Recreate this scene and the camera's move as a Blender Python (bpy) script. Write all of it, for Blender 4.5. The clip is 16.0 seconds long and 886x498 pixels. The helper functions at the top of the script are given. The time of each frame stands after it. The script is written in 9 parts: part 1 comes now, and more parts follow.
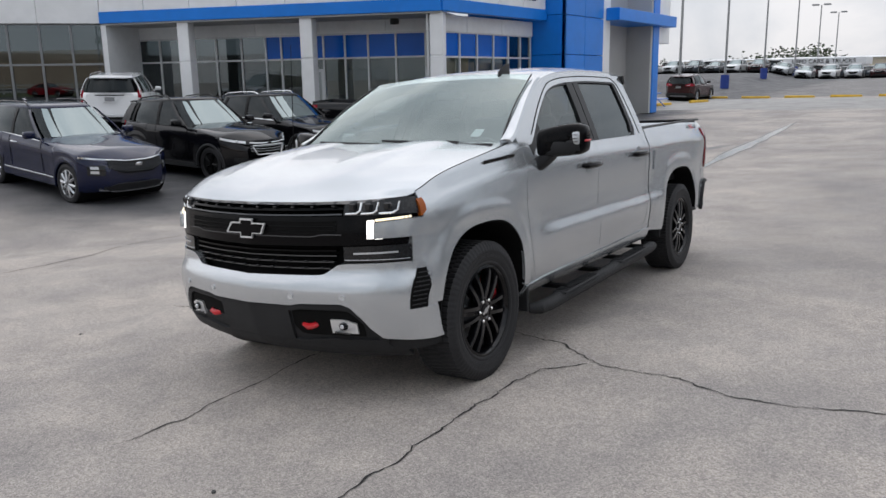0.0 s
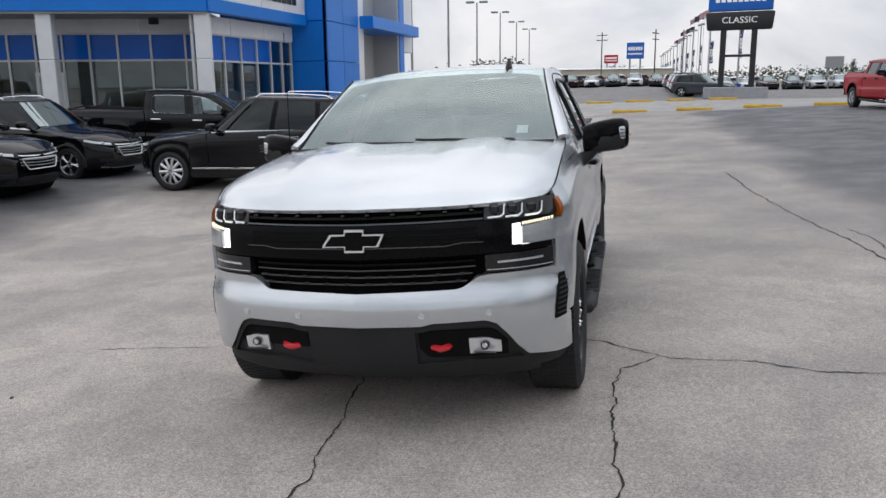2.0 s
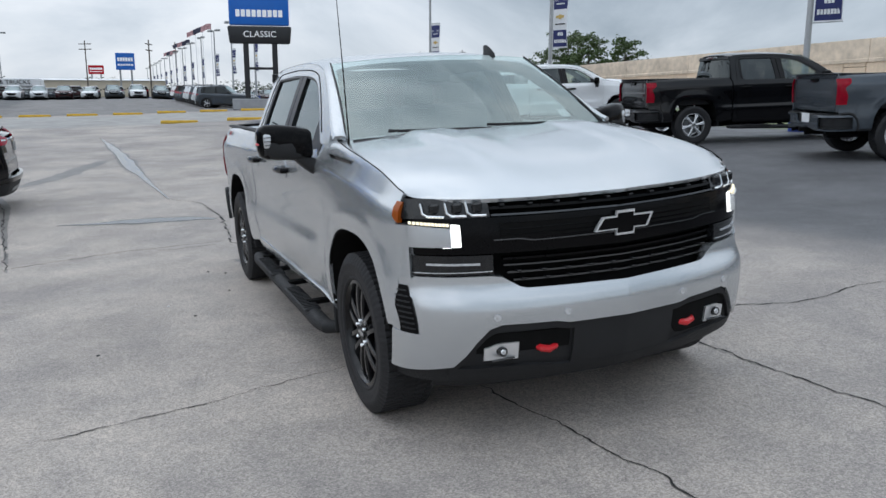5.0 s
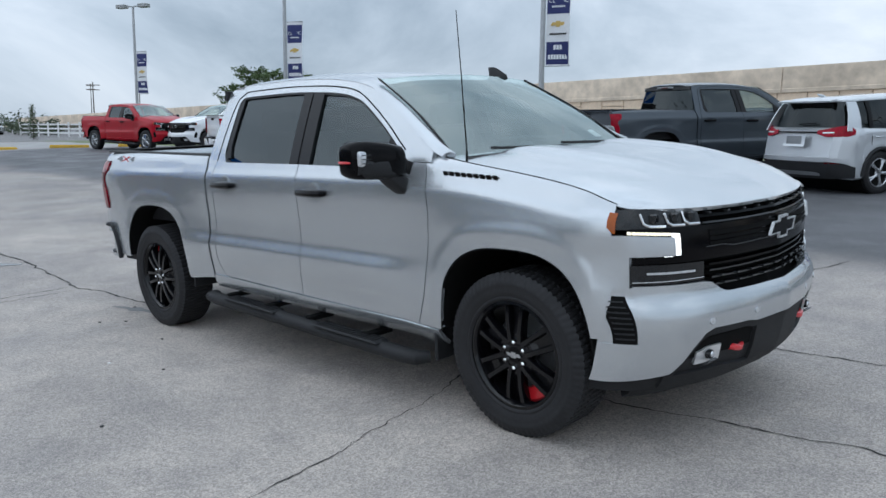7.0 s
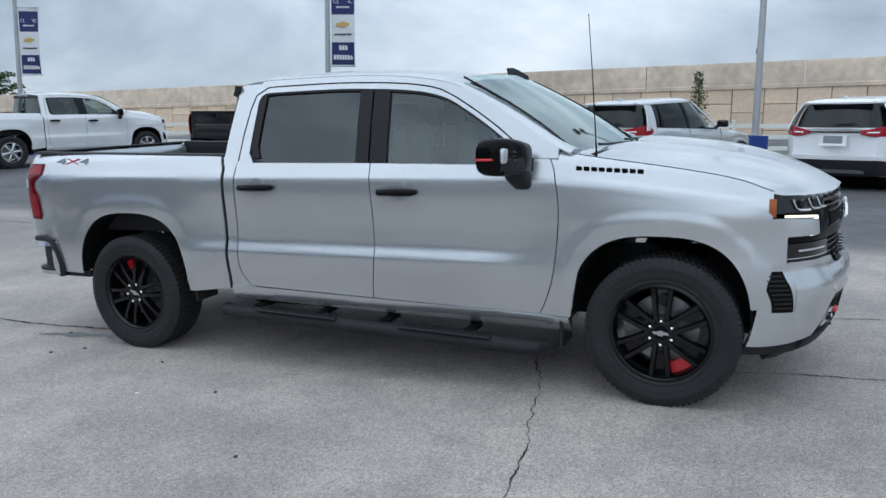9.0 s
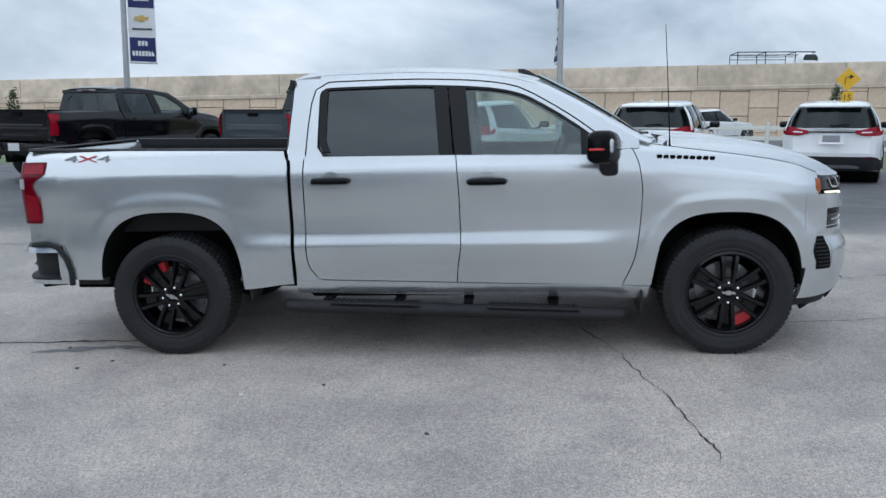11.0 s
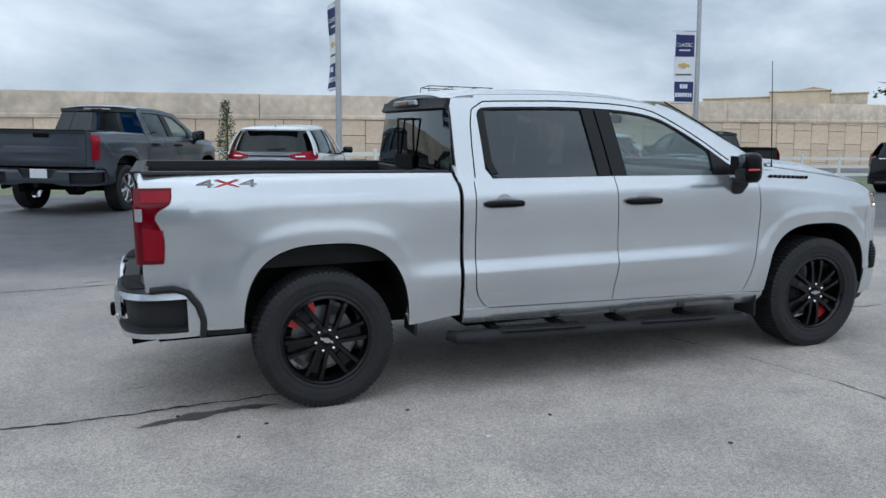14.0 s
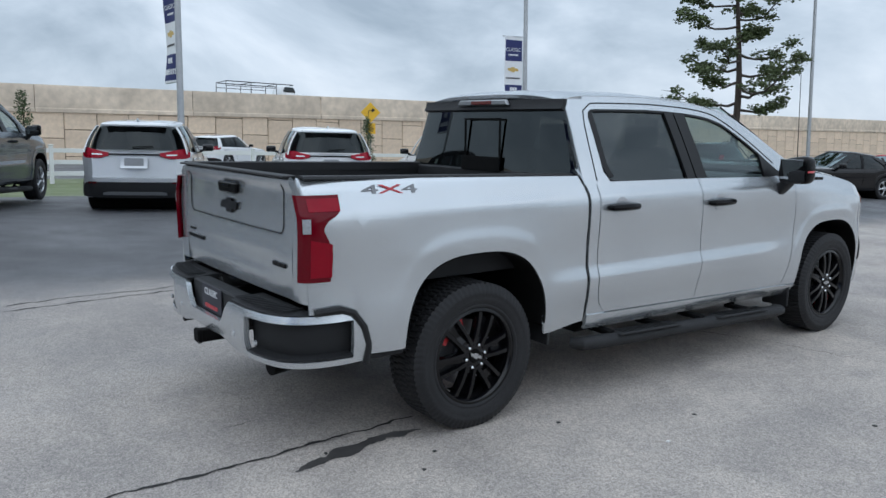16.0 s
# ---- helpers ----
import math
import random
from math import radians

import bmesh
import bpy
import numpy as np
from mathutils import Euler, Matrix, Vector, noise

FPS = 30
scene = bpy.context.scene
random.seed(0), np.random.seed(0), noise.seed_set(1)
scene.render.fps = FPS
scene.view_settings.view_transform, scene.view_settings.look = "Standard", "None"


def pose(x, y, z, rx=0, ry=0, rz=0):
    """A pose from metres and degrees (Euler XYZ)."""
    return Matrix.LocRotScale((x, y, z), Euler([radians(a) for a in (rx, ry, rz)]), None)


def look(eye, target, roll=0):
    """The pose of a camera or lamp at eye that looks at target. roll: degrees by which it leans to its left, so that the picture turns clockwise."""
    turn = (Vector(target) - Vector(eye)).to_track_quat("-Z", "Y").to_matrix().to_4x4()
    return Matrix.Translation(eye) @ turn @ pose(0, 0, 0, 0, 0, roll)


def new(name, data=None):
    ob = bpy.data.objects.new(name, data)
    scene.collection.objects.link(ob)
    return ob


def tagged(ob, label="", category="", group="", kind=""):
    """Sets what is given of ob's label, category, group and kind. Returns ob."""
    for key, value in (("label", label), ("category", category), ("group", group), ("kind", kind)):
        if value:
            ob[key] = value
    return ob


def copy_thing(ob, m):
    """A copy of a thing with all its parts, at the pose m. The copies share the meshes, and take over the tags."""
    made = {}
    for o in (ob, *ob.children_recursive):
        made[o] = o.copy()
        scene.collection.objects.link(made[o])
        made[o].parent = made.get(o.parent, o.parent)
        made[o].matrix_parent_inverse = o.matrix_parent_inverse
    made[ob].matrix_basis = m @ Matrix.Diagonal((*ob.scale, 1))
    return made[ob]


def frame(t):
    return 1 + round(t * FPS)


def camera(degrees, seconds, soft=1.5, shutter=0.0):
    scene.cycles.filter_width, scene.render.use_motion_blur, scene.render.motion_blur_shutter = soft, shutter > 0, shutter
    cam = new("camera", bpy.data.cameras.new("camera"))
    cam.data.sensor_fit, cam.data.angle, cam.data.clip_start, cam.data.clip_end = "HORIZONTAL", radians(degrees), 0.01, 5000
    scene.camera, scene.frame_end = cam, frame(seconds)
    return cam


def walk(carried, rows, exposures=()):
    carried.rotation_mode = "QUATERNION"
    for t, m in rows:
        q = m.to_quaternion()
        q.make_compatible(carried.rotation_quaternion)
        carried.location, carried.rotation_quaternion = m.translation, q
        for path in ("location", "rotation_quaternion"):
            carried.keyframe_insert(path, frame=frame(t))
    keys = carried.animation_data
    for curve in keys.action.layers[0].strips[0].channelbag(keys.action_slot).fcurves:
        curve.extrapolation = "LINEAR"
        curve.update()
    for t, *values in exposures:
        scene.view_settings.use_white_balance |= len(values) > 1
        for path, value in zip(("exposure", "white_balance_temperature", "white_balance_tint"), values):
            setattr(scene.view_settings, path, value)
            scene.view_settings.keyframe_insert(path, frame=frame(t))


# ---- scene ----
cam = camera(58.8, 16.0)
PATH = [
    (0, (7.614, 3.265, 1.923), (5.99, 2.176, 1.499), -1.0),
    (0.5, (7.778, 2.79, 1.905), (6.059, 1.855, 1.49), -0.8),
    (1, (7.913, 2.284, 1.883), (6.115, 1.511, 1.473), -0.8),
    (1.5, (8.041, 1.736, 1.867), (6.181, 1.126, 1.457), -0.7),
    (2, (8.085, 1.184, 1.849), (6.179, 0.74, 1.438), -0.6),
    (2.5, (8.152, 0.603, 1.828), (6.211, 0.345, 1.418), -0.5),
    (3, (8.069, 0.073, 1.809), (6.113, 0.023, 1.398), -0.5),
    (3.5, (8.006, -0.481, 1.773), (6.056, -0.311, 1.364), -0.3),
    (4, (7.836, -1.018, 1.746), (5.916, -0.634, 1.338), -0.3),
    (4.5, (7.693, -1.596, 1.715), (5.823, -1.013, 1.314), -0.2),
    (7, (6.103, -3.974, 1.558), (4.729, -2.551, 1.266), 0.6),
    (7.5, (5.684, -4.323, 1.55), (4.454, -2.772, 1.264), 0.6),
    (8, (5.234, -4.649, 1.539), (4.148, -2.994, 1.254), 0.6),
    (8.5, (4.766, -4.947, 1.528), (3.826, -3.204, 1.245), 0.5),
    (9, (4.301, -5.285, 1.519), (3.513, -3.469, 1.235), 0.5),
    (11.5, (1.765, -6.209, 1.423), (1.744, -4.227, 1.156), 0.2),
    (12, (1.207, -6.189, 1.405), (1.327, -4.209, 1.15), 0.2),
    (12.5, (0.656, -6.109, 1.387), (0.92, -4.141, 1.15), 0.2),
    (13, (0.128, -5.971, 1.382), (0.534, -4.025, 1.163), 0.2),
    (13.5, (-0.407, -5.831, 1.387), (0.135, -3.917, 1.179), 0.2),
    (14, (-0.921, -5.613, 1.393), (-0.25, -3.74, 1.191), 0.2),
    (14.5, (-1.452, -5.364, 1.393), (-0.659, -3.539, 1.19), 0.2),
    (15, (-1.897, -5.065, 1.406), (-0.982, -3.298, 1.203), 0.2),
    (15.5, (-2.348, -4.777, 1.412), (-1.308, -3.08, 1.208), 0.2),
    (16, (-2.711, -4.39, 1.413), (-1.538, -2.782, 1.209), 0.2),
]
walk(cam, [(t, look(eye, target, roll)) for t, eye, target, roll in PATH], [(0, 0.43, 6400, 15), (3.0, 0.41, 6300, 15), (4.5, 0.39, 6080, 12), (7, 0.41, 5680, 9), (16, 0.40, 5720, 9)])

# ---- world and light: bright overcast ----
SUN_EL, SUN_AZ = radians(52), radians(200)
world = bpy.data.worlds.new("overcast_sky")
scene.world = world
world.use_nodes = True
wt = world.node_tree
wt.nodes.clear()
w_out = wt.nodes.new("ShaderNodeOutputWorld")
w_bg = wt.nodes.new("ShaderNodeBackground")
w_bg.inputs["Strength"].default_value = 1.0
w_sky = wt.nodes.new("ShaderNodeTexSky")
w_sky.sky_type, w_sky.sun_disc = "NISHITA", False
w_sky.sun_elevation, w_sky.sun_rotation = SUN_EL, SUN_AZ
w_co = wt.nodes.new("ShaderNodeTexCoord")
w_map = wt.nodes.new("ShaderNodeMapping")
w_map.inputs["Scale"].default_value = (1.0, 1.0, 2.0)
w_n1 = wt.nodes.new("ShaderNodeTexNoise")
w_n1.inputs["Scale"].default_value, w_n1.inputs["Detail"].default_value, w_n1.inputs["Roughness"].default_value = 2.5, 7.0, 0.56
w_n1.inputs["Distortion"].default_value = 0.35
w_ramp = wt.nodes.new("ShaderNodeValToRGB")
for pos, col in ((0.34, (0.46, 0.52, 0.56)), (0.46, (0.68, 0.735, 0.765)), (0.55, (0.87, 0.91, 0.925)), (0.65, (1.08, 1.09, 1.07))):
    e = w_ramp.color_ramp.elements.new(pos)
    e.color = (*col, 1)
w_ramp.color_ramp.elements.remove(w_ramp.color_ramp.elements[0])
w_ramp.color_ramp.elements.remove(w_ramp.color_ramp.elements[-1])
w_skym = wt.nodes.new("ShaderNodeMix")
w_skym.data_type, w_skym.blend_type = "RGBA", "MULTIPLY"
w_skym.inputs[0].default_value = 1.0
w_skym.inputs[7].default_value = (0.1, 0.1, 0.1, 1)
w_mix = wt.nodes.new("ShaderNodeMix")
w_mix.data_type = "RGBA"
w_mix.inputs[0].default_value = 0.93
wt.links.new(w_co.outputs["Generated"], w_map.inputs["Vector"])
wt.links.new(w_map.outputs[0], w_n1.inputs["Vector"])
wt.links.new(w_n1.outputs["Fac"], w_ramp.inputs["Fac"])
wt.links.new(w_sky.outputs[0], w_skym.inputs[6])
wt.links.new(w_skym.outputs[2], w_mix.inputs[6])
wt.links.new(w_ramp.outputs["Color"], w_mix.inputs[7])
# an overcast sky is about three times as bright overhead as at the horizon
w_sep = wt.nodes.new("ShaderNodeSeparateXYZ")
w_grad = wt.nodes.new("ShaderNodeMapRange")
for i, v in ((1, 0.0), (2, 1.0), (3, 0.60), (4, 1.16)):
    w_grad.inputs[i].default_value = v
wt.links.new(w_co.outputs["Generated"], w_sep.inputs[0])
wt.links.new(w_sep.outputs["Z"], w_grad.inputs[0])
w_mul = wt.nodes.new("ShaderNodeMix")
w_mul.data_type, w_mul.blend_type = "RGBA", "MULTIPLY"
w_mul.inputs[0].default_value = 1.0
wt.links.new(w_mix.outputs[2], w_mul.inputs[6])
wt.links.new(w_grad.outputs[0], w_mul.inputs[7])
wt.links.new(w_mul.outputs[2], w_bg.inputs["Color"])
wt.links.new(w_bg.outputs[0], w_out.inputs[0])
sun = new("sun", bpy.data.lights.new("sun", "SUN"))
sun.data.energy, sun.data.angle, sun.data.color = 0.5, radians(120), (1.0, 0.97, 0.93)
sun.matrix_world = look((0, 0, 0), (-math.cos(SUN_EL) * math.sin(SUN_AZ), -math.cos(SUN_EL) * math.cos(SUN_AZ), -math.sin(SUN_EL)))


# ---- materials ----
def material(name, base, rough=0.5, metal=0.0, coat=0.0, spec=0.5, vary=0.0, grain=40.0, bump=0.0, bump_scale=200.0, stain=0.0, stain_scale=1.2, emit=0.0, random_value=0.0):
    """A procedural surface: base colour varied at two scales, roughness and relief."""
    m = bpy.data.materials.new(name)
    m.use_nodes = True
    t = m.node_tree
    b = t.nodes["Principled BSDF"]
    b.inputs["Roughness"].default_value, b.inputs["Metallic"].default_value = rough, metal
    b.inputs["Coat Weight"].default_value, b.inputs["Coat Roughness"].default_value = coat, 0.04
    b.inputs["Specular IOR Level"].default_value = spec
    b.inputs["Base Color"].default_value = (*base, 1)
    if emit:
        b.inputs["Emission Color"].default_value, b.inputs["Emission Strength"].default_value = (*base, 1), emit
    co = t.nodes.new("ShaderNodeTexCoord")
    col = None
    for amount, scale in ((vary, grain), (stain, stain_scale)):
        if amount:
            n = t.nodes.new("ShaderNodeTexNoise")
            n.inputs["Scale"].default_value, n.inputs["Detail"].default_value = scale, 6.0
            t.links.new(co.outputs["Object"], n.inputs["Vector"])
            r = t.nodes.new("ShaderNodeMapRange")
            r.inputs[1].default_value, r.inputs[2].default_value = 0.25, 0.75
            r.inputs[3].default_value, r.inputs[4].default_value = 1 - amount, 1 + amount
            t.links.new(n.outputs["Fac"], r.inputs[0])
            x = t.nodes.new("ShaderNodeMix")
            x.data_type, x.blend_type = "RGBA", "MULTIPLY"
            x.inputs[0].default_value = 1.0
            if col:
                t.links.new(col, x.inputs[6])
            else:
                x.inputs[6].default_value = (*base, 1)
            t.links.new(r.outputs[0], x.inputs[7])
            col = x.outputs[2]
    if random_value:
        info = t.nodes.new("ShaderNodeObjectInfo")
        r = t.nodes.new("ShaderNodeMapRange")
        r.inputs[3].default_value, r.inputs[4].default_value = 1 - random_value, 1 + random_value
        t.links.new(info.outputs["Random"], r.inputs[0])
        x = t.nodes.new("ShaderNodeMix")
        x.data_type, x.blend_type = "RGBA", "MULTIPLY"
        x.inputs[0].default_value = 1.0
        if col:
            t.links.new(col, x.inputs[6])
        else:
            x.inputs[6].default_value = (*base, 1)
        t.links.new(r.outputs[0], x.inputs[7])
        col = x.outputs[2]
    if col:
        t.links.new(col, b.inputs["Base Color"])
    if bump:
        n = t.nodes.new("ShaderNodeTexNoise")
        n.inputs["Scale"].default_value, n.inputs["Detail"].default_value = bump_scale, 4.0
        t.links.new(co.outputs["Object"], n.inputs["Vector"])
        k = t.nodes.new("ShaderNodeBump")
        k.inputs["Strength"].default_value, k.inputs["Distance"].default_value = bump, 0.01
        t.links.new(n.outputs["Fac"], k.inputs["Height"])
        t.links.new(k.outputs[0], b.inputs["Normal"])
    return m


def car_paint(name, base, metal=0.0, rough=0.35, coat=1.0, spec=0.5):
    """Clear-coated paint with a fine flake and a thin film of road dust."""
    m = material(name, base, rough, metal, coat, spec, vary=0.05, grain=900.0, stain=0.05, stain_scale=1.7)
    return m


def glass(name, tint, rough=0.0, gloss_ior=1.5, sheen=(0.90, 0.98, 1.0)):
    m = bpy.data.materials.new(name)
    m.use_nodes = True
    t = m.node_tree
    t.nodes.clear()
    out, mix = t.nodes.new("ShaderNodeOutputMaterial"), t.nodes.new("ShaderNodeMixShader")
    clear, gloss, edge = t.nodes.new("ShaderNodeBsdfTransparent"), t.nodes.new("ShaderNodeBsdfGlossy"), t.nodes.new("ShaderNodeLayerWeight")
    clear.inputs[0].default_value = (*tint, 1)
    gloss.inputs["Color"].default_value = (*sheen, 1)
    gloss.inputs["Roughness"].default_value = rough
    edge.inputs["Blend"].default_value = 0.5
    f0 = ((gloss_ior - 1) / (gloss_ior + 1)) ** 2
    power, lift = t.nodes.new("ShaderNodeMath"), t.nodes.new("ShaderNodeMath")
    power.operation, lift.operation = "POWER", "MULTIPLY_ADD"
    power.inputs[1].default_value = 5.0
    lift.inputs[1].default_value, lift.inputs[2].default_value = 1 - f0, f0
    t.links.new(edge.outputs["Facing"], power.inputs[0])
    t.links.new(power.outputs[0], lift.inputs[0])
    t.links.new(lift.outputs[0], mix.inputs[0])
    t.links.new(clear.outputs[0], mix.inputs[1])
    t.links.new(gloss.outputs[0], mix.inputs[2])
    t.links.new(mix.outputs[0], out.inputs[0])
    return m


SILVER = car_paint("silver_paint", (0.555, 0.58, 0.60), 0.76, 0.27, 0.5)
WHITE = car_paint("white_paint", (0.78, 0.79, 0.80))
BLACK = car_paint("black_paint", (0.0035, 0.0035, 0.0045), 0.0, 0.10, 0.4, 0.2)
NAVY = car_paint("navy_paint", (0.003, 0.007, 0.034), 0.1, 0.10, 0.6, 0.25)
RED = car_paint("red_paint", (0.36, 0.004, 0.014), 0.0, 0.3, 0.15, 0.2)
GREY = car_paint("grey_paint", (0.062, 0.074, 0.088), 0.4, 0.25, 0.5, 0.3)
LIGHT_SILVER = car_paint("light_silver_paint", (0.58, 0.60, 0.62), 0.5, 0.32)
MAROON = car_paint("maroon_paint", (0.040, 0.010, 0.012), 0.2, 0.25, 0.5, 0.25)
GLOSS_BLACK = material("gloss_black_trim", (0.003, 0.003, 0.0035), 0.14, 0.0, 0.0, 0.12, vary=0.1, grain=60)
RIM_BLACK = material("gloss_black_rim_paint", (0.0035, 0.0035, 0.0045), 0.15, 0.0, 0.1, 0.32, vary=0.1, grain=60)
MATTE_BLACK = material("textured_black_plastic", (0.015, 0.0155, 0.017), 0.6, 0.0, 0.0, 0.35, vary=0.15, grain=300, bump=0.25, bump_scale=900, stain=0.15, stain_scale=5)
DEEP_BLACK = material("dark_underbody", (0.005, 0.005, 0.005), 0.9, 0.0, 0.0, 0.15, vary=0.3, grain=20)
RUBBER = material("tyre_rubber", (0.017, 0.017, 0.0185), 0.66, 0.0, 0.0, 0.35, vary=0.18, grain=60, bump=0.2, bump_scale=400, stain=0.2, stain_scale=6)
MIRROR = material("dark_mirror_glass", (0.30, 0.31, 0.32), 0.03, 1.0, vary=0.02, grain=20)
CHROME = material("chrome", (0.78, 0.79, 0.80), 0.09, 1.0, vary=0.03, grain=30)
BRIGHT_RIM = material("satin_bright_metal", (0.80, 0.81, 0.82), 0.32, 0.75, vary=0.04, grain=30)
ALLOY = material("alloy_wheel_metal", (0.52, 0.53, 0.54), 0.25, 0.9, vary=0.08, grain=40)
STEEL = material("grey_steel", (0.30, 0.31, 0.32), 0.4, 0.8, vary=0.12, grain=40)
SATIN = material("satin_dark_chrome", (0.10, 0.103, 0.107), 0.25, 0.9, vary=0.05, grain=40)
CALIPER = material("red_caliper_enamel", (0.62, 0.014, 0.022), 0.3, 0.0, 0.5, vary=0.08, grain=60)
TAIL_RED = material("red_lamp_lens", (0.12, 0.001, 0.007), 0.08, 0.0, 0.1, 0.2, vary=0.08, grain=20)
TAIL_BRIGHT = material("bright_red_inner_lens", (0.24, 0.0015, 0.012), 0.08, 0.0, 0.1, 0.2, vary=0.10, grain=12)
CAR_TAIL = material("car_tail_lens", (0.26, 0.002, 0.014), 0.12, 0.0, 0.0, 0.2, vary=0.25, grain=30)
TAIL_DARK = material("dark_red_lamp_lens", (0.10, 0.003, 0.006), 0.12, 0.0, 0.4, vary=0.12, grain=70)
AMBER = material("amber_lens", (0.30, 0.070, 0.008), 0.15, 0.0, 0.2, 0.3, vary=0.1, grain=80)
LAMP_GREY = material("clear_lamp_reflector", (0.62, 0.64, 0.66), 0.18, 0.55, 0.6, vary=0.25, grain=90)
LAMP_DARK = material("smoked_lamp_housing", (0.012, 0.013, 0.014), 0.12, 0.0, 0.35, 0.3, vary=0.3, grain=50)
LED = material("daytime_running_led", (1.0, 0.97, 0.90), 0.3, emit=1.15)
LED_WARM = material("warm_running_led", (1.0, 0.90, 0.66), 0.3, emit=0.55)
WHITE_PLASTIC = material("white_plastic", (0.75, 0.75, 0.74), 0.4, vary=0.05, grain=30, stain=0.06)
WINDOW_TRIM = material("satin_black_window_trim", (0.006, 0.006, 0.007), 0.35, 0.0, 0.0, 0.25, vary=0.1, grain=60)
GLASS_DARK = glass("privacy_glass", (0.07, 0.075, 0.08), gloss_ior=1.75)
GLASS_CAR = glass("dark_car_glass", (0.06, 0.065, 0.07))
GLASS_SMOKED = glass("smoked_windscreen", (0.12, 0.13, 0.13), gloss_ior=3.3, sheen=(0.84, 0.98, 1.0))
GLASS_MID = glass("tinted_glass", (0.70, 0.80, 0.78), gloss_ior=1.85)
GLASS_SCREEN = glass("windscreen_glass", (0.62, 0.70, 0.69), gloss_ior=2.75, sheen=(0.88, 1.0, 0.985))
GLASS_INNER = bpy.data.materials.new("inner_glass_face")
GLASS_INNER.use_nodes = True
GLASS_INNER.node_tree.nodes.clear()
inner_out, inner_clear = GLASS_INNER.node_tree.nodes.new("ShaderNodeOutputMaterial"), GLASS_INNER.node_tree.nodes.new("ShaderNodeBsdfTransparent")
inner_clear.inputs[0].default_value = (0.98, 0.99, 0.985, 1)
GLASS_INNER.node_tree.links.new(inner_clear.outputs[0], inner_out.inputs[0])
SEAT = material("dark_seat_cloth", (0.03, 0.031, 0.033), 0.85, vary=0.2, grain=120, bump=0.3, bump_scale=500)
DASH = material("dashboard_plastic", (0.035, 0.036, 0.038), 0.6, vary=0.1, grain=100)
PLATE_WHITE = material("paper_plate", (0.72, 0.73, 0.74), 0.6, vary=0.06, grain=40)
PLATE_INK = material("dark_printed_ink", (0.03, 0.03, 0.04), 0.6)
RED_DECAL = material("red_decal", (0.45, 0.03, 0.04), 0.4)
GREY_DECAL = material("grey_decal", (0.20, 0.205, 0.215), 0.4)


# ---- mesh helpers ----
def curve(knots):
    """A smooth curve through (a, b) knots, held at its ends."""
    a, b = (np.array(c, float) for c in zip(*knots))
    h, d = np.diff(a), np.diff(b) / np.diff(a)
    s = np.r_[d[0], np.where(d[1:] * d[:-1] > 0, 2 * d[1:] * d[:-1] / (d[1:] + d[:-1] + 1e-12), 0), d[-1]] if len(a) > 2 else np.r_[d, d]

    def at(v):
        v = min(max(v, a[0]), a[-1])
        i = min(max(int(np.searchsorted(a, v)) - 1, 0), len(h) - 1)
        t = (v - a[i]) / h[i]
        return float((1 + 2 * t) * (1 - t) ** 2 * b[i] + t * (1 - t) ** 2 * h[i] * s[i] + t * t * (3 - 2 * t) * b[i + 1] + t * t * (t - 1) * h[i] * s[i + 1])

    return at


def line(knots):
    a, b = zip(*knots)
    return lambda v: float(np.interp(v, a, b))


def smooth(a, b, v):
    v = min(1.0, max(0.0, (v - a) / (b - a)))
    return v * v * (3 - 2 * v)


def part(name, bm, mat, parent, label="", sharp=32, category="", kind=""):
    """Links a bmesh as one mesh object under a thing or a part."""
    me = bpy.data.meshes.new(name)
    bmesh.ops.recalc_face_normals(bm, faces=bm.faces)
    bm.to_mesh(me)
    bm.free()
    for one in mat if isinstance(mat, (list, tuple)) else (mat,):
        me.materials.append(one)
    me.polygons.foreach_set("use_smooth", [sharp > 0] * len(me.polygons))
    if sharp > 0:
        me.set_sharp_from_angle(angle=radians(sharp))
    ob = new(name, me)
    if parent:
        ob.parent = parent
    return tagged(ob, label, category, "", kind)


def share(name, me, parent, m=None, label=""):
    """One more object on a mesh that exists."""
    ob = new(name, me)
    ob.parent = parent
    if m is not None:
        ob.matrix_local = m
    return tagged(ob, label)


def thing(name, label, category, m=None, group="", kind=""):
    ob = new(name)
    ob.empty_display_size = 0.2
    if m is not None:
        ob.matrix_world = m
    return tagged(ob, label, category, group, kind)


def box(bm, c, s, bev=0.0, m=None, taper=None, seg=1):
    """A box of size s at c; taper scales its top in x and y."""
    v = []
    for z in (-0.5, 0.5):
        tx, ty = taper if taper and z > 0 else (1, 1)
        for x, y in ((-0.5, -0.5), (0.5, -0.5), (0.5, 0.5), (-0.5, 0.5)):
            p = Vector((c[0] + x * s[0] * tx, c[1] + y * s[1] * ty, c[2] + z * s[2]))
            v.append(bm.verts.new(m @ p if m is not None else p))
    f = [bm.faces.new([v[i] for i in q]) for q in ((3, 2, 1, 0), (4, 5, 6, 7), (0, 1, 5, 4), (1, 2, 6, 5), (2, 3, 7, 6), (3, 0, 4, 7))]
    if bev:
        bmesh.ops.bevel(bm, geom=list({e for q in f for e in q.edges}), offset=bev, segments=seg, affect="EDGES", profile=0.5)
    return f


def ring_frame(d):
    d = Vector(d).normalized()
    a = d.cross(Vector((0, 0, 1)) if abs(d.z) < 0.95 else Vector((1, 0, 0))).normalized()
    return a, d.cross(a).normalized()


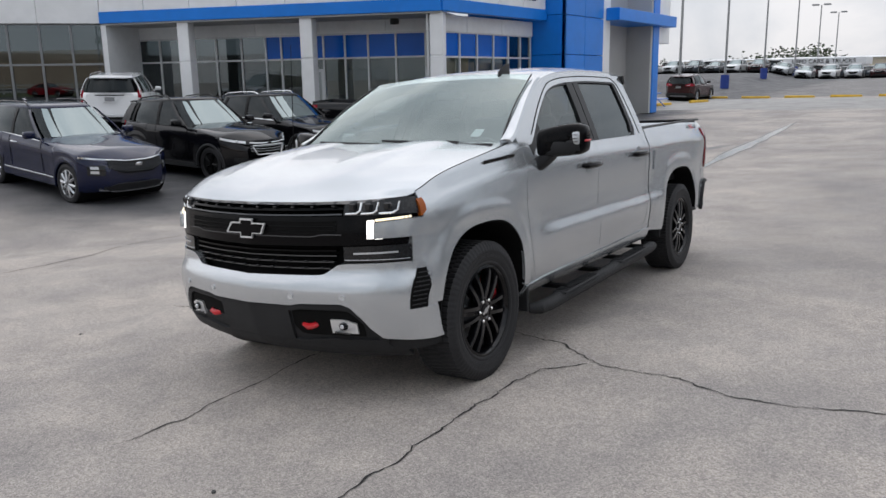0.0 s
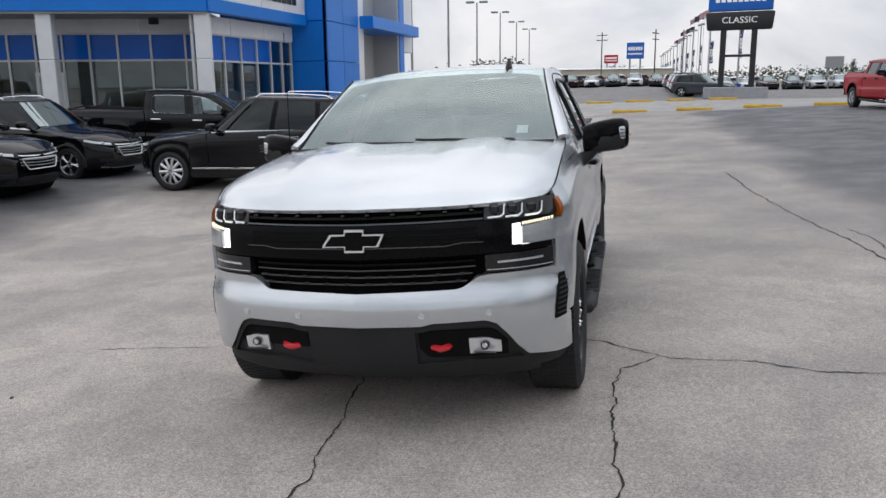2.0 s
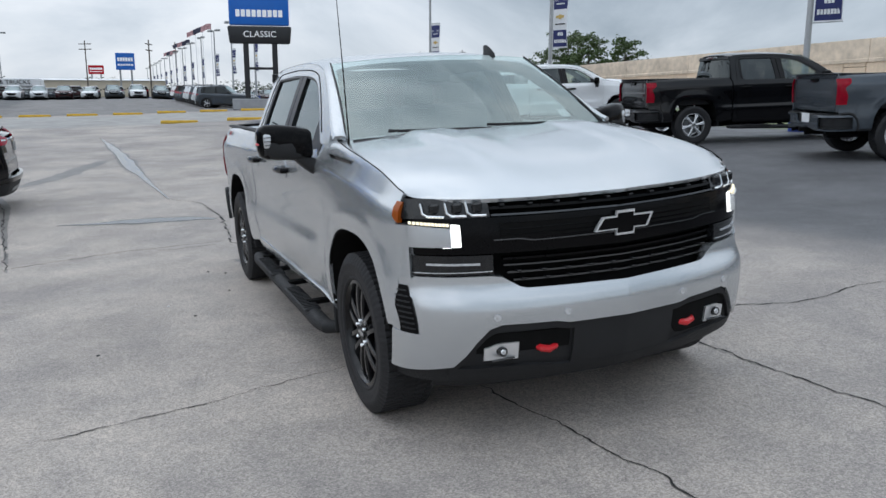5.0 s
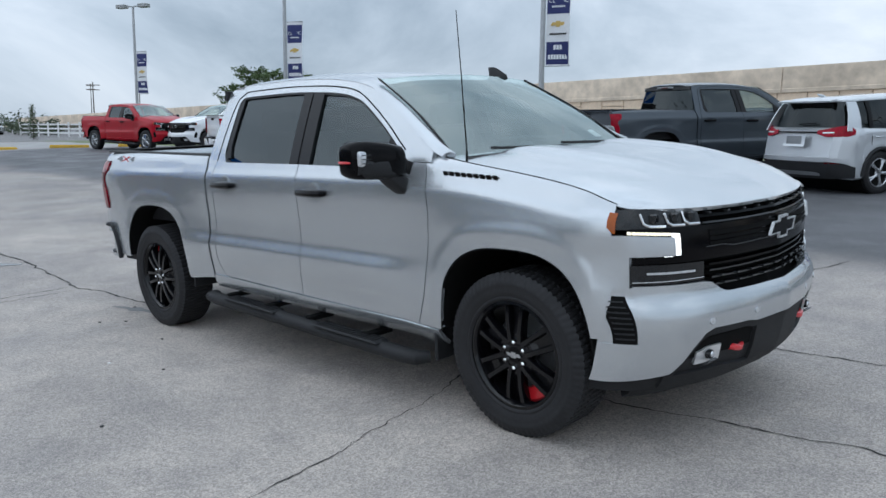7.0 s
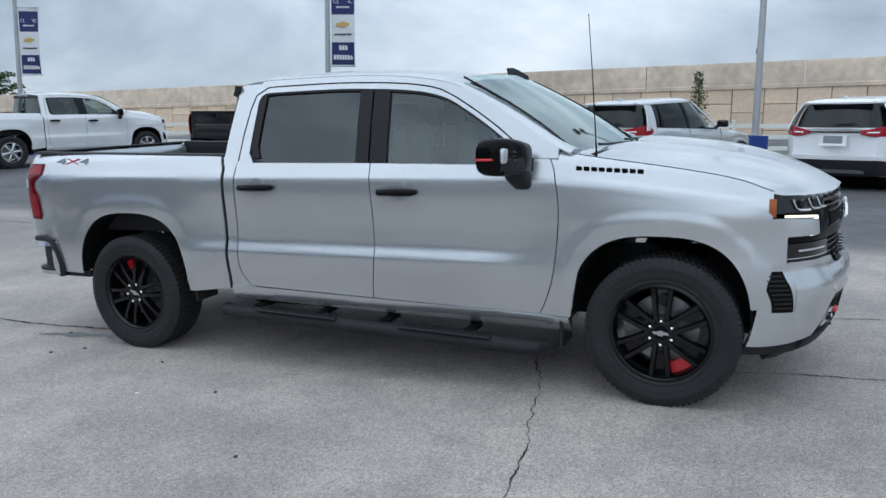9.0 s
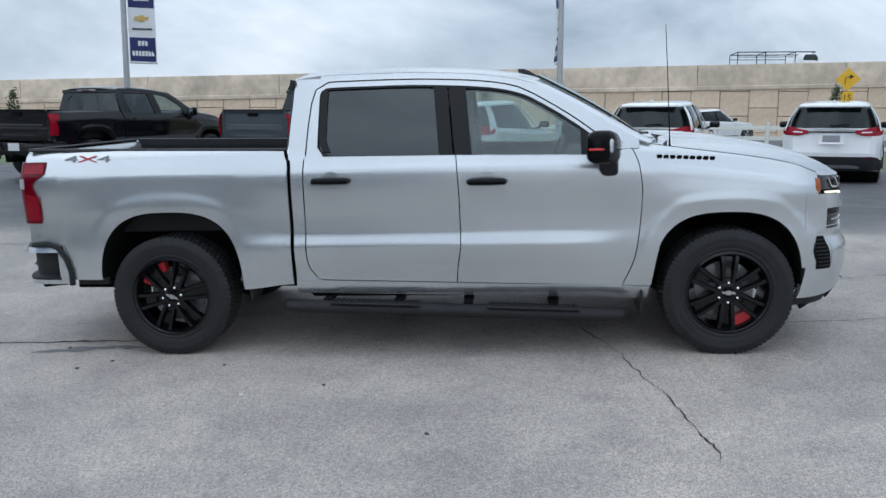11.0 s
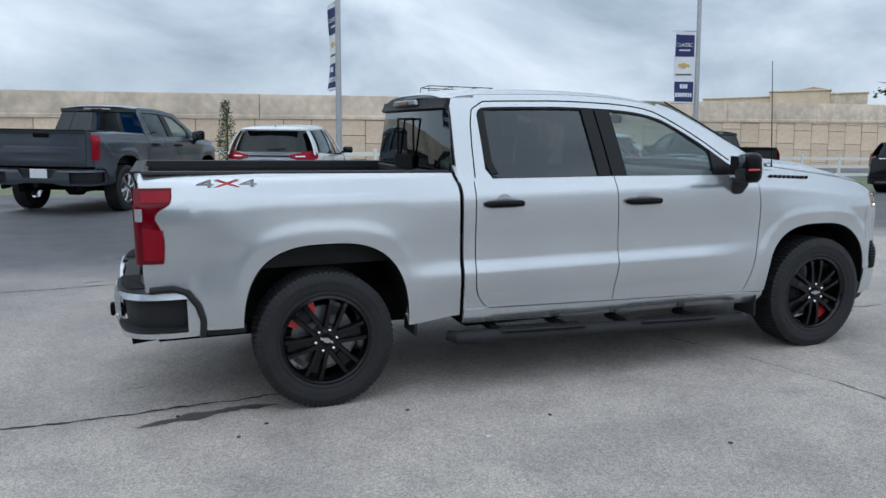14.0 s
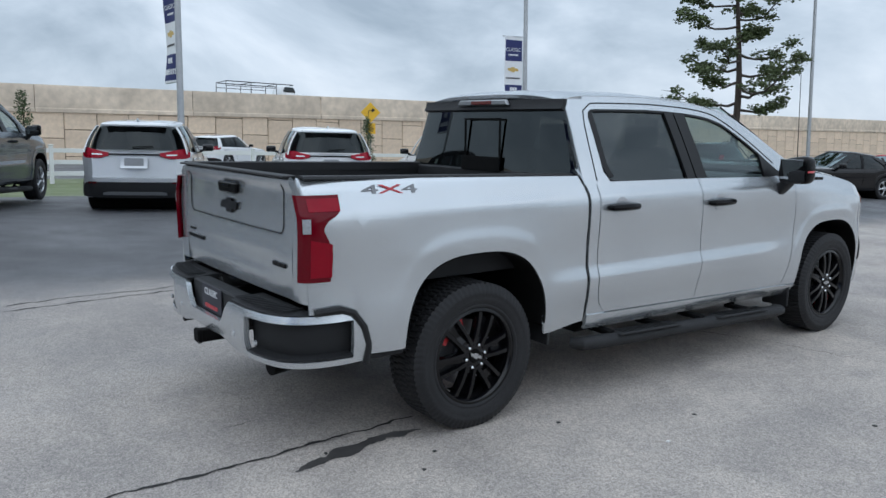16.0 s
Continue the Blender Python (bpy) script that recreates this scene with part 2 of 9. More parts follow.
def cyl(bm, p0, p1, r0, r1=None, n=16, caps=True):
    r1 = r0 if r1 is None else r1
    p0, p1 = Vector(p0), Vector(p1)
    a, b = ring_frame(p1 - p0)
    rings = [[bm.verts.new(p + r * (math.cos(2 * math.pi * i / n) * a + math.sin(2 * math.pi * i / n) * b)) for i in range(n)] for p, r in ((p0, r0), (p1, r1))]
    for i in range(n):
        bm.faces.new((rings[0][i], rings[0][(i + 1) % n], rings[1][(i + 1) % n], rings[1][i]))
    if caps:
        bm.faces.new(rings[0][::-1])
        bm.faces.new(rings[1])


def tube(bm, pts, r, n=8, flat=1.0):
    """A tube along points; r is one radius or one for each point; flat squeezes it."""
    pts = [Vector(p) for p in pts]
    rr = r if isinstance(r, (list, tuple)) else [r] * len(pts)
    rings, a = [], None
    for i, p in enumerate(pts):
        d = (pts[min(i + 1, len(pts) - 1)] - pts[max(i - 1, 0)]).normalized()
        if a is None:
            a, b = ring_frame(d)
        else:
            a = (a - d * a.dot(d)).normalized()
            b = d.cross(a).normalized()
        rings.append([bm.verts.new(p + rr[i] * (math.cos(2 * math.pi * k / n) * a + flat * math.sin(2 * math.pi * k / n) * b)) for k in range(n)])
    for q, w in zip(rings, rings[1:]):
        for k in range(n):
            bm.faces.new((q[k], q[(k + 1) % n], w[(k + 1) % n], w[k]))
    bm.faces.new(rings[0][::-1])
    bm.faces.new(rings[-1])


def loft(bm, sections, n=20):
    """A rounded solid through sections across y: centre, half depth in x and half height in z."""
    rings = []
    for c, hx, hz in sections:
        ring = []
        for k in range(n):
            a = 2 * math.pi * k / n
            ca, sa = math.cos(a), math.sin(a)
            ring.append(bm.verts.new((c[0] + hx * math.copysign(abs(ca) ** 0.55, ca), c[1], c[2] + hz * math.copysign(abs(sa) ** 0.55, sa))))
        rings.append(ring)
    for p, q in zip(rings, rings[1:]):
        for k in range(n):
            bm.faces.new((p[k], p[(k + 1) % n], q[(k + 1) % n], q[k]))
    bm.faces.new(rings[0][::-1])
    bm.faces.new(rings[-1])


def sheet(bm, pts, thick, inner=0):
    """A solid sheet from a grid of points, thick metres deep against its normals."""
    p = np.array(pts, float)
    du, dv = np.gradient(p, axis=0), np.gradient(p, axis=1)
    nrm = np.cross(du, dv)
    nrm /= np.linalg.norm(nrm, axis=2, keepdims=True) + 1e-12
    back = p - nrm * thick
    nu, nv = p.shape[:2]
    f = [[bm.verts.new(p[i, j]) for j in range(nv)] for i in range(nu)]
    g = [[bm.verts.new(back[i, j]) for j in range(nv)] for i in range(nu)]
    for i in range(nu - 1):
        for j in range(nv - 1):
            bm.faces.new((f[i][j], f[i + 1][j], f[i + 1][j + 1], f[i][j + 1]))
            bm.faces.new((g[i][j + 1], g[i + 1][j + 1], g[i + 1][j], g[i][j])).material_index = inner
    for i in range(nu - 1):
        bm.faces.new((g[i][0], g[i + 1][0], f[i + 1][0], f[i][0]))
        bm.faces.new((f[i][-1], f[i + 1][-1], g[i + 1][-1], g[i][-1]))
    for j in range(nv - 1):
        bm.faces.new((f[0][j], f[0][j + 1], g[0][j + 1], g[0][j]))
        bm.faces.new((g[-1][j], g[-1][j + 1], f[-1][j + 1], f[-1][j]))


def patch(bm, at, us, low, high, nv, thick, inner=0):
    """A solid sheet over us, between the curves low(u) and high(u); at(u, v) gives the place."""
    sheet(bm, [[at(u, low(u) + (high(u) - low(u)) * j / nv) for j in range(nv + 1)] for u in us], thick, inner)


def steps(a, b, n):
    return [a + (b - a) * i / n for i in range(n + 1)]


def revolve(bm, prof, n, axis="y", bumpy=None, closed=False):
    """Turns a profile of (radius, along) about an axis; bumpy(i, k, r) may change the radius."""
    rings = []
    for k in range(n):
        a = 2 * math.pi * k / n
        ring = []
        for i, (r, y) in enumerate(prof):
            q = bumpy(i, k, r) if bumpy else r
            ring.append(bm.verts.new((q * math.cos(a), y, q * math.sin(a))))
        rings.append(ring)
    m = len(prof)
    for k in range(n):
        q, w = rings[k], rings[(k + 1) % n]
        for i in range(m if closed else m - 1):
            bm.faces.new((q[i], q[(i + 1) % m], w[(i + 1) % m], w[i]))


def word(text, size, mat, parent, m, name="lettering", depth=0.004, label="", squeeze=1.0):
    """Lettering in the built-in font, standing in the x-z plane of m and read from its -y side."""
    c = bpy.data.curves.new(name, "FONT")
    c.body, c.size, c.extrude, c.align_x, c.align_y = text, size, depth, "CENTER", "CENTER"
    c.resolution_u = 3
    o = bpy.data.objects.new(name, c)
    me = bpy.data.meshes.new_from_object(o)
    bpy.data.objects.remove(o)
    me.transform(Matrix.Diagonal((squeeze, 1, 1, 1)))
    me.transform(Matrix.Rotation(radians(90), 4, "X"))
    me.name = name
    me.materials.append(mat)
    ob = new(name, me)
    ob.parent = parent
    ob.matrix_local = m
    return tagged(ob, label)


# ---- the ground: one sheet of worn paving that falls towards a shallow valley ----
def ground_z(x, y):
    far = float(np.interp(y, (-60, -30, -20, -17, -14.5, -12, -8, -5, 0, 4, 9, 10, 13, 16, 22, 27, 36, 43, 60), (0.74, 0.74, 0.72, 0.62, 0.0, -0.14, -0.13, -0.08, 0, 0.22, 0.58, 0.63, 0.72, 0.75, 0.80, 0.85, 1.5, 1.6, 1.6)))
    far += float(np.interp(x, (-90, -72, -46, -25, -8), (1.25, 1.0, 0.47, 0.14, 0))) * (1 - smooth(0, 14, y))
    near = 0.0281 * x + 0.0481 * y
    w = smooth(0, 6, math.hypot(max(0, -1 - x, x - 8.5), max(0, -7 - y, y - 3.5)))
    return near * (1 - w) + far * w


def ground_material():
    """Old pale asphalt with exposed stones, a darker sealed stretch, wet and painted shade by the left cars, a concrete
    lane and grass.
    """
    m = bpy.data.materials.new("worn_paving")
    m.use_nodes = True
    t = m.node_tree
    b = t.nodes["Principled BSDF"]
    co = t.nodes.new("ShaderNodeTexCoord")
    sep = t.nodes.new("ShaderNodeSeparateXYZ")
    t.links.new(co.outputs["Object"], sep.inputs[0])

    def noise_of(scale, detail=5.0, rough=0.6):
        n = t.nodes.new("ShaderNodeTexNoise")
        n.inputs["Scale"].default_value, n.inputs["Detail"].default_value, n.inputs["Roughness"].default_value = scale, detail, rough
        t.links.new(co.outputs["Object"], n.inputs["Vector"])
        return n.outputs["Fac"]

    def ranged(v, a, b2, c, d):
        r = t.nodes.new("ShaderNodeMapRange")
        r.interpolation_type = "SMOOTHSTEP"
        for i, q in enumerate((a, b2, c, d)):
            r.inputs[i + 1].default_value = q
        t.links.new(v, r.inputs[0])
        return r.outputs[0]

    def maths(op, a, c):
        n = t.nodes.new("ShaderNodeMath")
        n.operation = op
        for i, q in enumerate((a, c)):
            if isinstance(q, (int, float)):
                n.inputs[i].default_value = q
            else:
                t.links.new(q, n.inputs[i])
        return n.outputs[0]

    def mixed(f, a, c, blend="MIX"):
        n = t.nodes.new("ShaderNodeMix")
        n.data_type, n.blend_type = "RGBA", blend
        for i, q in ((0, f), (6, a), (7, c)):
            if isinstance(q, (int, float)):
                n.inputs[i].default_value = q
            elif isinstance(q, tuple):
                n.inputs[i].default_value = (*q, 1)
            else:
                t.links.new(q, n.inputs[i])
        return n.outputs[2]

    stones = t.nodes.new("ShaderNodeTexVoronoi")
    stones.inputs["Scale"].default_value = 150.0
    t.links.new(co.outputs["Object"], stones.inputs["Vector"])
    pale = mixed(ranged(stones.outputs["Color"], 0.1, 0.9, 0, 1), (0.235, 0.216, 0.198), (0.57, 0.522, 0.476))
    pale = mixed(ranged(noise_of(180, 3), 0.40, 0.72, 0, 1), pale, (0.40, 0.368, 0.337))
    pale = mixed(1.0, pale, mixed(ranged(noise_of(0.40, 7, 0.65), 0.32, 0.66, 0, 1), (0.72, 0.72, 0.735), (1.12, 1.10, 1.07)), "MULTIPLY")
    pale = mixed(1.0, pale, mixed(ranged(noise_of(2.2, 7, 0.7), 0.36, 0.62, 0, 1), (0.87, 0.87, 0.88), (1.06, 1.055, 1.05)), "MULTIPLY")
    pale = mixed(1.0, pale, mixed(ranged(noise_of(38, 6, 0.75), 0.36, 0.64, 0, 1), (0.88, 0.88, 0.885), (1.09, 1.085, 1.08)), "MULTIPLY")
    pale = mixed(ranged(noise_of(7.0, 7, 0.7), 0.68, 0.80, 0, 0.55), pale, (0.085, 0.082, 0.080))
    dark = mixed(ranged(stones.outputs["Color"], 0.1, 0.9, 0, 1), (0.046, 0.047, 0.051), (0.125, 0.126, 0.132))
    dark = mixed(1.0, dark, mixed(ranged(noise_of(0.7, 6), 0.3, 0.7, 0, 1), (0.82, 0.82, 0.82), (1.25, 1.25, 1.25)), "MULTIPLY")
    lane = mixed(ranged(noise_of(1.4, 6), 0.3, 0.7, 0, 1), (0.26, 0.255, 0.245), (0.36, 0.35, 0.335))
    grass = mixed(ranged(noise_of(9, 6), 0.3, 0.7, 0, 1), (0.075, 0.105, 0.030), (0.135, 0.165, 0.050))
    warp = maths("MULTIPLY_ADD", maths("SUBTRACT", noise_of(0.35, 4), 0.5), 3.2)
    yw = maths("ADD", sep.outputs["Y"], warp)
    xw = maths("ADD", sep.outputs["X"], warp)
    sealed = ranged(yw, 3.6, 5.6, 0, 1)
    left_row = maths("MULTIPLY", ranged(yw, -6.6, -9.2, 0, 1), ranged(xw, 3.0, -1.0, 0, 1))
    sealed = maths("MAXIMUM", maths("MULTIPLY", sealed, ranged(xw, -33.0, -30.5, 0, 1)), left_row)
    sealed = maths("MAXIMUM", sealed, maths("MULTIPLY", maths("MULTIPLY", ranged(yw, 0.0, 2.6, 0, 1), ranged(xw, 3.5, -1.5, 0, 1)), 0.30))
    far_lot = ranged(xw, -45.0, -47.5, 0, 1)
    sealed = maths("MAXIMUM", sealed, maths("MULTIPLY", far_lot, 0.75))
    col = mixed(sealed, pale, dark)
    # wet paving, and contact shade painted into it, along the left row of cars
    col = mixed(maths("MULTIPLY", left_row, 0.45), col, (0.026, 0.026, 0.028))
    band = maths("MULTIPLY", ranged(xw, -33.2, -32.0, 1, 0), ranged(xw, -45.0, -44.0, 0, 1))
    col = mixed(band, col, lane)
    turf = maths("MULTIPLY", ranged(yw, 15.6, 16.3, 0, 1), ranged(yw, 28.5, 29.5, 1, 0))
    turf = maths("MAXIMUM", maths("MULTIPLY", turf, ranged(xw, -52, -48, 0, 1)), ranged(yw, 60, 75, 0, 1))
    turf = maths("MAXIMUM", turf, ranged(xw, -160, -190, 0, 1))
    col = mixed(turf, col, grass)
    t.links.new(col, b.inputs["Base Color"])
    rg = ranged(noise_of(1.1, 5), 0.3, 0.7, 0.62, 0.86)
    t.links.new(maths("SUBTRACT", rg, maths("MULTIPLY", sealed, 0.12)), b.inputs["Roughness"])
    k = t.nodes.new("ShaderNodeBump")
    k.inputs["Strength"].default_value, k.inputs["Distance"].default_value = 0.55, 0.004
    t.links.new(maths("ADD", stones.outputs["Distance"], noise_of(260, 3)), k.inputs["Height"])
    t.links.new(k.outputs[0], b.inputs["Normal"])
    return m


def axis_stops(fine, lo, hi, far):
    a = list(np.arange(lo, hi + 1e-6, fine))
    for sg, base in ((-1, lo), (1, hi)):
        d, s = 0.0, fine
        while d < far:
            s *= 1.22
            d += s
            a.append(base + sg * d)
    return sorted(a)


bm = bmesh.new()
gx, gy = axis_stops(0.9, -18, 18, 2600), axis_stops(0.9, -18, 30, 2600)
grid = [[bm.verts.new((x, y, ground_z(x, y))) for y in gy] for x in gx]
for i in range(len(gx) - 1):
    for j in range(len(gy) - 1):
        bm.faces.new((grid[i][j], grid[i + 1][j], grid[i + 1][j + 1], grid[i][j + 1]))
part("ground", bm, ground_material(), None, "worn pale and sealed dark paving with a grass strip", 60, "ground", "structure")

# cracks, a wet run and a stain, lying on the paving
CRACK = material("crack_filler", (0.020, 0.019, 0.018), 0.9, vary=0.3, grain=60)
WET = material("damp_stain", (0.065, 0.062, 0.060), 0.35, vary=0.25, grain=14)
PUDDLE = material("shallow_water", (0.13, 0.13, 0.13), 0.16, 0.0, 0.0, 0.5, vary=0.2, grain=5)


def ribbon(name, path, width, mat, label, wobble=0.035, lift=0.004, step=0.025, category="crack"):
    """A thin uneven strip that follows a path over the paving."""
    pts = []
    for (x0, y0), (x1, y1) in zip(path, path[1:]):
        n = max(2, int(math.hypot(x1 - x0, y1 - y0) / step))
        pts += [(x0 + (x1 - x0) * i / n, y0 + (y1 - y0) * i / n) for i in range(n)]
    pts.append(path[-1])
    bm = bmesh.new()
    last = None
    for i, (x, y) in enumerate(pts):
        k = min(i, len(pts) - 2)
        d = Vector((pts[k + 1][0] - pts[k][0], pts[k + 1][1] - pts[k][1])).normalized()
        n = Vector((-d.y, d.x))
        off = wobble * (noise.noise((x * 3.1, y * 3.1, 1.7)) + 0.7 * noise.noise((x * 11, y * 11, 4.2)) + 0.45 * noise.noise((x * 31, y * 31, 2.1)))
        w = width * (0.35 + 1.5 * abs(noise.noise((x * 6.3, y * 6.3, 8.8)))) * min(1, 0.25 + i / 6, 0.25 + (len(pts) - 1 - i) / 6)
        c = Vector((x, y)) + n * off
        row = [bm.verts.new((c.x + n.x * s * w, c.y + n.y * s * w, ground_z(c.x + n.x * s * w, c.y + n.y * s * w) + lift)) for s in (-0.5, 0.5)]
        if last:
            bm.faces.new((last[0], last[1], row[1], row[0]))
        last = row
    return part(name, bm, mat, None, label, 60, category, "structure")


for path in ([(2.75, 0.45), (2.93, 1.11), (3.26, 1.49), (3.28, 1.99), (3.43, 2.34), (3.45, 2.63), (3.34, 3.1), (3.6, 4.6)], [(3.2, 1.42), (3.46, 1.21), (3.95, 1.16), (4.74, 1.17), (4.98, 1.21), (5.4, 1.23), (6.4, 1.5), (7.6, 1.6)], [(3.7, -0.33), (4.16, -0.29), (4.42, -0.22), (4.75, -0.2), (5.06, -0.13), (5.45, -0.15)], [(2.84, -0.3), (2.92, -0.54), (3.0, -0.78)], [(3.0, -0.78), (3.08, -1.15), (3.19, -1.6), (3.26, -2.1), (3.3, -2.6)], [(-5.2, -0.76), (-4.21, -0.65), (-3.34, -0.72), (-2.28, -0.83), (-1.83, -0.72), (-1.13, -0.7), (-0.2, -0.64)]):
    ribbon("ground_crack", path, 0.026 if path[0][0] < -5 else 0.009 if path[0] == (3.0, -0.78) else 0.014, CRACK, "dark open crack across the paving")
for path in ([(3.12, -5.92), (2.58, -5.93), (1.99, -6.04), (1.17, -6.4), (0.2, -6.4)], [(-2.0, -3.25), (-4.51, -3.51), (-6.03, -3.62), (-9.0, -4.2)], [(-1.97, -5.13), (-2.18, -4.18), (-2.1, -3.37), (-2.4, -2.02), (-2.36, -0.86)], [(-1.8, 3.74), (-1.31, 3.84), (-0.53, 3.79), (0.4, 3.9)], [(-7.6, 3.03), (-5.25, 3.13), (-2.55, 3.44), (-1.18, 3.58), (0.23, 3.62)], [(-2.2, -1.7), (-2.19, -0.9)]):
    ribbon("ground_crack", path, 0.022, CRACK, "dark open crack across the paving")
ribbon("ground_crack", [(-1.2, -0.2), (-1.0, -0.17)], 0.02, CRACK, "short dark crack in the paving")
ribbon("damp_patch", [(-1.1, -0.93), (-0.81, -0.87), (-0.5, -0.81), (-0.28, -0.83)], 0.10, WET, "damp dark patch on the paving", 0.03, 0.003, category="stain")


def pool(name, label, spine, mat, grow, lift, category):
    """A flat patch along a spine of (x, y, width), with a soft uneven edge."""
    arc = [0.0]
    for p, q in zip(spine, spine[1:]):
        arc.append(arc[-1] + math.hypot(p[0] - q[0], p[1] - q[1]))
    fx, fy, fw = (curve(list(zip(arc, [p[k] for p in spine]))) for k in range(3))
    bm = bmesh.new()
    last, n = None, 90
    for i in range(n + 1):
        v = arc[-1] * i / n
        d = Vector((fx(v + 0.01) - fx(v - 0.01), fy(v + 0.01) - fy(v - 0.01))).normalized()
        row = []
        for sg in (-1, -0.5, 0, 0.5, 1):
            w = fw(v) * 0.5 * grow * (1 + 0.45 * noise.noise((v * 0.9, sg * 3.0, 2.2)) + 0.25 * noise.noise((v * 3.1, sg * 3.0, 5.5))) * sg
            x, y = fx(v) - d.y * w, fy(v) + d.x * w
            row.append(bm.verts.new((x, y, ground_z(x, y) + lift)))
        if last:
            for a, b, c, e in zip(last, last[1:], row[1:], row):
                bm.faces.new((a, b, c, e))
        last = row
    return part(name, bm, mat, None, label, 60, category, "structure")


DAMP = material("damp_paving", (0.15, 0.142, 0.134), 0.5, vary=0.25, grain=5, stain=0.3, stain_scale=1.5)
far_run = [(-24.5, -2.25, 0.03), (-19.6, -1.95, 0.20), (-15.5, -1.72, 0.28), (-12.5, -1.62, 0.30), (-10.6, -1.50, 0.14), (-8.3, -1.36, 0.06), (-6.3, -1.23, 0.02)]
near_run = [(-4.62, -2.85, 0.02), (-4.52, -2.3, 0.14), (-4.44, -1.8, 0.30), (-4.36, -1.3, 0.34), (-4.28, -1.0, 0.22), (-4.12, -0.75, 0.05)]
for spine in (far_run, near_run):
    pool("damp_patch", "damp darker edge of a puddle on the paving", spine, DAMP, 1.5, 0.003, "stain")
    pool("puddle", "shallow pool of water in a dip of the paving", spine, PUDDLE, 1.0, 0.0065, "puddle")
pool("damp_patch", "damp dark streak over an open crack", [(-1.9, -3.22, 0.02), (-3.0, -3.33, 0.05), (-4.5, -3.49, 0.08), (-6.5, -3.66, 0.12), (-9.0, -4.15, 0.06)], DAMP, 1.0, 0.003, "stain")
pool("damp_patch", "damp trickle towards the showroom", [(-9.3, -3.7, 0.2), (-10.6, -3.2, 0.5), (-12.0, -2.8, 0.45), (-14.5, -2.2, 0.3)], DAMP, 1.0, 0.003, "stain")
ribbon("ground_crack", [(-6.3, -1.23), (-5.63, -0.78), (-4.4, -0.66), (-3.6, -0.70)], 0.02, CRACK, "dark open crack below a puddle")
PEBBLE = material("dark_pebble", (0.05, 0.05, 0.05), 0.8, vary=0.3, grain=60)
for i, (x, y) in enumerate(((0.73, -1.76), (-0.56, -1.29), (1.19, -1.59), (0.43, -1.22), (-0.39, -1.14), (-0.87, -0.84), (1.9, -2.3), (4.3, -2.4), (5.6, 0.7), (6.0, -0.6))):
    bm = bmesh.new()
    bmesh.ops.create_icosphere(bm, subdivisions=1, radius=1.0)
    for v in bm.verts:
        v.co *= 1 + 0.25 * noise.noise(v.co * 2 + Vector((i, 0, 0)))
    bmesh.ops.scale(bm, vec=(0.016, 0.012, 0.006), verts=bm.verts)
    o = part("pebble", bm, PEBBLE if i else WHITE_PLASTIC, None, "small flat pebble on the paving" if i else "pale bit of litter on the paving", 40, "pebble")
    o.location = (x, y, ground_z(x, y) + 0.004)
    o.rotation_euler = (0, 0, i * 0.9)


# ---- the pickup truck: x forward from the rear axle, y to its left, z up from the ground ----
WB, HUB = 3.745, 0.41
ARCH_R, ARCH_F = (0.02, 0.50, 0.45, 0.553), (3.725, 0.478, 0.40, 0.548)
body_prof = curve([(0.36, 0.86), (0.42, 0.925), (0.47, 0.953), (0.53, 0.963), (0.62, 0.972), (0.70, 0.975), (0.78, 0.973), (0.86, 0.968), (0.94, 0.967), (1.05, 0.973), (1.16, 0.978), (1.235, 0.975), (1.268, 0.968), (1.285, 0.957), (1.33, 0.936), (1.375, 0.915), (1.40, 0.897), (1.43, 0.845)])


def arch_s(a, x, z):
    return (abs((x - a[0]) / a[1]) ** 2.8 + max(0.0, (z - a[2]) / a[3]) ** 2.8) ** (1 / 2.8)


def arch_z(a, x):
    u = abs((x - a[0]) / a[1])
    return a[2] + a[3] * max(0.0, 1 - u**2.8) ** (1 / 2.8) if u < 1 else -9.0


nose_shift = curve([(2.9, 0.0), (3.3, -0.03), (3.8, -0.085), (4.3, -0.155)])
nose_taper = curve([(3.95, 0.0), (4.12, 0.006), (4.22, 0.022), (4.30, 0.050), (4.36, 0.085)])
tail_taper = curve([(-1.10, 0.065), (-1.05, 0.042), (-0.95, 0.022), (-0.8, 0.008), (-0.6, 0.0)])


def side_y(x, z):
    zz = z
    if x > 2.9 and z > 0.9:
        zz = z - nose_shift(x) * smooth(0.9, 1.15, z)
    y = body_prof(zz)
    # the crease along the doors
    if 0.6 < z < 0.83:
        ridge = ((0.828 - z) / 0.070 if z > 0.758 else 1 - 0.80 * (0.758 - z) / 0.15) if z < 0.828 else 0.0
        y += 0.018 * max(0.0, ridge) * smooth(0.42, 0.80, x) * (1 - smooth(2.70, 3.12, x))
    # the fuller shoulders over the wheels
    for a, full in ((ARCH_R, 0.006), (ARCH_F, 0.009)):
        s = arch_s(a, x, z)
        y += full * (1 - smooth(1.13, 1.26, s)) + 0.016 * (1 - smooth(1.15, 1.75, s)) * (1 - smooth(1.0, 1.2, z))
    return y + 0.008 - nose_taper(x) - tail_taper(x)


def side(sg, d=0.0):
    return lambda x, z: (x, sg * (side_y(x, z) + d), z)


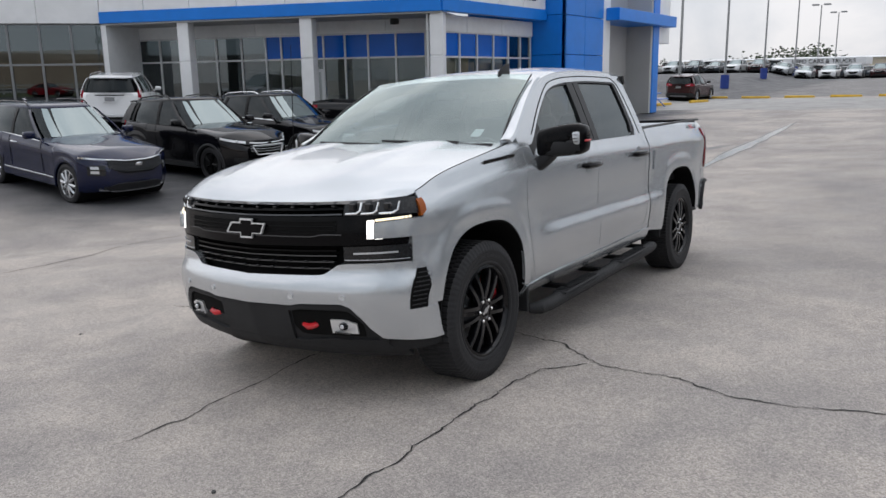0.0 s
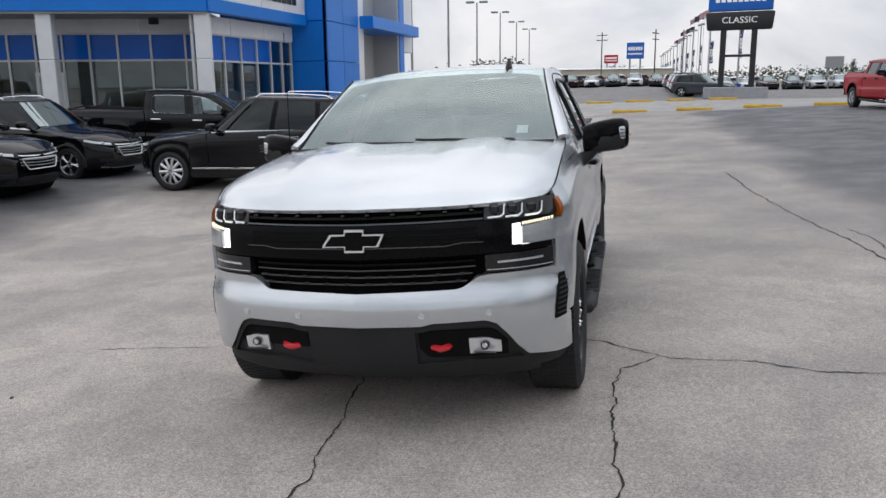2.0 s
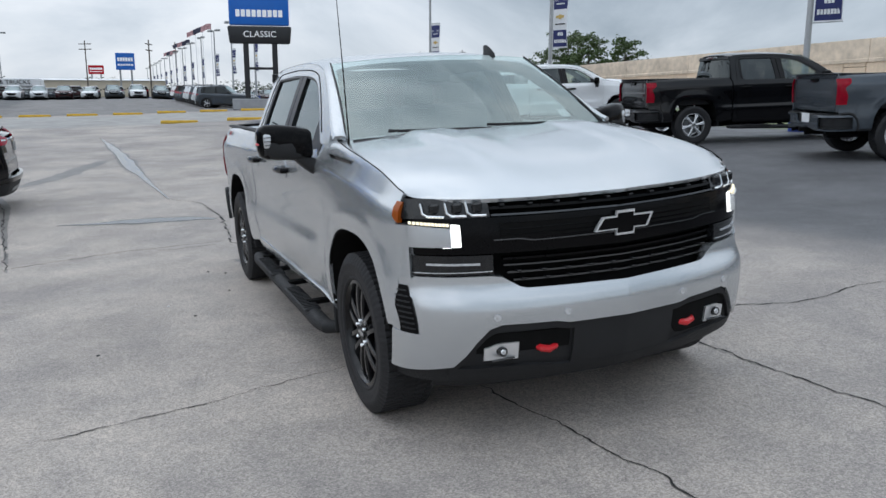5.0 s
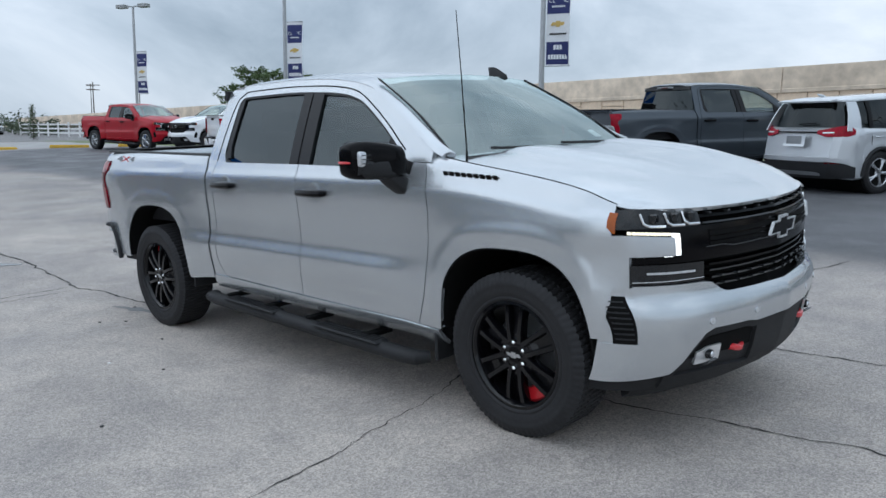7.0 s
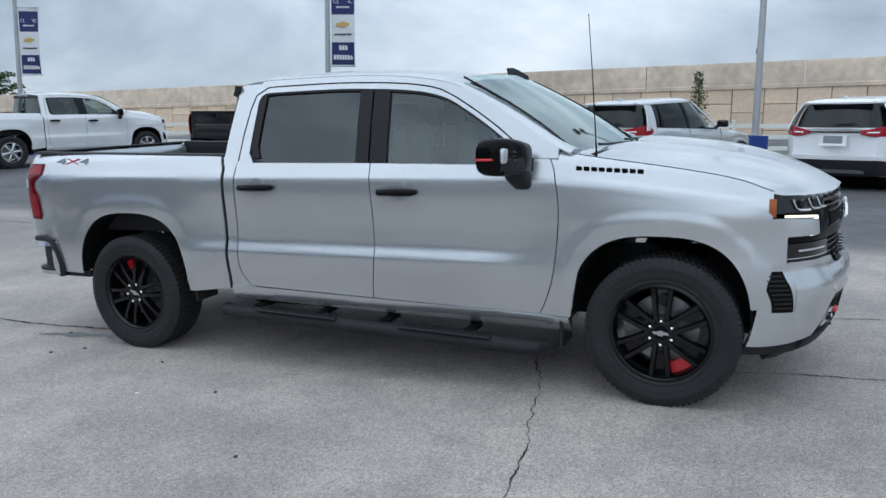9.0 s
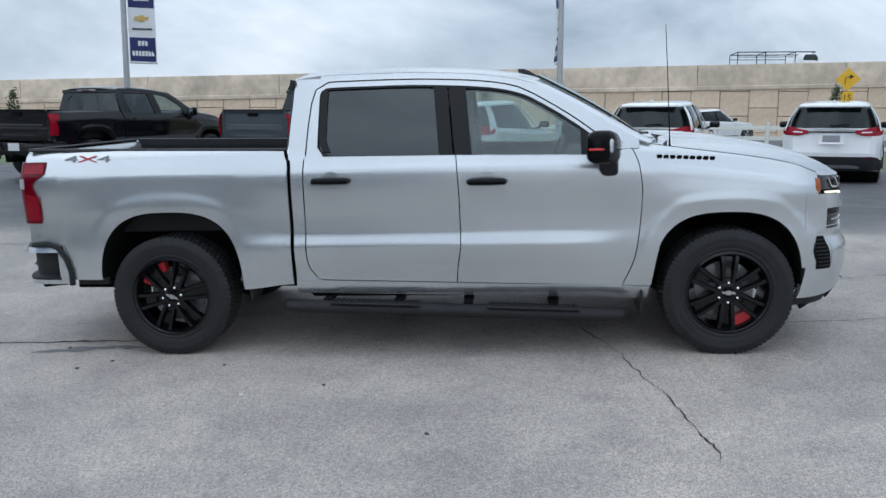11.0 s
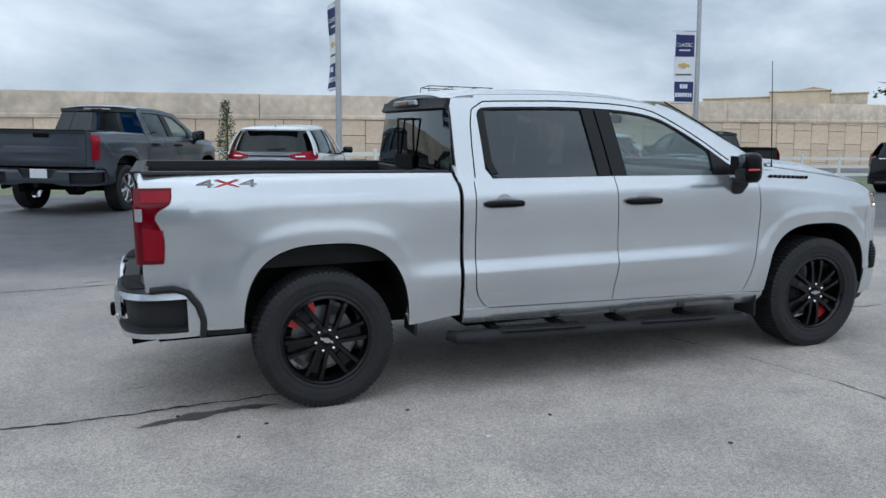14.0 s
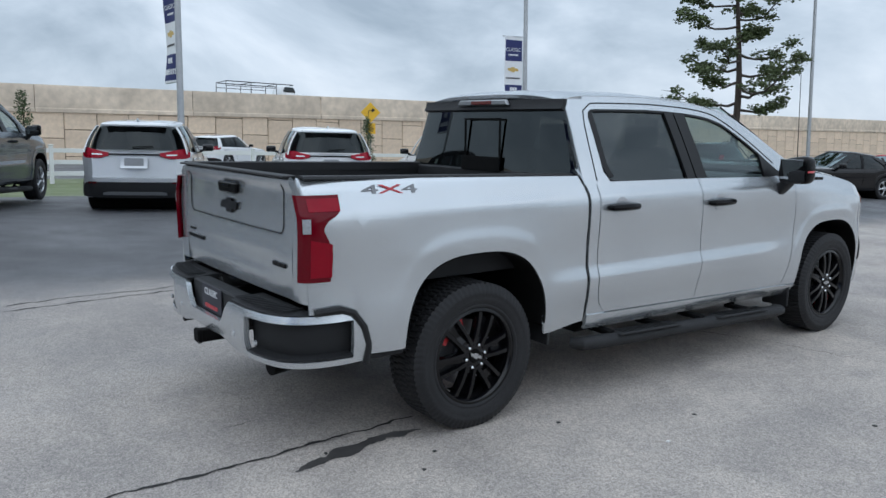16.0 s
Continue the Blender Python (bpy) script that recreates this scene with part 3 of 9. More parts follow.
def arch_columns(a, x0, x1, n):
    """Columns over x0..x1, dense where the arch is steep."""
    xs = set(steps(x0, x1, n))
    for k in range(1, 40):
        u = math.cos(math.pi * k / 40)
        x = a[0] + a[1] * math.copysign(abs(u) ** 0.5, u) * 0.9995
        if x0 < x < x1:
            xs.add(x)
    for x in (a[0] - a[1], a[0] + a[1]):
        if x0 < x < x1:
            xs |= {x - 0.0008, x + 0.0008}
    return sorted(xs)


def glass_y(z):
    return 0.940 - (z - 1.325) * 0.40 - 0.09 * max(0, z - 1.325) ** 2


roof_side = curve([(0.86, 1.845), (0.95, 1.872), (1.15, 1.888), (1.6, 1.890), (2.0, 1.875), (2.3, 1.842), (2.5, 1.795), (2.75, 1.672), (3.0, 1.522), (3.17, 1.42), (3.25, 1.39)])
win_top = curve([(1.06, 1.765), (1.075, 1.787), (1.10, 1.798), (1.16, 1.803), (1.6, 1.806), (2.0, 1.792), (2.25, 1.768), (2.42, 1.728), (2.60, 1.635), (2.8, 1.505), (2.9, 1.43), (3.0, 1.362)])
win_low = curve([(1.06, 1.415), (1.075, 1.388), (1.10, 1.364), (1.145, 1.347), (1.22, 1.340), (1.36, 1.337), (1.6, 1.335), (2.9, 1.312), (3.0, 1.31)])

front_plan = curve([(0.0, 4.700), (0.31, 4.668), (0.62, 4.595), (0.76, 4.535), (0.86, 4.455), (0.92, 4.375), (0.955, 4.285), (0.968, 4.22)])
front_lean = curve([(0.26, -0.16), (0.30, -0.11), (0.40, -0.045), (0.50, -0.02), (0.60, -0.003), (0.66, 0.0), (0.70, -0.008), (0.78, -0.045), (0.95, -0.045), (1.06, -0.055), (1.15, -0.085), (1.2, -0.11)])


def front(d=0.0):
    def at(y, z):
        a = abs(y)
        e = 1e-3
        slope = (front_plan(min(a + e, 0.968)) - front_plan(max(a - e, 0))) / (min(a + e, 0.968) - max(a - e, 0))
        n = Vector((1, -slope * math.copysign(1, y), 0)).normalized()
        return (front_plan(a) + front_lean(z) + d * n.x, y + d * n.y, z)

    return at


def pts_front(d, pairs):
    at = front(d)
    return [at(y, z) for y, z in pairs]


def tyre_mesh(width, radius, rim_r, blocks=66, deep=0.009):
    bm = bmesh.new()
    w = width / 2
    prof = [(rim_r, -w * 0.80), (rim_r + 0.006, -w * 0.91), (rim_r + 0.014, -w * 0.955), (rim_r + 0.022, -w * 0.955), (rim_r + 0.026, -w * 0.935), (rim_r + 0.045, -w * 0.99), (rim_r + 0.062, -w * 1.0), (radius - 0.066, -w * 1.0), (radius - 0.060, -w * 1.018), (radius - 0.045, -w * 1.0), (radius - 0.028, -w * 0.955), (radius - 0.008, -w * 0.86)]
    tread = [-0.84, -0.58, -0.56, -0.24, -0.22, 0.22, 0.24, 0.56, 0.58, 0.84]
    prof += [(radius, w * v) for v in tread]
    prof += [(r, -y) for r, y in prof[:12][::-1]]
    lo, n = 12, blocks * 4

    def bumpy(i, k, r):
        j = i - lo
        if i in (9, 10, 11, len(prof) - 10, len(prof) - 11, len(prof) - 12):
            return r - (deep * 0.7 if (k + (2 if i > lo else 0)) % 4 == 0 else 0)
        if 0 <= j < 10:
            col = (0, 0, 1, 1, 2, 2, 3, 3, 4, 4)[j]
            groove = (k + (0, 2, 1, 3, 2)[col]) % 4 == 0
            return r - (deep if groove else 0.0)
        return r

    revolve(bm, prof, n, bumpy=bumpy)
    return bm


def rim_black_mesh(r):
    """Six paired spokes that run from the hub to the rim, with a stepped lip."""
    bm = bmesh.new()
    revolve(bm, [(r, 0.0), (r + 0.004, 0.012), (r - 0.012, 0.016), (r - 0.022, 0.004), (r - 0.03, -0.03), (r - 0.035, -0.19), (r - 0.02, -0.20), (r, -0.19)], 72, closed=True)
    revolve(bm, [(0.001, 0.0), (0.060, 0.0), (0.088, -0.010), (0.098, -0.045), (0.001, -0.05)], 36)
    for k in range(6):
        turn = Matrix.Rotation(k * math.pi / 3, 4, "Y")
        for sg in (-1, 1):
            rows = []
            for q in range(7):
                u = q / 6
                rad = 0.060 + (r - 0.012 - 0.060) * u
                off = sg * (0.027 + 0.021 * u)
                half = 0.0200 - 0.003 * math.sin(math.pi * u)
                y = 0.002 + 0.010 * math.sin(math.pi * u) - 0.006 * u
                rows.append([(off - half, y - 0.018, rad), (off - half * 0.6, y, rad), (off + half * 0.6, y, rad), (off + half, y - 0.018, rad), (off + half * 0.8, y - 0.05, rad), (off - half * 0.8, y - 0.05, rad)])
            vs = [[bm.verts.new(turn @ Vector(p)) for p in row] for row in rows]
            for a, b in zip(vs, vs[1:]):
                for i in range(6):
                    bm.faces.new((a[i], a[(i + 1) % 6], b[(i + 1) % 6], b[i]))
            bm.faces.new(vs[0][::-1])
            bm.faces.new(vs[-1])
        # the web: closed near the hub, stepped down towards the rim
        web = []
        for q in range(9):
            u = q / 8
            rad, half, y = 0.058 + 0.190 * u, 0.020 + 0.020 * u, -0.010 - 0.022 * smooth(0.25, 0.45, u) - 0.012 * smooth(0.8, 1.0, u)
            web.append([turn @ Vector(v) for v in ((-half, y, rad), (0, y - 0.003, rad), (half, y, rad))])
        sheet(bm, web, 0.012)
    return bm


def rim_alloy_mesh(r, spokes=6, fork=True, deep=0.19):
    bm = bmesh.new()
    revolve(bm, [(r, 0.0), (r + 0.004, 0.012), (r - 0.010, 0.014), (r - 0.020, 0.0), (r - 0.026, -0.03), (r - 0.03, -deep), (r - 0.015, -deep - 0.01), (r, -deep)], 40, closed=True)
    revolve(bm, [(0.001, 0.004), (0.050, 0.004), (0.075, -0.010), (0.08, -0.05), (0.001, -0.05)], 20)
    for k in range(spokes):
        a = 2 * math.pi * k / spokes
        for w in ((-0.5, 0.5) if fork else (0,)):
            b = a + w * 1.1 / spokes
            p = [(0.05 * math.sin(a), 0.0, 0.05 * math.cos(a)), (0.6 * r * math.sin((a + b) / 2), 0.004, 0.6 * r * math.cos((a + b) / 2)), ((r - 0.012) * math.sin(b), -0.012, (r - 0.012) * math.cos(b))]
            tube(bm, p, [0.026, 0.020, 0.024] if fork else [0.036, 0.034, 0.04], 6)
    return bm


WHEELS = {}


def wheel_kind(key, width, radius, rim_r, rim_bm, rim_mat, blocks, detail):
    """Makes the meshes of a wheel; its outer face looks along +y, its centre is the origin."""
    def keep(bm, mats, name, sharp=30):
        ob = part(name, bm, mats, None, sharp=sharp)
        me = ob.data
        bpy.data.objects.remove(ob)
        return me

    k = {"tyre": keep(tyre_mesh(width, radius, rim_r, blocks), RUBBER, "tyre", 40)}
    bm = rim_bm
    bmesh.ops.translate(bm, verts=bm.verts, vec=(0, width / 2 - 0.028, 0))
    k["rim"] = keep(bm, rim_mat, "rim")
    bm = bmesh.new()
    cyl(bm, (0, -0.03, 0), (0, 0.0, 0), rim_r * 0.70, n=36)
    cyl(bm, (0, -0.06, 0), (0, 0.03, 0), rim_r * 0.30, n=20)
    k["brake_disc"] = keep(bm, STEEL, "brake_disc")
    if detail:
        bm = bmesh.new()
        cyl(bm, (0, 0, 0), (0, 0.014, 0), 0.013, 0.010, 6)
        cyl(bm, (0, 0.014, 0), (0, 0.020, 0), 0.010, 0.004, 6)
        k["lug_nut"] = keep(bm, CHROME, "lug_nut")
        bm = bmesh.new()
        cyl(bm, (0, 0, 0), (0, 0.012, 0), 0.042, 0.036, 28)
        k["centre_cap"] = keep(bm, GLOSS_BLACK, "centre_cap")
        bm = bmesh.new()
        bow(bm, 0.044, 0.016, 0.004, lambda u, v, w: Vector((u, w, v)))
        k["cap_emblem"] = keep(bm, ALLOY, "cap_emblem")
        bm = bmesh.new()
        for i in range(9):
            a0 = radians(-26 + i * 52 / 9)
            a1 = radians(-26 + (i + 1) * 52 / 9)
            v = []
            for a in (a0, a1):
                for rr, y in ((rim_r * 0.66, 0.0), (rim_r * 0.66, 0.055), (rim_r * 0.90, 0.055), (rim_r * 0.90, 0.0)):
                    v.append(bm.verts.new((rr * math.cos(a), y, rr * math.sin(a))))
            for q in ((0, 1, 5, 4), (1, 2, 6, 5), (2, 3, 7, 6), (3, 0, 4, 7)):
                bm.faces.new([v[n] for n in q])
            if i == 0:
                bm.faces.new(v[3::-1])
            if i == 8:
                bm.faces.new(v[4:])
        bmesh.ops.remove_doubles(bm, verts=bm.verts, dist=1e-4)
        k["caliper"] = keep(bm, CALIPER, "caliper")
    k["off"] = width / 2 - 0.028
    k["rim_r"] = rim_r
    WHEELS[key] = k


def bow(bm, w, h, thick, place, hollow=0.0):
    """A plain slanted cross badge, w half width and h half height."""
    out = [(-w, -0.05 * h), (-0.80 * w, 0.62 * h), (-0.32 * w, 0.62 * h), (-0.30 * w, h), (0.34 * w, h), (0.32 * w, 0.62 * h), (w, 0.62 * h), (0.80 * w, -0.05 * h - 0.35 * h), (0.32 * w, -0.40 * h), (0.30 * w, -0.85 * h), (-0.34 * w, -0.85 * h), (-0.32 * w, -0.40 * h), (-w * 1.08, -0.40 * h)]
    if not hollow:
        a = [bm.verts.new(place(u, v, thick)) for u, v in out]
        b = [bm.verts.new(place(u, v, 0)) for u, v in out]
        bm.faces.new(a)
        bm.faces.new(b[::-1])
        for i in range(len(out)):
            j = (i + 1) % len(out)
            bm.faces.new((a[i], b[i], b[j], a[j]))
        return
    inn = [(u * (1 - hollow * 0.7), (v + 0.0) * (1 - hollow * 1.6)) for u, v in out]
    loops = [[bm.verts.new(place(u, v, t)) for u, v in q] for q, t in ((out, 0), (out, thick), (inn, thick), (inn, 0))]
    for p, q in zip(loops, loops[1:]):
        for i in range(len(out)):
            j = (i + 1) % len(out)
            bm.faces.new((p[i], p[j], q[j], q[i]))


def place_wheel(truck, key, x, y, hub_z, sg, turn=0.0, spin=0.0, calip=None, detail=False):
    k = WHEELS[key]
    base = Matrix.Translation((x, y, hub_z)) @ Matrix.Rotation(turn + (0 if sg > 0 else math.pi), 4, "Z")
    w = new("wheel")
    w.empty_display_size = 0.1
    w.parent = truck
    w.matrix_local = base
    rot = Matrix.Rotation(spin, 4, "Y")
    share("tyre", k["tyre"], w, rot)
    share("rim", k["rim"], w, rot)
    share("brake_disc", k["brake_disc"], w, Matrix.Translation((0, k["off"] - 0.105, 0)))
    if detail:
        share("centre_cap", k["centre_cap"], w, rot @ Matrix.Translation((0, k["off"] - 0.004, 0)))
        share("cap_emblem", k["cap_emblem"], w, rot @ Matrix.Translation((0, k["off"] + 0.008, 0)))
        for i in range(6):
            a = i * math.pi / 3 + math.pi / 6
            share("lug_nut", k["lug_nut"], w, rot @ Matrix.Translation((0.066 * math.cos(a), k["off"] - 0.002, 0.066 * math.sin(a))))
        if calip is not None:
            share("caliper", k["caliper"], w, Matrix.Translation((0, k["off"] - 0.106, 0)) @ Matrix.Rotation(calip, 4, "Y"), "red brake caliper")
    return w


wheel_kind("truck_black", 0.285, 0.418, 0.272, rim_black_mesh(0.272), RIM_BLACK, 76, True)
wheel_kind("truck_alloy", 0.275, 0.412, 0.258, rim_alloy_mesh(0.258, 6), ALLOY, 40, False)


door_r0 = curve([(0.50, 1.16), (0.515, 1.075), (0.55, 1.03), (0.62, 0.985), (0.70, 0.972), (1.2, 0.975), (1.45, 0.982)])
door_r1 = curve([(0.49, 1.975), (0.60, 1.985), (0.767, 2.007), (1.0, 2.004), (1.32, 1.986), (1.45, 1.965)])
door_f1 = curve([(0.46, 3.055), (0.55, 3.098), (0.68, 3.142), (0.9, 3.172), (1.07, 3.182), (1.26, 3.160), (1.36, 3.122), (1.42, 3.09)])
sill_z = line([(0.9, 0.53), (1.084, 0.525), (3.1, 0.468)])
belt_z = line([(0.9, 1.352), (2.0, 1.342), (3.1, 1.322)])
hood_line_z = curve([(3.05, 1.405), (3.2, 1.388), (3.5, 1.345), (3.8, 1.302), (4.0, 1.268), (4.15, 1.232), (4.24, 1.196), (4.32, 1.165)])


def panel_side(bm, sg, x_lo, x_hi, low, high, nu, nv, d=0.0, thick=0.02):
    """A body panel between slanted ends x_lo(z), x_hi(z) and the curves low(x), high(x)."""
    rows = []
    for i in range(nu + 1):
        u = i / nu
        row = []
        for j in range(nv + 1):
            v = j / nv
            x = x_lo(0.95) + (x_hi(0.95) - x_lo(0.95)) * u
            for _ in range(2):
                z = low(x) + (high(x) - low(x)) * v
                x = x_lo(z) + (x_hi(z) - x_lo(z)) * u
            row.append((x, sg * (side_y(x, z) + d), z))
        rows.append(row)
    sheet(bm, rows[::-1] if sg > 0 else rows, thick)


def glass_at(sg, d=0.0):
    return lambda x, z: (x, sg * (glass_y(z) + d), z)


def flip(us, sg):
    """Column order for which sheets face outward on either flank."""
    return us[::-1] if sg > 0 else us


def build_truck(label, paint, wheel, rim_detail, group="", grille_mat=None, trim=None, lit=False, full=True):
    """One crew-cab pickup; full adds the fine fittings of the near one."""
    grille_mat, trim = grille_mat or GLOSS_BLACK, trim or GLOSS_BLACK
    T = thing("pickup_truck", label, "pickup truck", group=group)
    for sg in (-1, 1):
        # bed side with its wheel opening
        bm = bmesh.new()
        xs = arch_columns(ARCH_R, -1.045, 0.862, 46)
        low = lambda x: max(arch_z(ARCH_R, x), 0.54 + 0.235 * (1 - smooth(-0.735, -0.715, x)) if x < ARCH_R[0] else 0.462 + 0.03 * smooth(0.52, 0.86, x))
        rail = line([(-1.05, 1.432), (0.862, 1.392)])
        at = side(sg)
        patch(bm, lambda x, z: at(x + (0.0 if x < 0.8 else -0.03 * smooth(1.30, 1.39, z)), z), flip(xs, sg), low, rail, 26, 0.02)
        part("bed_side", bm, paint, T)
        # lips of the wheel openings
        for a, x0, x1 in ((ARCH_R, ARCH_R[0] - ARCH_R[1], ARCH_R[0] + ARCH_R[1]), (ARCH_F, ARCH_F[0] - ARCH_F[1], ARCH_F[0] + ARCH_F[1])):
            bm = bmesh.new()
            ring = []
            for k in range(41):
                u = math.cos(math.pi * k / 40)
                x = a[0] + a[1] * math.copysign(abs(u) ** 0.5, u) * 0.999
                z = max(arch_z(a, x), 0.56 if a is ARCH_R and x < 0 else 0.47)
                y = side_y(x, z)
                x, z = a[0] + (x - a[0]) * 0.988, z - 0.007
                ring.append([(x, sg * (y - 0.004), z), (x, sg * (y - 0.12), z), (a[0] + (x - a[0]) * 0.99, sg * 0.42, z + 0.01)])
            sheet(bm, ring if sg < 0 else ring[::-1], 0.012)
            part("wheel_arch_liner", bm, DEEP_BLACK, T, "black wheel-arch liner")
        # cab corner and rocker
        bm = bmesh.new()
        panel_side(bm, sg, lambda z: 0.888 - 0.03 * smooth(1.30, 1.39, z), lambda z: door_r0(z) - 0.008, lambda x: 0.47, lambda x: 1.44, 6, 34)
        part("cab_corner", bm, paint, T)
        bm = bmesh.new()
        patch(bm, side(sg, 0.010), flip(steps(0.888, 3.235, 24), sg), lambda x: sill_z(x) - 0.10, lambda x: sill_z(x) - 0.006, 6, 0.02)
        part("rocker_panel", bm, paint, T)
        # doors
        for name, x_lo, x_hi, ha in (("rear_door", door_r0, door_r1, 1.16), ("front_door", lambda z: door_r1(z) + 0.0065, door_f1, 2.19)):
            bm = bmesh.new()
            panel_side(bm, sg, x_lo, x_hi, lambda x: sill_z(x), lambda x: belt_z(x) + (0.0 if x < 2.9 else 0.06 * smooth(2.9, 3.1, x)), 22, 46)
            door = part(name, bm, paint, T)
            z = 1.194 if name == "rear_door" else 1.172
            y = side_y(ha, z)
            bm = bmesh.new()
            tube(bm, [(ha - 0.118, sg * (y + 0.002), z), (ha - 0.108, sg * (y + 0.030), z), (ha - 0.05, sg * (y + 0.042), z + 0.002), (ha + 0.05, sg * (y + 0.042), z + 0.002), (ha + 0.106, sg * (y + 0.030), z), (ha + 0.116, sg * (y + 0.002), z)], [0.022, 0.032, 0.034, 0.034, 0.032, 0.022], 8, 0.75)
            part("door_handle", bm, trim, door, "black door handle")
            bm = bmesh.new()
            cyl(bm, (ha, sg * (y - 0.004), z), (ha, sg * (y + 0.004), z), 0.058, 0.062, 24)
            part("handle_cup", bm, paint, door)
        # fender
        bm = bmesh.new()
        xs = arch_columns(ARCH_F, 3.06, 4.285, 34)
        lowf = lambda x: max(arch_z(ARCH_F, x), 0.47 if x < ARCH_F[0] else 0.575)

        def fend(x, z):
            x0 = door_f1(z) + 0.0065
            return side(sg)(x if x > 3.30 else x0 + (3.30 - x0) * (x - 3.06) / 0.24, z)

        patch(bm, fend, flip(xs, sg), lowf, hood_line_z, 30, 0.02)
        fender = part("front_fender", bm, paint, T)
        if full:
            # shut line between fender and bumper side, badge of bars on the fender
            for i in range(9):
                x = 3.275 + i * 0.0415
                z = 1.302 - 0.056 * (x - 3.275)
                y = side_y(x, z)
                m = Matrix.Translation((x + 0.018, sg * (y + 0.002), z)) @ Matrix.Rotation(-sg * 0.35, 4, "X") @ Matrix.Rotation(0.056, 4, "Y")
                bm = bmesh.new()
                box(bm, (0, 0, 0), (0.031, 0.008, 0.033), 0.002, m)
                part("badge_bar", bm, GLOSS_BLACK, fender, "black plain badge bar")
        # shut line between bonnet and fender
        bm = bmesh.new()
        tube(bm, [(x, sg * (side_y(x, hood_line_z(x)) - 0.004), hood_line_z(x) + 0.002) for x in steps(3.20, 4.285, 30)], 0.0028, 5)
        part("bonnet_seam", bm, DEEP_BLACK, T)
        # greenhouse: pillars, roof rail, black window surround, panes
        bm = bmesh.new()
        xs = steps(0.872, 3.17, 60)
        patch(bm, glass_at(sg, 0.004), flip([x for x in xs if x >= 1.06], sg), lambda x: win_top(x), lambda x: max(roof_side(x) - 0.004, win_top(x) + 0.006), 6, 0.03)
        part("roof_rail", bm, paint, T)
        bm = bmesh.new()
        rows = []
        for i in range(7):
            row = []
            for j in range(15):
                z = 1.335 + (1.862 - 1.335) * j / 14
                a = 0.868 + 0.02 * smooth(1.4, 1.86, z)
                b = 1.062 + 0.05 * (1 - smooth(1.345, 1.405, z)) + 0.06 * smooth(1.775, 1.81, z)
                x = a + (b - a) * i / 6
                row.append((x, sg * (glass_y(z) + 0.004), min(z, roof_side(x) - 0.002)))
            rows.append(row)
        sheet(bm, rows[::-1] if sg > 0 else rows, 0.03)
        part("rear_pillar", bm, paint, T)
        bm = bmesh.new()
        patch(bm, glass_at(sg, -0.006), flip(steps(1.062, 2.995, 48), sg), lambda x: win_low(x) - 0.028, lambda x: win_low(x) + 0.012, 2, 0.015)
        patch(bm, glass_at(sg, 0.000), flip(steps(1.062, 2.98, 48), sg), lambda x: win_top(x) - 0.014, lambda x: win_top(x) + 0.010, 2, 0.015)
        part("window_surround", bm, WINDOW_TRIM, T, "black window surround")
        bm = bmesh.new()
        for x0, x1, s0 in ((1.835, 1.925, 0.05), (1.938, 2.05, 0.05)):
            bm = bmesh.new()
            rows = []
            for i in range(4):
                rows.append([(x0 + (x1 - x0) * i / 3 + s0 * (1 - j / 10) * 0.9, sg * (glass_y(1.325 + 0.475 * j / 10) + 0.003), 1.325 + 0.475 * j / 10) for j in range(11)])
            sheet(bm, rows[::-1] if sg > 0 else rows, 0.02)
            part("pillar_trim", bm, WINDOW_TRIM, T, "black pillar trim")
        bm = bmesh.new()
        rows = [[(1.068 + 0.05 * i / 2 + 0.035 * (1 - smooth(1.37, 1.46, 1.38 + 0.41 * j / 10)), sg * (glass_y(1.38 + 0.41 * j / 10) + 0.0), 1.38 + 0.41 * j / 10) for j in range(11)] for i in range(3)]
        sheet(bm, rows[::-1] if sg > 0 else rows, 0.02)
        part("pillar_trim", bm, WINDOW_TRIM, T, "black pillar trim")
        bm = bmesh.new()
        patch(bm, glass_at(sg, -0.014), flip(steps(1.075, 1.90, 16), sg), win_low, win_top, 6, 0.004, 1)
        part("rear_side_window", bm, (GLASS_DARK, GLASS_INNER), T, "dark privacy glass")
        bm = bmesh.new()
        patch(bm, glass_at(sg, -0.014), flip(steps(2.0, 2.97, 20), sg), win_low, win_top, 6, 0.004, 1)
        part("front_side_window", bm, (GLASS_MID, GLASS_INNER), T, "lightly tinted glass")
        # shut line of the doors round the side glass
        bm = bmesh.new()
        g = glass_at(sg, 0.004)
        tube(bm, [g(0.985, 1.36), g(0.995, 1.55), g(1.01, 1.70), g(1.035, 1.79)] + [g(x, win_top(x) + 0.038) for x in steps(1.12, 2.40, 16)] + [g(x, win_top(x) + 0.032) for x in steps(2.5, 2.95, 6)], 0.0045, 5)
        part("door_seam", bm, DEEP_BLACK, T)
        # mirror sail and mirror
        bm = bmesh.new()
        patch(bm, glass_at(sg, 0.004), flip(steps(2.80, 3.03, 6), sg), lambda x: win_low(x) - 0.02, lambda x: max(win_top(x), win_low(x) + 0.004), 3, 0.02)
        part("mirror_sail", bm, WINDOW_TRIM, T, "black corner trim")
        bm = bmesh.new()
        loft(bm, [((2.945, sg * 0.985, 1.365), 0.075, 0.075), ((2.945, sg * 1.0, 1.368), 0.088, 0.088), ((2.940, sg * 1.08, 1.376), 0.098, 0.100), ((2.932, sg * 1.17, 1.385), 0.098, 0.104), ((2.922, sg * 1.23, 1.388), 0.090, 0.100), ((2.912, sg * 1.262, 1.388), 0.072, 0.082), ((2.905, sg * 1.270, 1.388), 0.045, 0.055)])
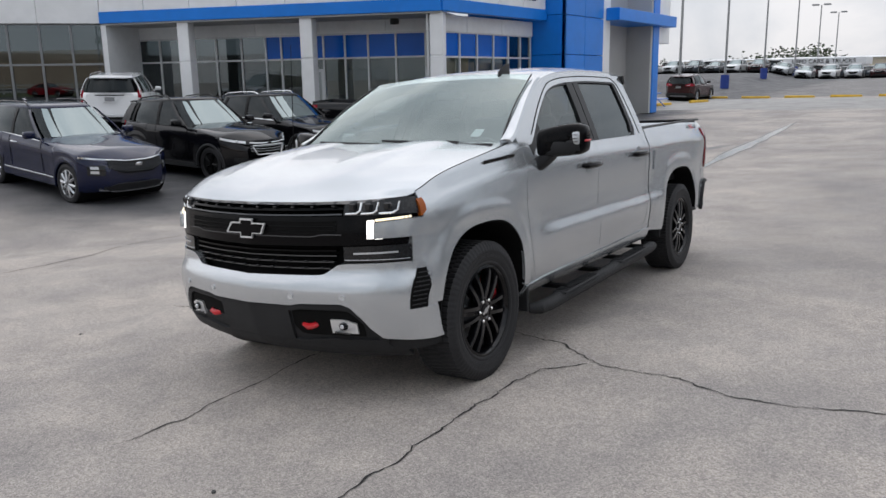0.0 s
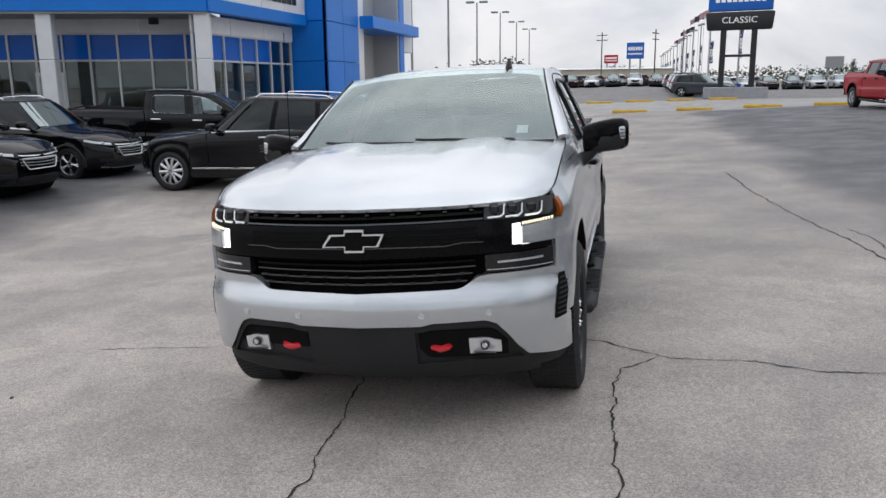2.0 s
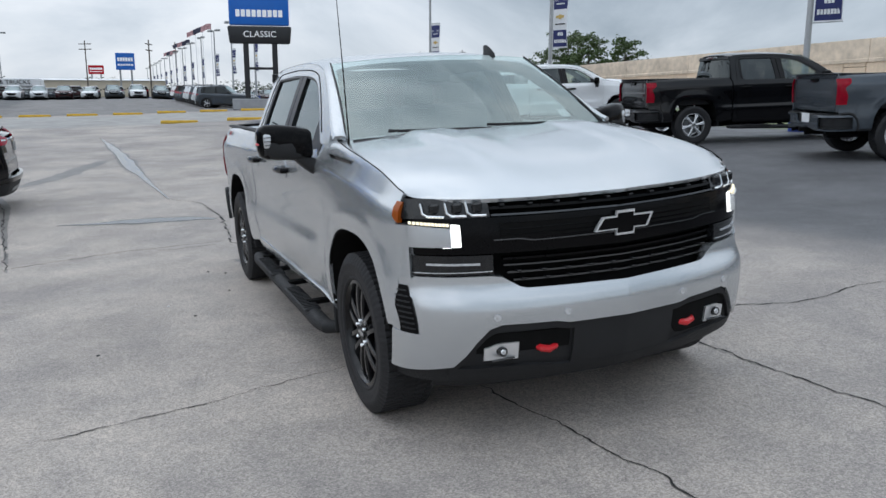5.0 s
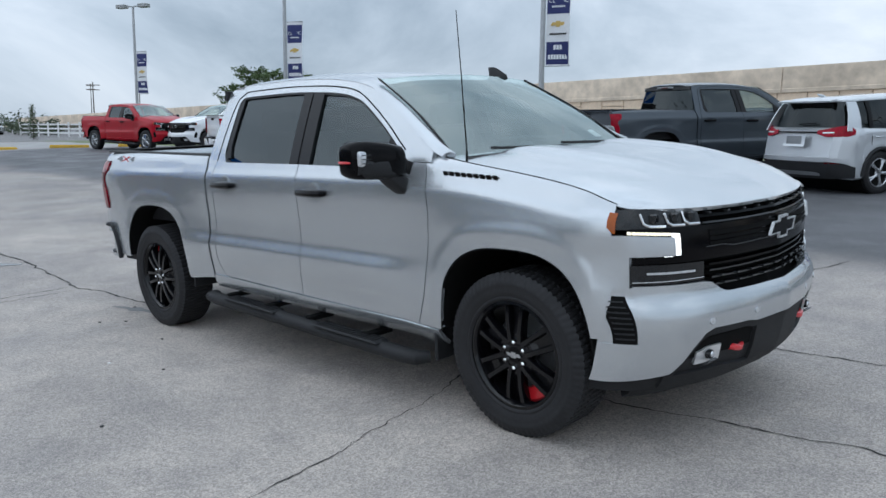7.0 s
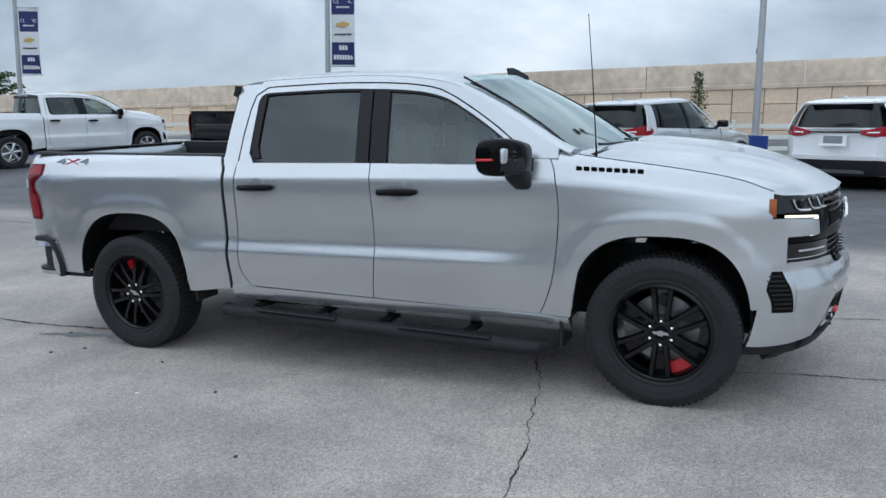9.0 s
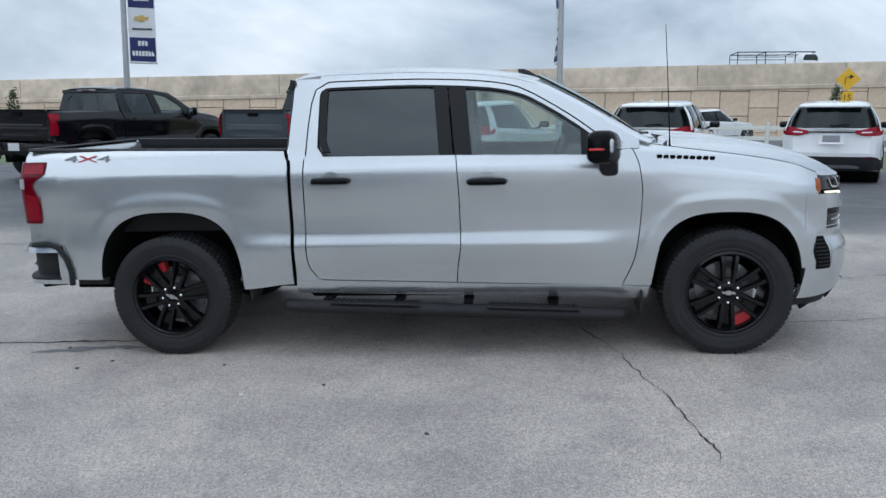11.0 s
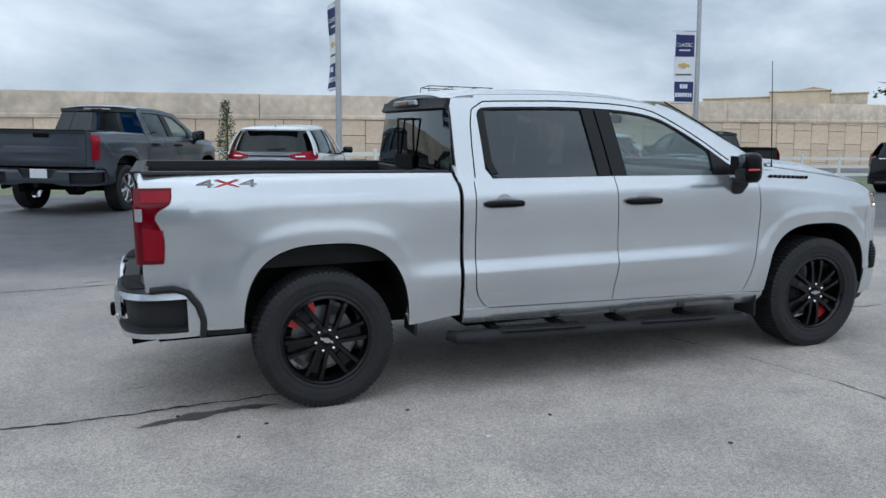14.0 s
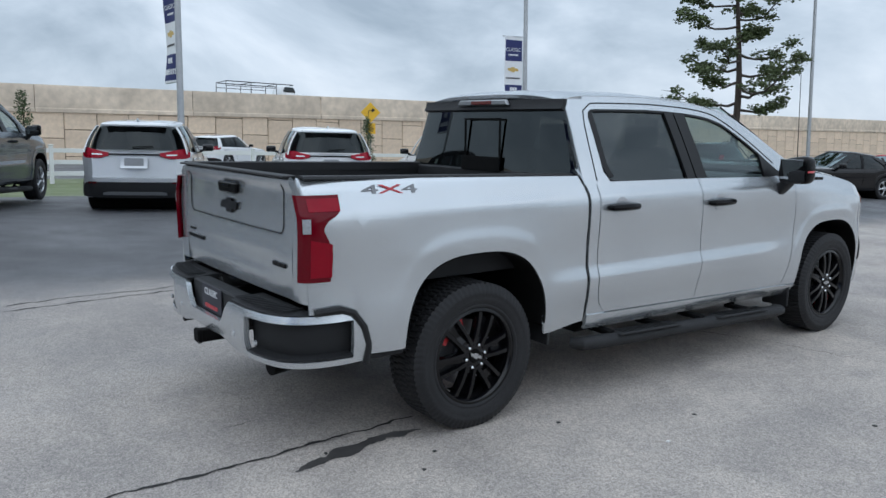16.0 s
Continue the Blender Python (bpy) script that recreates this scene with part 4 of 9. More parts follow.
        mir = part("mirror", bm, trim, T, "black door mirror with a red accent", 50)
        bm = bmesh.new()
        loft(bm, [((2.945, sg * 0.945, 1.225), 0.062, 0.050), ((2.945, sg * 0.985, 1.240), 0.066, 0.050), ((2.944, sg * 1.03, 1.275), 0.070, 0.048), ((2.942, sg * 1.075, 1.318), 0.072, 0.044)])
        part("mirror_arm", bm, MATTE_BLACK, mir, "", 50)
        bm = bmesh.new()
        loft(bm, [((2.940, sg * 1.0, 1.335), 0.082, 0.055), ((2.936, sg * 1.10, 1.342), 0.104, 0.062), ((2.926, sg * 1.20, 1.348), 0.102, 0.060), ((2.916, sg * 1.245, 1.355), 0.086, 0.050)])
        part("mirror_base", bm, MATTE_BLACK, mir, "", 50)
        bm = bmesh.new()
        box(bm, (2.838, sg * 1.12, 1.390), (0.008, 0.215, 0.150), 0.003)
        part("mirror_glass", bm, MIRROR, mir)
        if full:
            bm = bmesh.new()
            box(bm, (2.995, sg * 1.222, 1.395), (0.045, 0.050, 0.084), 0.012, None, None, 2)
            lens = part("turn_signal", bm, LAMP_GREY, mir, "clear turn signal", 45)
            for dz in (-0.022, 0.0, 0.022):
                bm = bmesh.new()
                box(bm, (3.004, sg * 1.234, 1.395 + dz), (0.034, 0.034, 0.004), 0)
                part("lens_rib", bm, SATIN, lens)
            bm = bmesh.new()
            tube(bm, [(2.985, sg * 1.246, 1.379), (2.955, sg * 1.264, 1.378), (2.905, sg * 1.274, 1.378), (2.85, sg * 1.264, 1.378)], 0.0075, 6)
            part("accent", bm, CALIPER, mir, "red accent line")
        # the housings are swept back towards their outer ends
        for ob in (mir, *mir.children):
            for v in ob.data.vertices:
                v.co.x = 2.93 + (v.co.x - 2.93) * 0.84 - 0.28 * (abs(v.co.y) - 1.10)
        # side step
        bm = bmesh.new()
        zz = lambda x: 0.352 - 0.034 * (x - 0.8)
        tube(bm, [(0.80, sg * 0.93, zz(0.8)), (0.84, sg * 0.985, zz(0.84)), (0.95, sg * 1.0, zz(0.95)), (1.9, sg * 1.0, zz(1.9)), (2.95, sg * 1.0, zz(2.95)), (3.05, sg * 0.985, zz(3.05)), (3.09, sg * 0.93, zz(3.09))], [0.04, 0.052, 0.055, 0.055, 0.055, 0.052, 0.04], 14, 0.82)
        step = part("side_step", bm, MATTE_BLACK, T, "black tubular side step")
        for x0 in (1.13, 2.18):
            bm = bmesh.new()
            m = Matrix.Translation((x0 + 0.30, sg * 1.01, zz(x0 + 0.30) + 0.043)) @ Matrix.Rotation(0.034, 4, "Y")
            box(bm, (0, 0, 0), (0.62, 0.115, 0.016), 0.006, m, (0.93, 0.9))
            for i in range(16):
                box(bm, (-0.26 + i * 0.035, 0, 0.010), (0.012, 0.09, 0.006), 0, m)
            part("step_pad", bm, MATTE_BLACK, step)
        for x0 in (1.10, 1.58, 2.05, 2.62):
            bm = bmesh.new()
            box(bm, (x0, sg * 0.90, zz(x0) + 0.045), (0.06, 0.20, 0.03), 0.004)
            box(bm, (x0, sg * 0.84, zz(x0) + 0.09), (0.07, 0.03, 0.10), 0.004)
            part("step_bracket", bm, DEEP_BLACK, step)
        # mud flaps
        for x0, z0, h in ((0.565, 0.475, 0.10), (3.19, 0.42, 0.15)):
            bm = bmesh.new()
            box(bm, (x0, sg * 0.868, z0 - h / 2 + 0.06), (0.022, 0.22, h + 0.10), 0.006)
            part("mud_flap", bm, MATTE_BLACK, T, "black mud flap")
        # tail lamp
        lamp_x1 = curve([(0.93, -0.885), (1.06, -0.872), (1.15, -0.905), (1.19, -0.925), (1.225, -0.905), (1.265, -0.83), (1.30, -0.808), (1.355, -0.806)])
        rows = []
        for i in range(9):
            row = []
            for j in range(25):
                z = 0.935 + 0.42 * j / 24
                u = max(0, (i - 2) / 6)
                x = -1.062 + (lamp_x1(z) - 0.045 + 1.062) * u
                x, inner = (x, 0.0) if i > 1 else ((-1.077, 0.014) if i else (-1.084, 0.040))
                row.append((x, sg * (side_y(max(x, -1.062), z) + 0.011 - inner - 0.004 * abs(2 * u - 1) ** 4), z))
            rows.append(row)
        bm = bmesh.new()
        sheet(bm, rows[::-1] if sg > 0 else rows, 0.02)
        lamp = part("tail_lamp", bm, TAIL_RED if full else CAR_TAIL, T, "red tail lamp with a clear reversing lens")
        bm = bmesh.new()
        rows = [[(-1.052 + 0.018 * smooth(0.86, 0.94, y), sg * min(y, side_y(-1.04, z) - 0.006), z) for z in steps(0.82, 1.418, 16)] for y in steps(0.785, 0.925, 6)]
        sheet(bm, rows if sg < 0 else rows[::-1], 0.03)
        part("bed_corner", bm, paint, T)
        if full:
            bm = bmesh.new()
            patch(bm, side(sg, 0.0145), flip(steps(-1.040, -0.925, 5), sg), lambda x: 0.958, lambda x: 1.120 + 0.2 * (-0.925 - x), 6, 0.006)
            part("inner_lens", bm, TAIL_BRIGHT, lamp, "bright red inner lens")
            bm = bmesh.new()
            patch(bm, side(sg, 0.0145), flip(steps(-1.040, -0.862, 6), sg), lambda x: 1.278, lambda x: 1.340, 4, 0.006)
            part("inner_lens", bm, TAIL_BRIGHT, lamp, "bright red inner lens")
            bm = bmesh.new()
            patch(bm, side(sg, 0.013), flip(steps(-1.074, -1.036, 4), sg), lambda x: 1.175, lambda x: 1.245, 4, 0.012)
            part("reversing_lens", bm, LAMP_GREY, lamp, "clear reversing lens")
    # roof
    bm = bmesh.new()
    rows = []
    for i in range(41):
        x = 0.865 + (2.53 - 0.865) * i / 40
        zs = roof_side(x)
        half = glass_y(zs) + 0.004
        row = []
        for j in range(25):
            v = -1 + 2 * j / 24
            row.append((x + 0.045 * (1 - v * v) * smooth(1.9, 2.53, x) - 0.02 * (1 - v * v) * (1 - smooth(0.865, 1.1, x)), half * v, zs + 0.040 * (1 - v**4) + 0.012 * (1 - v * v)))
        rows.append(row)
    sheet(bm, rows, 0.025)
    part("roof", bm, paint, T)
    # outer posts of the windscreen
    for sg in (-1, 1):
        bm = bmesh.new()
        rows = []
        for i in range(13):
            x = 2.44 + (3.24 - 2.44) * i / 12
            z = roof_side(x)
            y = glass_y(z) + 0.004
            rows.append([(x, sg * y, z - 0.004), (x + 0.012, sg * (y - 0.012), z + 0.014), (x + 0.03, sg * (y - 0.035), z + 0.018), (x + 0.045, sg * (y - 0.065), z + 0.010)])
        sheet(bm, rows[::-1] if sg > 0 else rows, 0.025)
        part("windscreen_post", bm, paint, T)
    # windscreen
    bm = bmesh.new()
    rows = []
    for i in range(17):
        v = -1 + 2 * i / 16
        row = []
        for j in range(13):
            w = j / 12
            z = 1.385 + (1.838 - 1.385) * w + 0.03 * (1 - v * v) * w
            half = 0.845 + (0.700 - 0.845) * w
            x = 3.255 - (3.255 - 2.53) * w + 0.085 * (1 - v * v) * (1 - 0.4 * w) + 0.045 * math.sin(math.pi * w)
            row.append((x, half * v, z))
        rows.append(row)
    sheet(bm, rows, 0.006, 1)
    part("windscreen", bm, (GLASS_SCREEN, GLASS_INNER), T, "clear curved windscreen")
    for r in (rows[0], rows[-1]):
        bm = bmesh.new()
        tube(bm, [(x + 0.002, y, z + 0.003) for x, y, z in r], 0.006, 6)
        part("windscreen_seal", bm, WINDOW_TRIM, T, "black rubber seal")
    bm = bmesh.new()
    rows = [[(3.28 + 0.10 * (1 - (v / 10) ** 2) + 0.075 * w, 0.83 * v / 10, 1.372 + 0.03 * w - 0.015 * (v / 10) ** 2) for w in (-1, 0, 1)] for v in range(-10, 11)]
    sheet(bm, rows[::-1], 0.03)
    cowl = part("cowl", bm, MATTE_BLACK, T, "black cowl under the windscreen")
    for y0, y1 in ((0.60, -0.02), (-0.02, -0.62)):
        bm = bmesh.new()
        tube(bm, [(3.36 + 0.05 * (1 - (y0 / 0.8) ** 2), y0, 1.40), (3.33 + 0.05 * (1 - (y1 / 0.8) ** 2), y1 + 0.1, 1.415), (3.31 + 0.06 * (1 - (y1 / 0.8) ** 2), y1, 1.42)], 0.009, 6)
        part("wiper", bm, MATTE_BLACK, cowl)
    # back window wall
    bm = bmesh.new()
    rows = []
    for i in range(15):
        v = -1 + 2 * i / 14
        rows.append([(0.845 + 0.03 * w - 0.03 * (1 - v * v), (0.885 + (0.735 - 0.885) * w) * v, 1.385 + (1.80 - 1.385) * w) for w in steps(0, 1, 8)])
    sheet(bm, rows[::-1], 0.006, 1)
    bg = part("rear_window", bm, (GLASS_DARK, GLASS_INNER), T, "dark sliding rear window")
    if full:
        bm = bmesh.new()
        for c, s in (((0.815, 0.19, 1.585), (0.012, 0.016, 0.30)), ((0.815, 0.0, 1.735), (0.012, 0.40, 0.014)), ((0.815, -0.19, 1.585), (0.012, 0.016, 0.30)), ((0.80, 0, 1.43), (0.014, 0.42, 0.10))):
            box(bm, c, s, 0.003)
        part("slider_frame", bm, DEEP_BLACK, bg)
    bm = bmesh.new()
    rows = [[(0.852 - 0.03 * (1 - v * v) + 0.01 * w - (0.012 if w == 0 else 0), 0.745 * v, 1.800 + 0.062 * w) for w in (0, 0.5, 1)] for v in steps(-1, 1, 14)]
    sheet(bm, rows[::-1], 0.03)
    sp = part("roof_spoiler", bm, MATTE_BLACK, T, "black rear roof lip")
    bm = bmesh.new()
    box(bm, (0.815, 0, 1.845), (0.03, 0.56, 0.04), 0.008, None, (1, 0.9))
    part("brake_lamp", bm, STEEL, sp, "clear high brake lamp")
    bm = bmesh.new()
    box(bm, (0.798, 0, 1.845), (0.01, 0.22, 0.026), 0.003)
    part("brake_lamp_centre", bm, TAIL_DARK, sp)
    bm = bmesh.new()
    rows = [[(0.868 - 0.022 * (1 - v * v), 0.90 * v, z) for z in (0.60, 1.0, 1.39)] for v in steps(-1, 1, 10)]
    sheet(bm, rows[::-1], 0.03)
    part("cab_back", bm, paint, T)
    # bed: floor, walls, rail caps, tailgate
    bm = bmesh.new()
    box(bm, (-0.09, 0, 0.86), (1.82, 1.62, 0.03), 0.004)
    bed_floor = part("bed_floor", bm, MATTE_BLACK, T, "black lined bed floor")
    for i in range(9 if full else 0):
        bm = bmesh.new()
        box(bm, (-0.09, -0.72 + i * 0.18, 0.88), (1.76, 0.09, 0.018), 0.004)
        part("floor_rib", bm, MATTE_BLACK, bed_floor)
    for sg in (-1, 1):
        bm = bmesh.new()
        rows = [[(x, sg * (0.815 - 0.01 * w), 0.86 + 0.54 * w + 0.0 * x) for w in (0, 0.5, 0.9, 1)] for x in steps(-1.0, 0.82, 12)]
        sheet(bm, rows if sg < 0 else rows[::-1], 0.02)
        for i in range(5):
            box(bm, (-0.8 + 0.4 * i, sg * 0.806, 1.15), (0.06, 0.03, 0.36), 0.008)
        part("bed_wall", bm, MATTE_BLACK, T, "black bed liner wall")
        bm = bmesh.new()
        rl = line([(-1.05, 1.436), (0.862, 1.396)])
        rows = [[(x, sg * y, rl(x) + h) for y, h in ((0.878, -0.004), (0.868, 0.008), (0.82, 0.010), (0.785, 0.004), (0.782, -0.05))] for x in steps(-1.03, 0.835, 24)]
        sheet(bm, rows if sg < 0 else rows[::-1], 0.012)
        part("bed_rail_cap", bm, MATTE_BLACK, T, "black plastic rail cap")
        bm = bmesh.new()
        box(bm, (0.10, sg * 0.46, 0.98), (0.98, 0.30, 0.24), 0.05)
        part("wheel_tub", bm, MATTE_BLACK, T)
    bm = bmesh.new()
    box(bm, (0.825, 0, 1.12), (0.035, 1.62, 0.54), 0.01)
    part("bed_front_wall", bm, MATTE_BLACK, T)
    # tailgate: outer skin with a raised panel, top spoiler cap
    gate_lean = curve([(0.80, -1.045), (0.90, -1.060), (1.02, -1.066), (1.12, -1.062), (1.15, -1.062), (1.36, -1.058), (1.40, -1.075), (1.425, -1.078), (1.44, -1.06)])
    bm = bmesh.new()
    rows = []
    for i in range(41):
        v = -1 + 2 * i / 40
        row = []
        for j in range(41):
            z = 0.815 + (1.436 - 0.815) * j / 40
            y = v * 0.778
            inset = 0.004 * (1 - smooth(0.66, 0.71, abs(y))) * smooth(1.125, 1.15, z) * (1 - smooth(1.36, 1.395, z))
            low_dish = 0.006 * (1 - smooth(0.40, 0.72, abs(y))) * smooth(0.90, 0.96, z) * (1 - smooth(1.0, 1.05, z))
            row.append((gate_lean(z) + inset + low_dish + 0.012 * v * v, y, z))
        rows.append(row)
    sheet(bm, rows[::-1], 0.045)
    gate = part("tailgate", bm, paint, T, "closed tailgate with a raised panel")
    if full:
        gz = lambda y, z: (gate_lean(z) + 0.012 * (y / 0.778) ** 2 - 0.001, y, z)
        edge = [(0.690, 1.395 - 0.20 * k / 6) for k in range(7)] + [(0.690 - 0.045 * (1 - math.cos(q)), 1.195 - 0.05 * math.sin(q)) for q in steps(0.2, math.pi / 2, 5)]
        bm = bmesh.new()
        tube(bm, [gz(*q) for q in edge + [(0.60 - 0.6 * k / 8, 1.145) for k in range(9)]] + [gz(-0.6 * k / 8, 1.145) for k in range(1, 9)] + [gz(-y, z) for y, z in edge[::-1]], 0.0024, 5)
        part("gate_seam", bm, DEEP_BLACK, gate)
    bm = bmesh.new()
    box(bm, (-1.055, 0, 1.437), (0.075, 1.55, 0.012), 0.004)
    part("gate_cap", bm, MATTE_BLACK, gate)
    bm = bmesh.new()
    box(bm, (-1.072, 0, 1.335), (0.02, 0.26, 0.062), 0.008, None, (1, 1.08))
    gh = part("gate_handle", bm, GLOSS_BLACK, gate, "black tailgate handle")
    if full:
        bm = bmesh.new()
        box(bm, (-1.084, 0, 1.345), (0.008, 0.09, 0.012), 0.002)
        part("camera_lens", bm, DEEP_BLACK, gh)
        bm = bmesh.new()
        bow(bm, 0.125, 0.046, 0.02, lambda u, v, w: Vector((-1.052 - w, -u, 1.232 + v)))
        part("gate_emblem", bm, RIM_BLACK, gate, "black slanted-cross emblem")
        for yc, n, wd, z in ((-0.64, 3, 0.045, 0.985), (0.60, 8, 0.030, 0.985), (0.66, 3, 0.028, 1.03)):
            bm = bmesh.new()
            for i in range(n):
                box(bm, (-1.058, yc + (i - (n - 1) / 2) * wd * 1.15, z), (0.014, wd, 0.024 if n != 3 or yc < 0 else 0.016), 0.002)
            part("gate_badge", bm, GLOSS_BLACK, gate, "black badge of plain bars")
    # rear bumper with corner steps
    plan_pts = [(-1.235, 0.0), (-1.228, 0.55), (-1.205, 0.72), (-1.155, 0.845), (-1.08, 0.925), (-0.99, 0.968), (-0.87, 0.990), (-0.715, 0.998)]
    arc = [0.0]
    for p, q in zip(plan_pts, plan_pts[1:]):
        arc.append(arc[-1] + math.hypot(p[0] - q[0], p[1] - q[1]))
    end = arc[-1]
    arc_x, arc_y = curve(list(zip(arc, [p[0] for p in plan_pts]))), curve(list(zip(arc, [p[1] for p in plan_pts])))
    rear_plan = curve([(0.0, -1.235), (0.55, -1.228), (0.75, -1.195), (0.9, -1.11)])
    top = line([(0.0, 0.625), (0.24, 0.625), (0.34, 0.758), (0.80, 0.762), (end, 0.772)])
    low = line([(0.0, 0.540), (0.24, 0.540), (0.40, 0.505), (0.85, 0.500), (end, 0.512)])
    cut0, cut1 = 0.56, end - 0.075

    def rb(d):
        def at(s, z):
            a, sg = abs(s), math.copysign(1, s)
            nx, ny = arc_y(min(a + 0.01, end)) - arc_y(max(a - 0.01, 0)), -(arc_x(min(a + 0.01, end)) - arc_x(max(a - 0.01, 0)))
            k = math.hypot(nx, ny) + 1e-9
            lean = 0.018 * (1 - smooth(0.50, 0.60, z)) + 0.012 * smooth(0.72, 0.775, z)
            return (arc_x(a) - (d - lean) * nx / k, sg * (arc_y(a) - (d - lean) * ny / k), z)

        return at

    def wing(a, b, n, sg):
        q = [sg * v for v in steps(a, b, n)]
        return q if sg > 0 else q[::-1]

    bm = bmesh.new()
    patch(bm, rb(0.0), steps(-cut0, cut0, 44), lambda s: low(abs(s)), lambda s: top(abs(s)), 8, -0.03)
    for sg in (-1, 1):
        patch(bm, rb(0.0), wing(cut0, cut1, 20, sg), lambda s: low(abs(s)), lambda s: low(abs(s)) + 0.030, 3, -0.03)
        patch(bm, rb(0.0), wing(cut0, cut1, 20, sg), lambda s: top(abs(s)) - 0.036, lambda s: top(abs(s)), 3, -0.03)
        patch(bm, rb(0.0), wing(cut1, end, 5, sg), lambda s: low(abs(s)), lambda s: top(abs(s)) - 0.09 * smooth(cut1 + 0.02, end, abs(s)), 8, -0.03)
    bumper = part("rear_bumper", bm, CHROME if trim is CHROME else paint, T, "rear bumper with corner steps")
    for sg in (-1, 1):
        bm = bmesh.new()
        patch(bm, rb(-0.06), wing(cut0 - 0.02, cut1 + 0.02, 18, sg), lambda s: low(abs(s)) + 0.01, lambda s: top(abs(s)) - 0.01, 4, -0.01)
        rows = [[rb(-0.06 + 0.055 * w)(sg * v, low(v) + 0.034 + 0.012 * (1 - w)) for w in (0, 0.5, 1)] for v in steps(cut0 + 0.02, cut1, 16)]
        sheet(bm, rows if sg < 0 else rows[::-1], 0.01)
        part("corner_step", bm, MATTE_BLACK, bumper, "black corner step pocket")
        bm = bmesh.new()
        rows = [[(lambda p: (p[0] + (max(-1.02, p[0]) - p[0]) * w, p[1] * (1 - 0.05 * w), 0.768 + 0.012 * w))(rb(-0.01)(sg * v, 0.76)) for w in steps(0, 1, 4)] for v in steps(0.35, end - 0.30, 16)]
        sheet(bm, rows[::-1] if sg > 0 else rows, 0.02)
        for i in range(12):
            p = rb(-0.02)(sg * (0.40 + i * 0.040), 0.76)
            box(bm, (p[0] + 0.065, p[1], 0.782), (0.11, 0.014, 0.008), 0.002)
        part("step_tread", bm, MATTE_BLACK, bumper, "ribbed black step tread")
        bm = bmesh.new()
        tube(bm, [(-1.02, sg * 0.955, 0.785), (-0.88, sg * 0.980, 0.795), (-0.79, sg * 0.990, 0.770), (-0.725, sg * 0.995, 0.69), (-0.700, sg * 0.992, 0.60), (-0.705, sg * 0.985, 0.505)], 0.020, 8)
        part("bumper_corner_trim", bm, MATTE_BLACK, bumper)
        bm = bmesh.new()
        box(bm, (-0.57, sg * 0.935, 0.525), (0.22, 0.03, 0.05), 0.006)
        part("lower_valance", bm, MATTE_BLACK, T)
        bm = bmesh.new()
        cyl(bm, (-0.98, sg * 0.66, 0.475), (-1.14, sg * 0.68, 0.468), 0.042, 0.046, 16)
        part("exhaust_tip", bm, DEEP_BLACK, T)
    bm = bmesh.new()
    box(bm, (-1.13, 0, 0.68), (0.10, 0.66, 0.19), 0.01)
    part("plate_recess", bm, MATTE_BLACK, bumper)
    bm = bmesh.new()
    box(bm, (-1.188, 0, 0.70), (0.008, 0.305, 0.152), 0.002)
    pl = part("plate", bm, PLATE_INK if full else PLATE_WHITE, bumper, "dark dealer plate" if full else "paper plate")
    if full:
        word("CLASSIC", 0.055, PLATE_WHITE, pl, Matrix.Translation((-1.194, 0, 0.735)) @ Matrix.Rotation(-math.pi / 2, 4, "Z"), depth=0.001)
        bm = bmesh.new()
        for i in range(5):
            box(bm, (-1.193, 0.08 - 0.04 * i, 0.655), (0.004, 0.032, 0.022))
        part("plate_bars", bm, RED_DECAL, pl, "red printed bars")
        for y in (-0.66, -0.42, 0.42, 0.66):
            bm = bmesh.new()
            cyl(bm, (rear_plan(abs(y)) - 0.003, y, 0.60), (rear_plan(abs(y)) + 0.01, y, 0.60), 0.014, n=16)
            part("parking_sensor", bm, LAMP_GREY, bumper)
    bm = bmesh.new()
    box(bm, (-1.17, 0, 0.50), (0.22, 0.07, 0.07), 0.006)
    box(bm, (-1.275, 0, 0.50), (0.03, 0.08, 0.08), 0.008)
    part("tow_receiver", bm, DEEP_BLACK, T, "black tow receiver")
    # bonnet
    hood_mid = curve([(3.28, 1.402), (3.5, 1.398), (3.8, 1.372), (4.1, 1.328), (4.35, 1.268), (4.5, 1.210), (4.58, 1.168), (4.66, 1.115)])
    hood_end = lambda y: front_plan(min(abs(y), 0.93)) + front_lean(1.15) + 0.022
    bm = bmesh.new()
    rows = []
    ny, nx = 48, 44
    for i in range(ny + 1):
        v = -1 + 2 * i / ny
        row = []
        for j in range(nx + 1):
            w = j / nx
            x0 = 3.215 + 0.17 * (1 - v * v)
            x1 = hood_end(0.90 * v)
            x = x0 + (x1 - x0) * w
            xe = min(3.215 + (hood_end(0.90) - 3.215) * w, 4.30)
            half = side_y(xe, hood_line_z(xe)) - 0.008 - 0.03 * smooth(0.93, 1.0, w)
            y = half * v
            edge = hood_line_z(xe) - 0.004 - 0.012 * smooth(0.9, 1.0, w)
            mid = hood_mid(min(x + (4.62 - x1) * smooth(0.5, 1, w), 4.66))
            a = abs(v)
            bulge = 0.022 * (1 - smooth(0.58 - 0.10 * w, 0.66 - 0.10 * w, a)) * (1 - smooth(0.45, 1.0, w)) * smooth(0, 0.10, w)
            dish = -0.014 * (1 - smooth(0.30 - 0.06 * w, 0.38 - 0.06 * w, a)) * (1 - smooth(0.4, 0.9, w))
            z = mid + (edge - mid) * (0.35 * smooth(0.45, 0.9, a) + 0.65 * a**6) + bulge + dish
            row.append((x, y, z))
        rows.append(row)
    sheet(bm, rows[::-1], 0.02)
    part("bonnet", bm, paint, T, "sculpted bonnet")
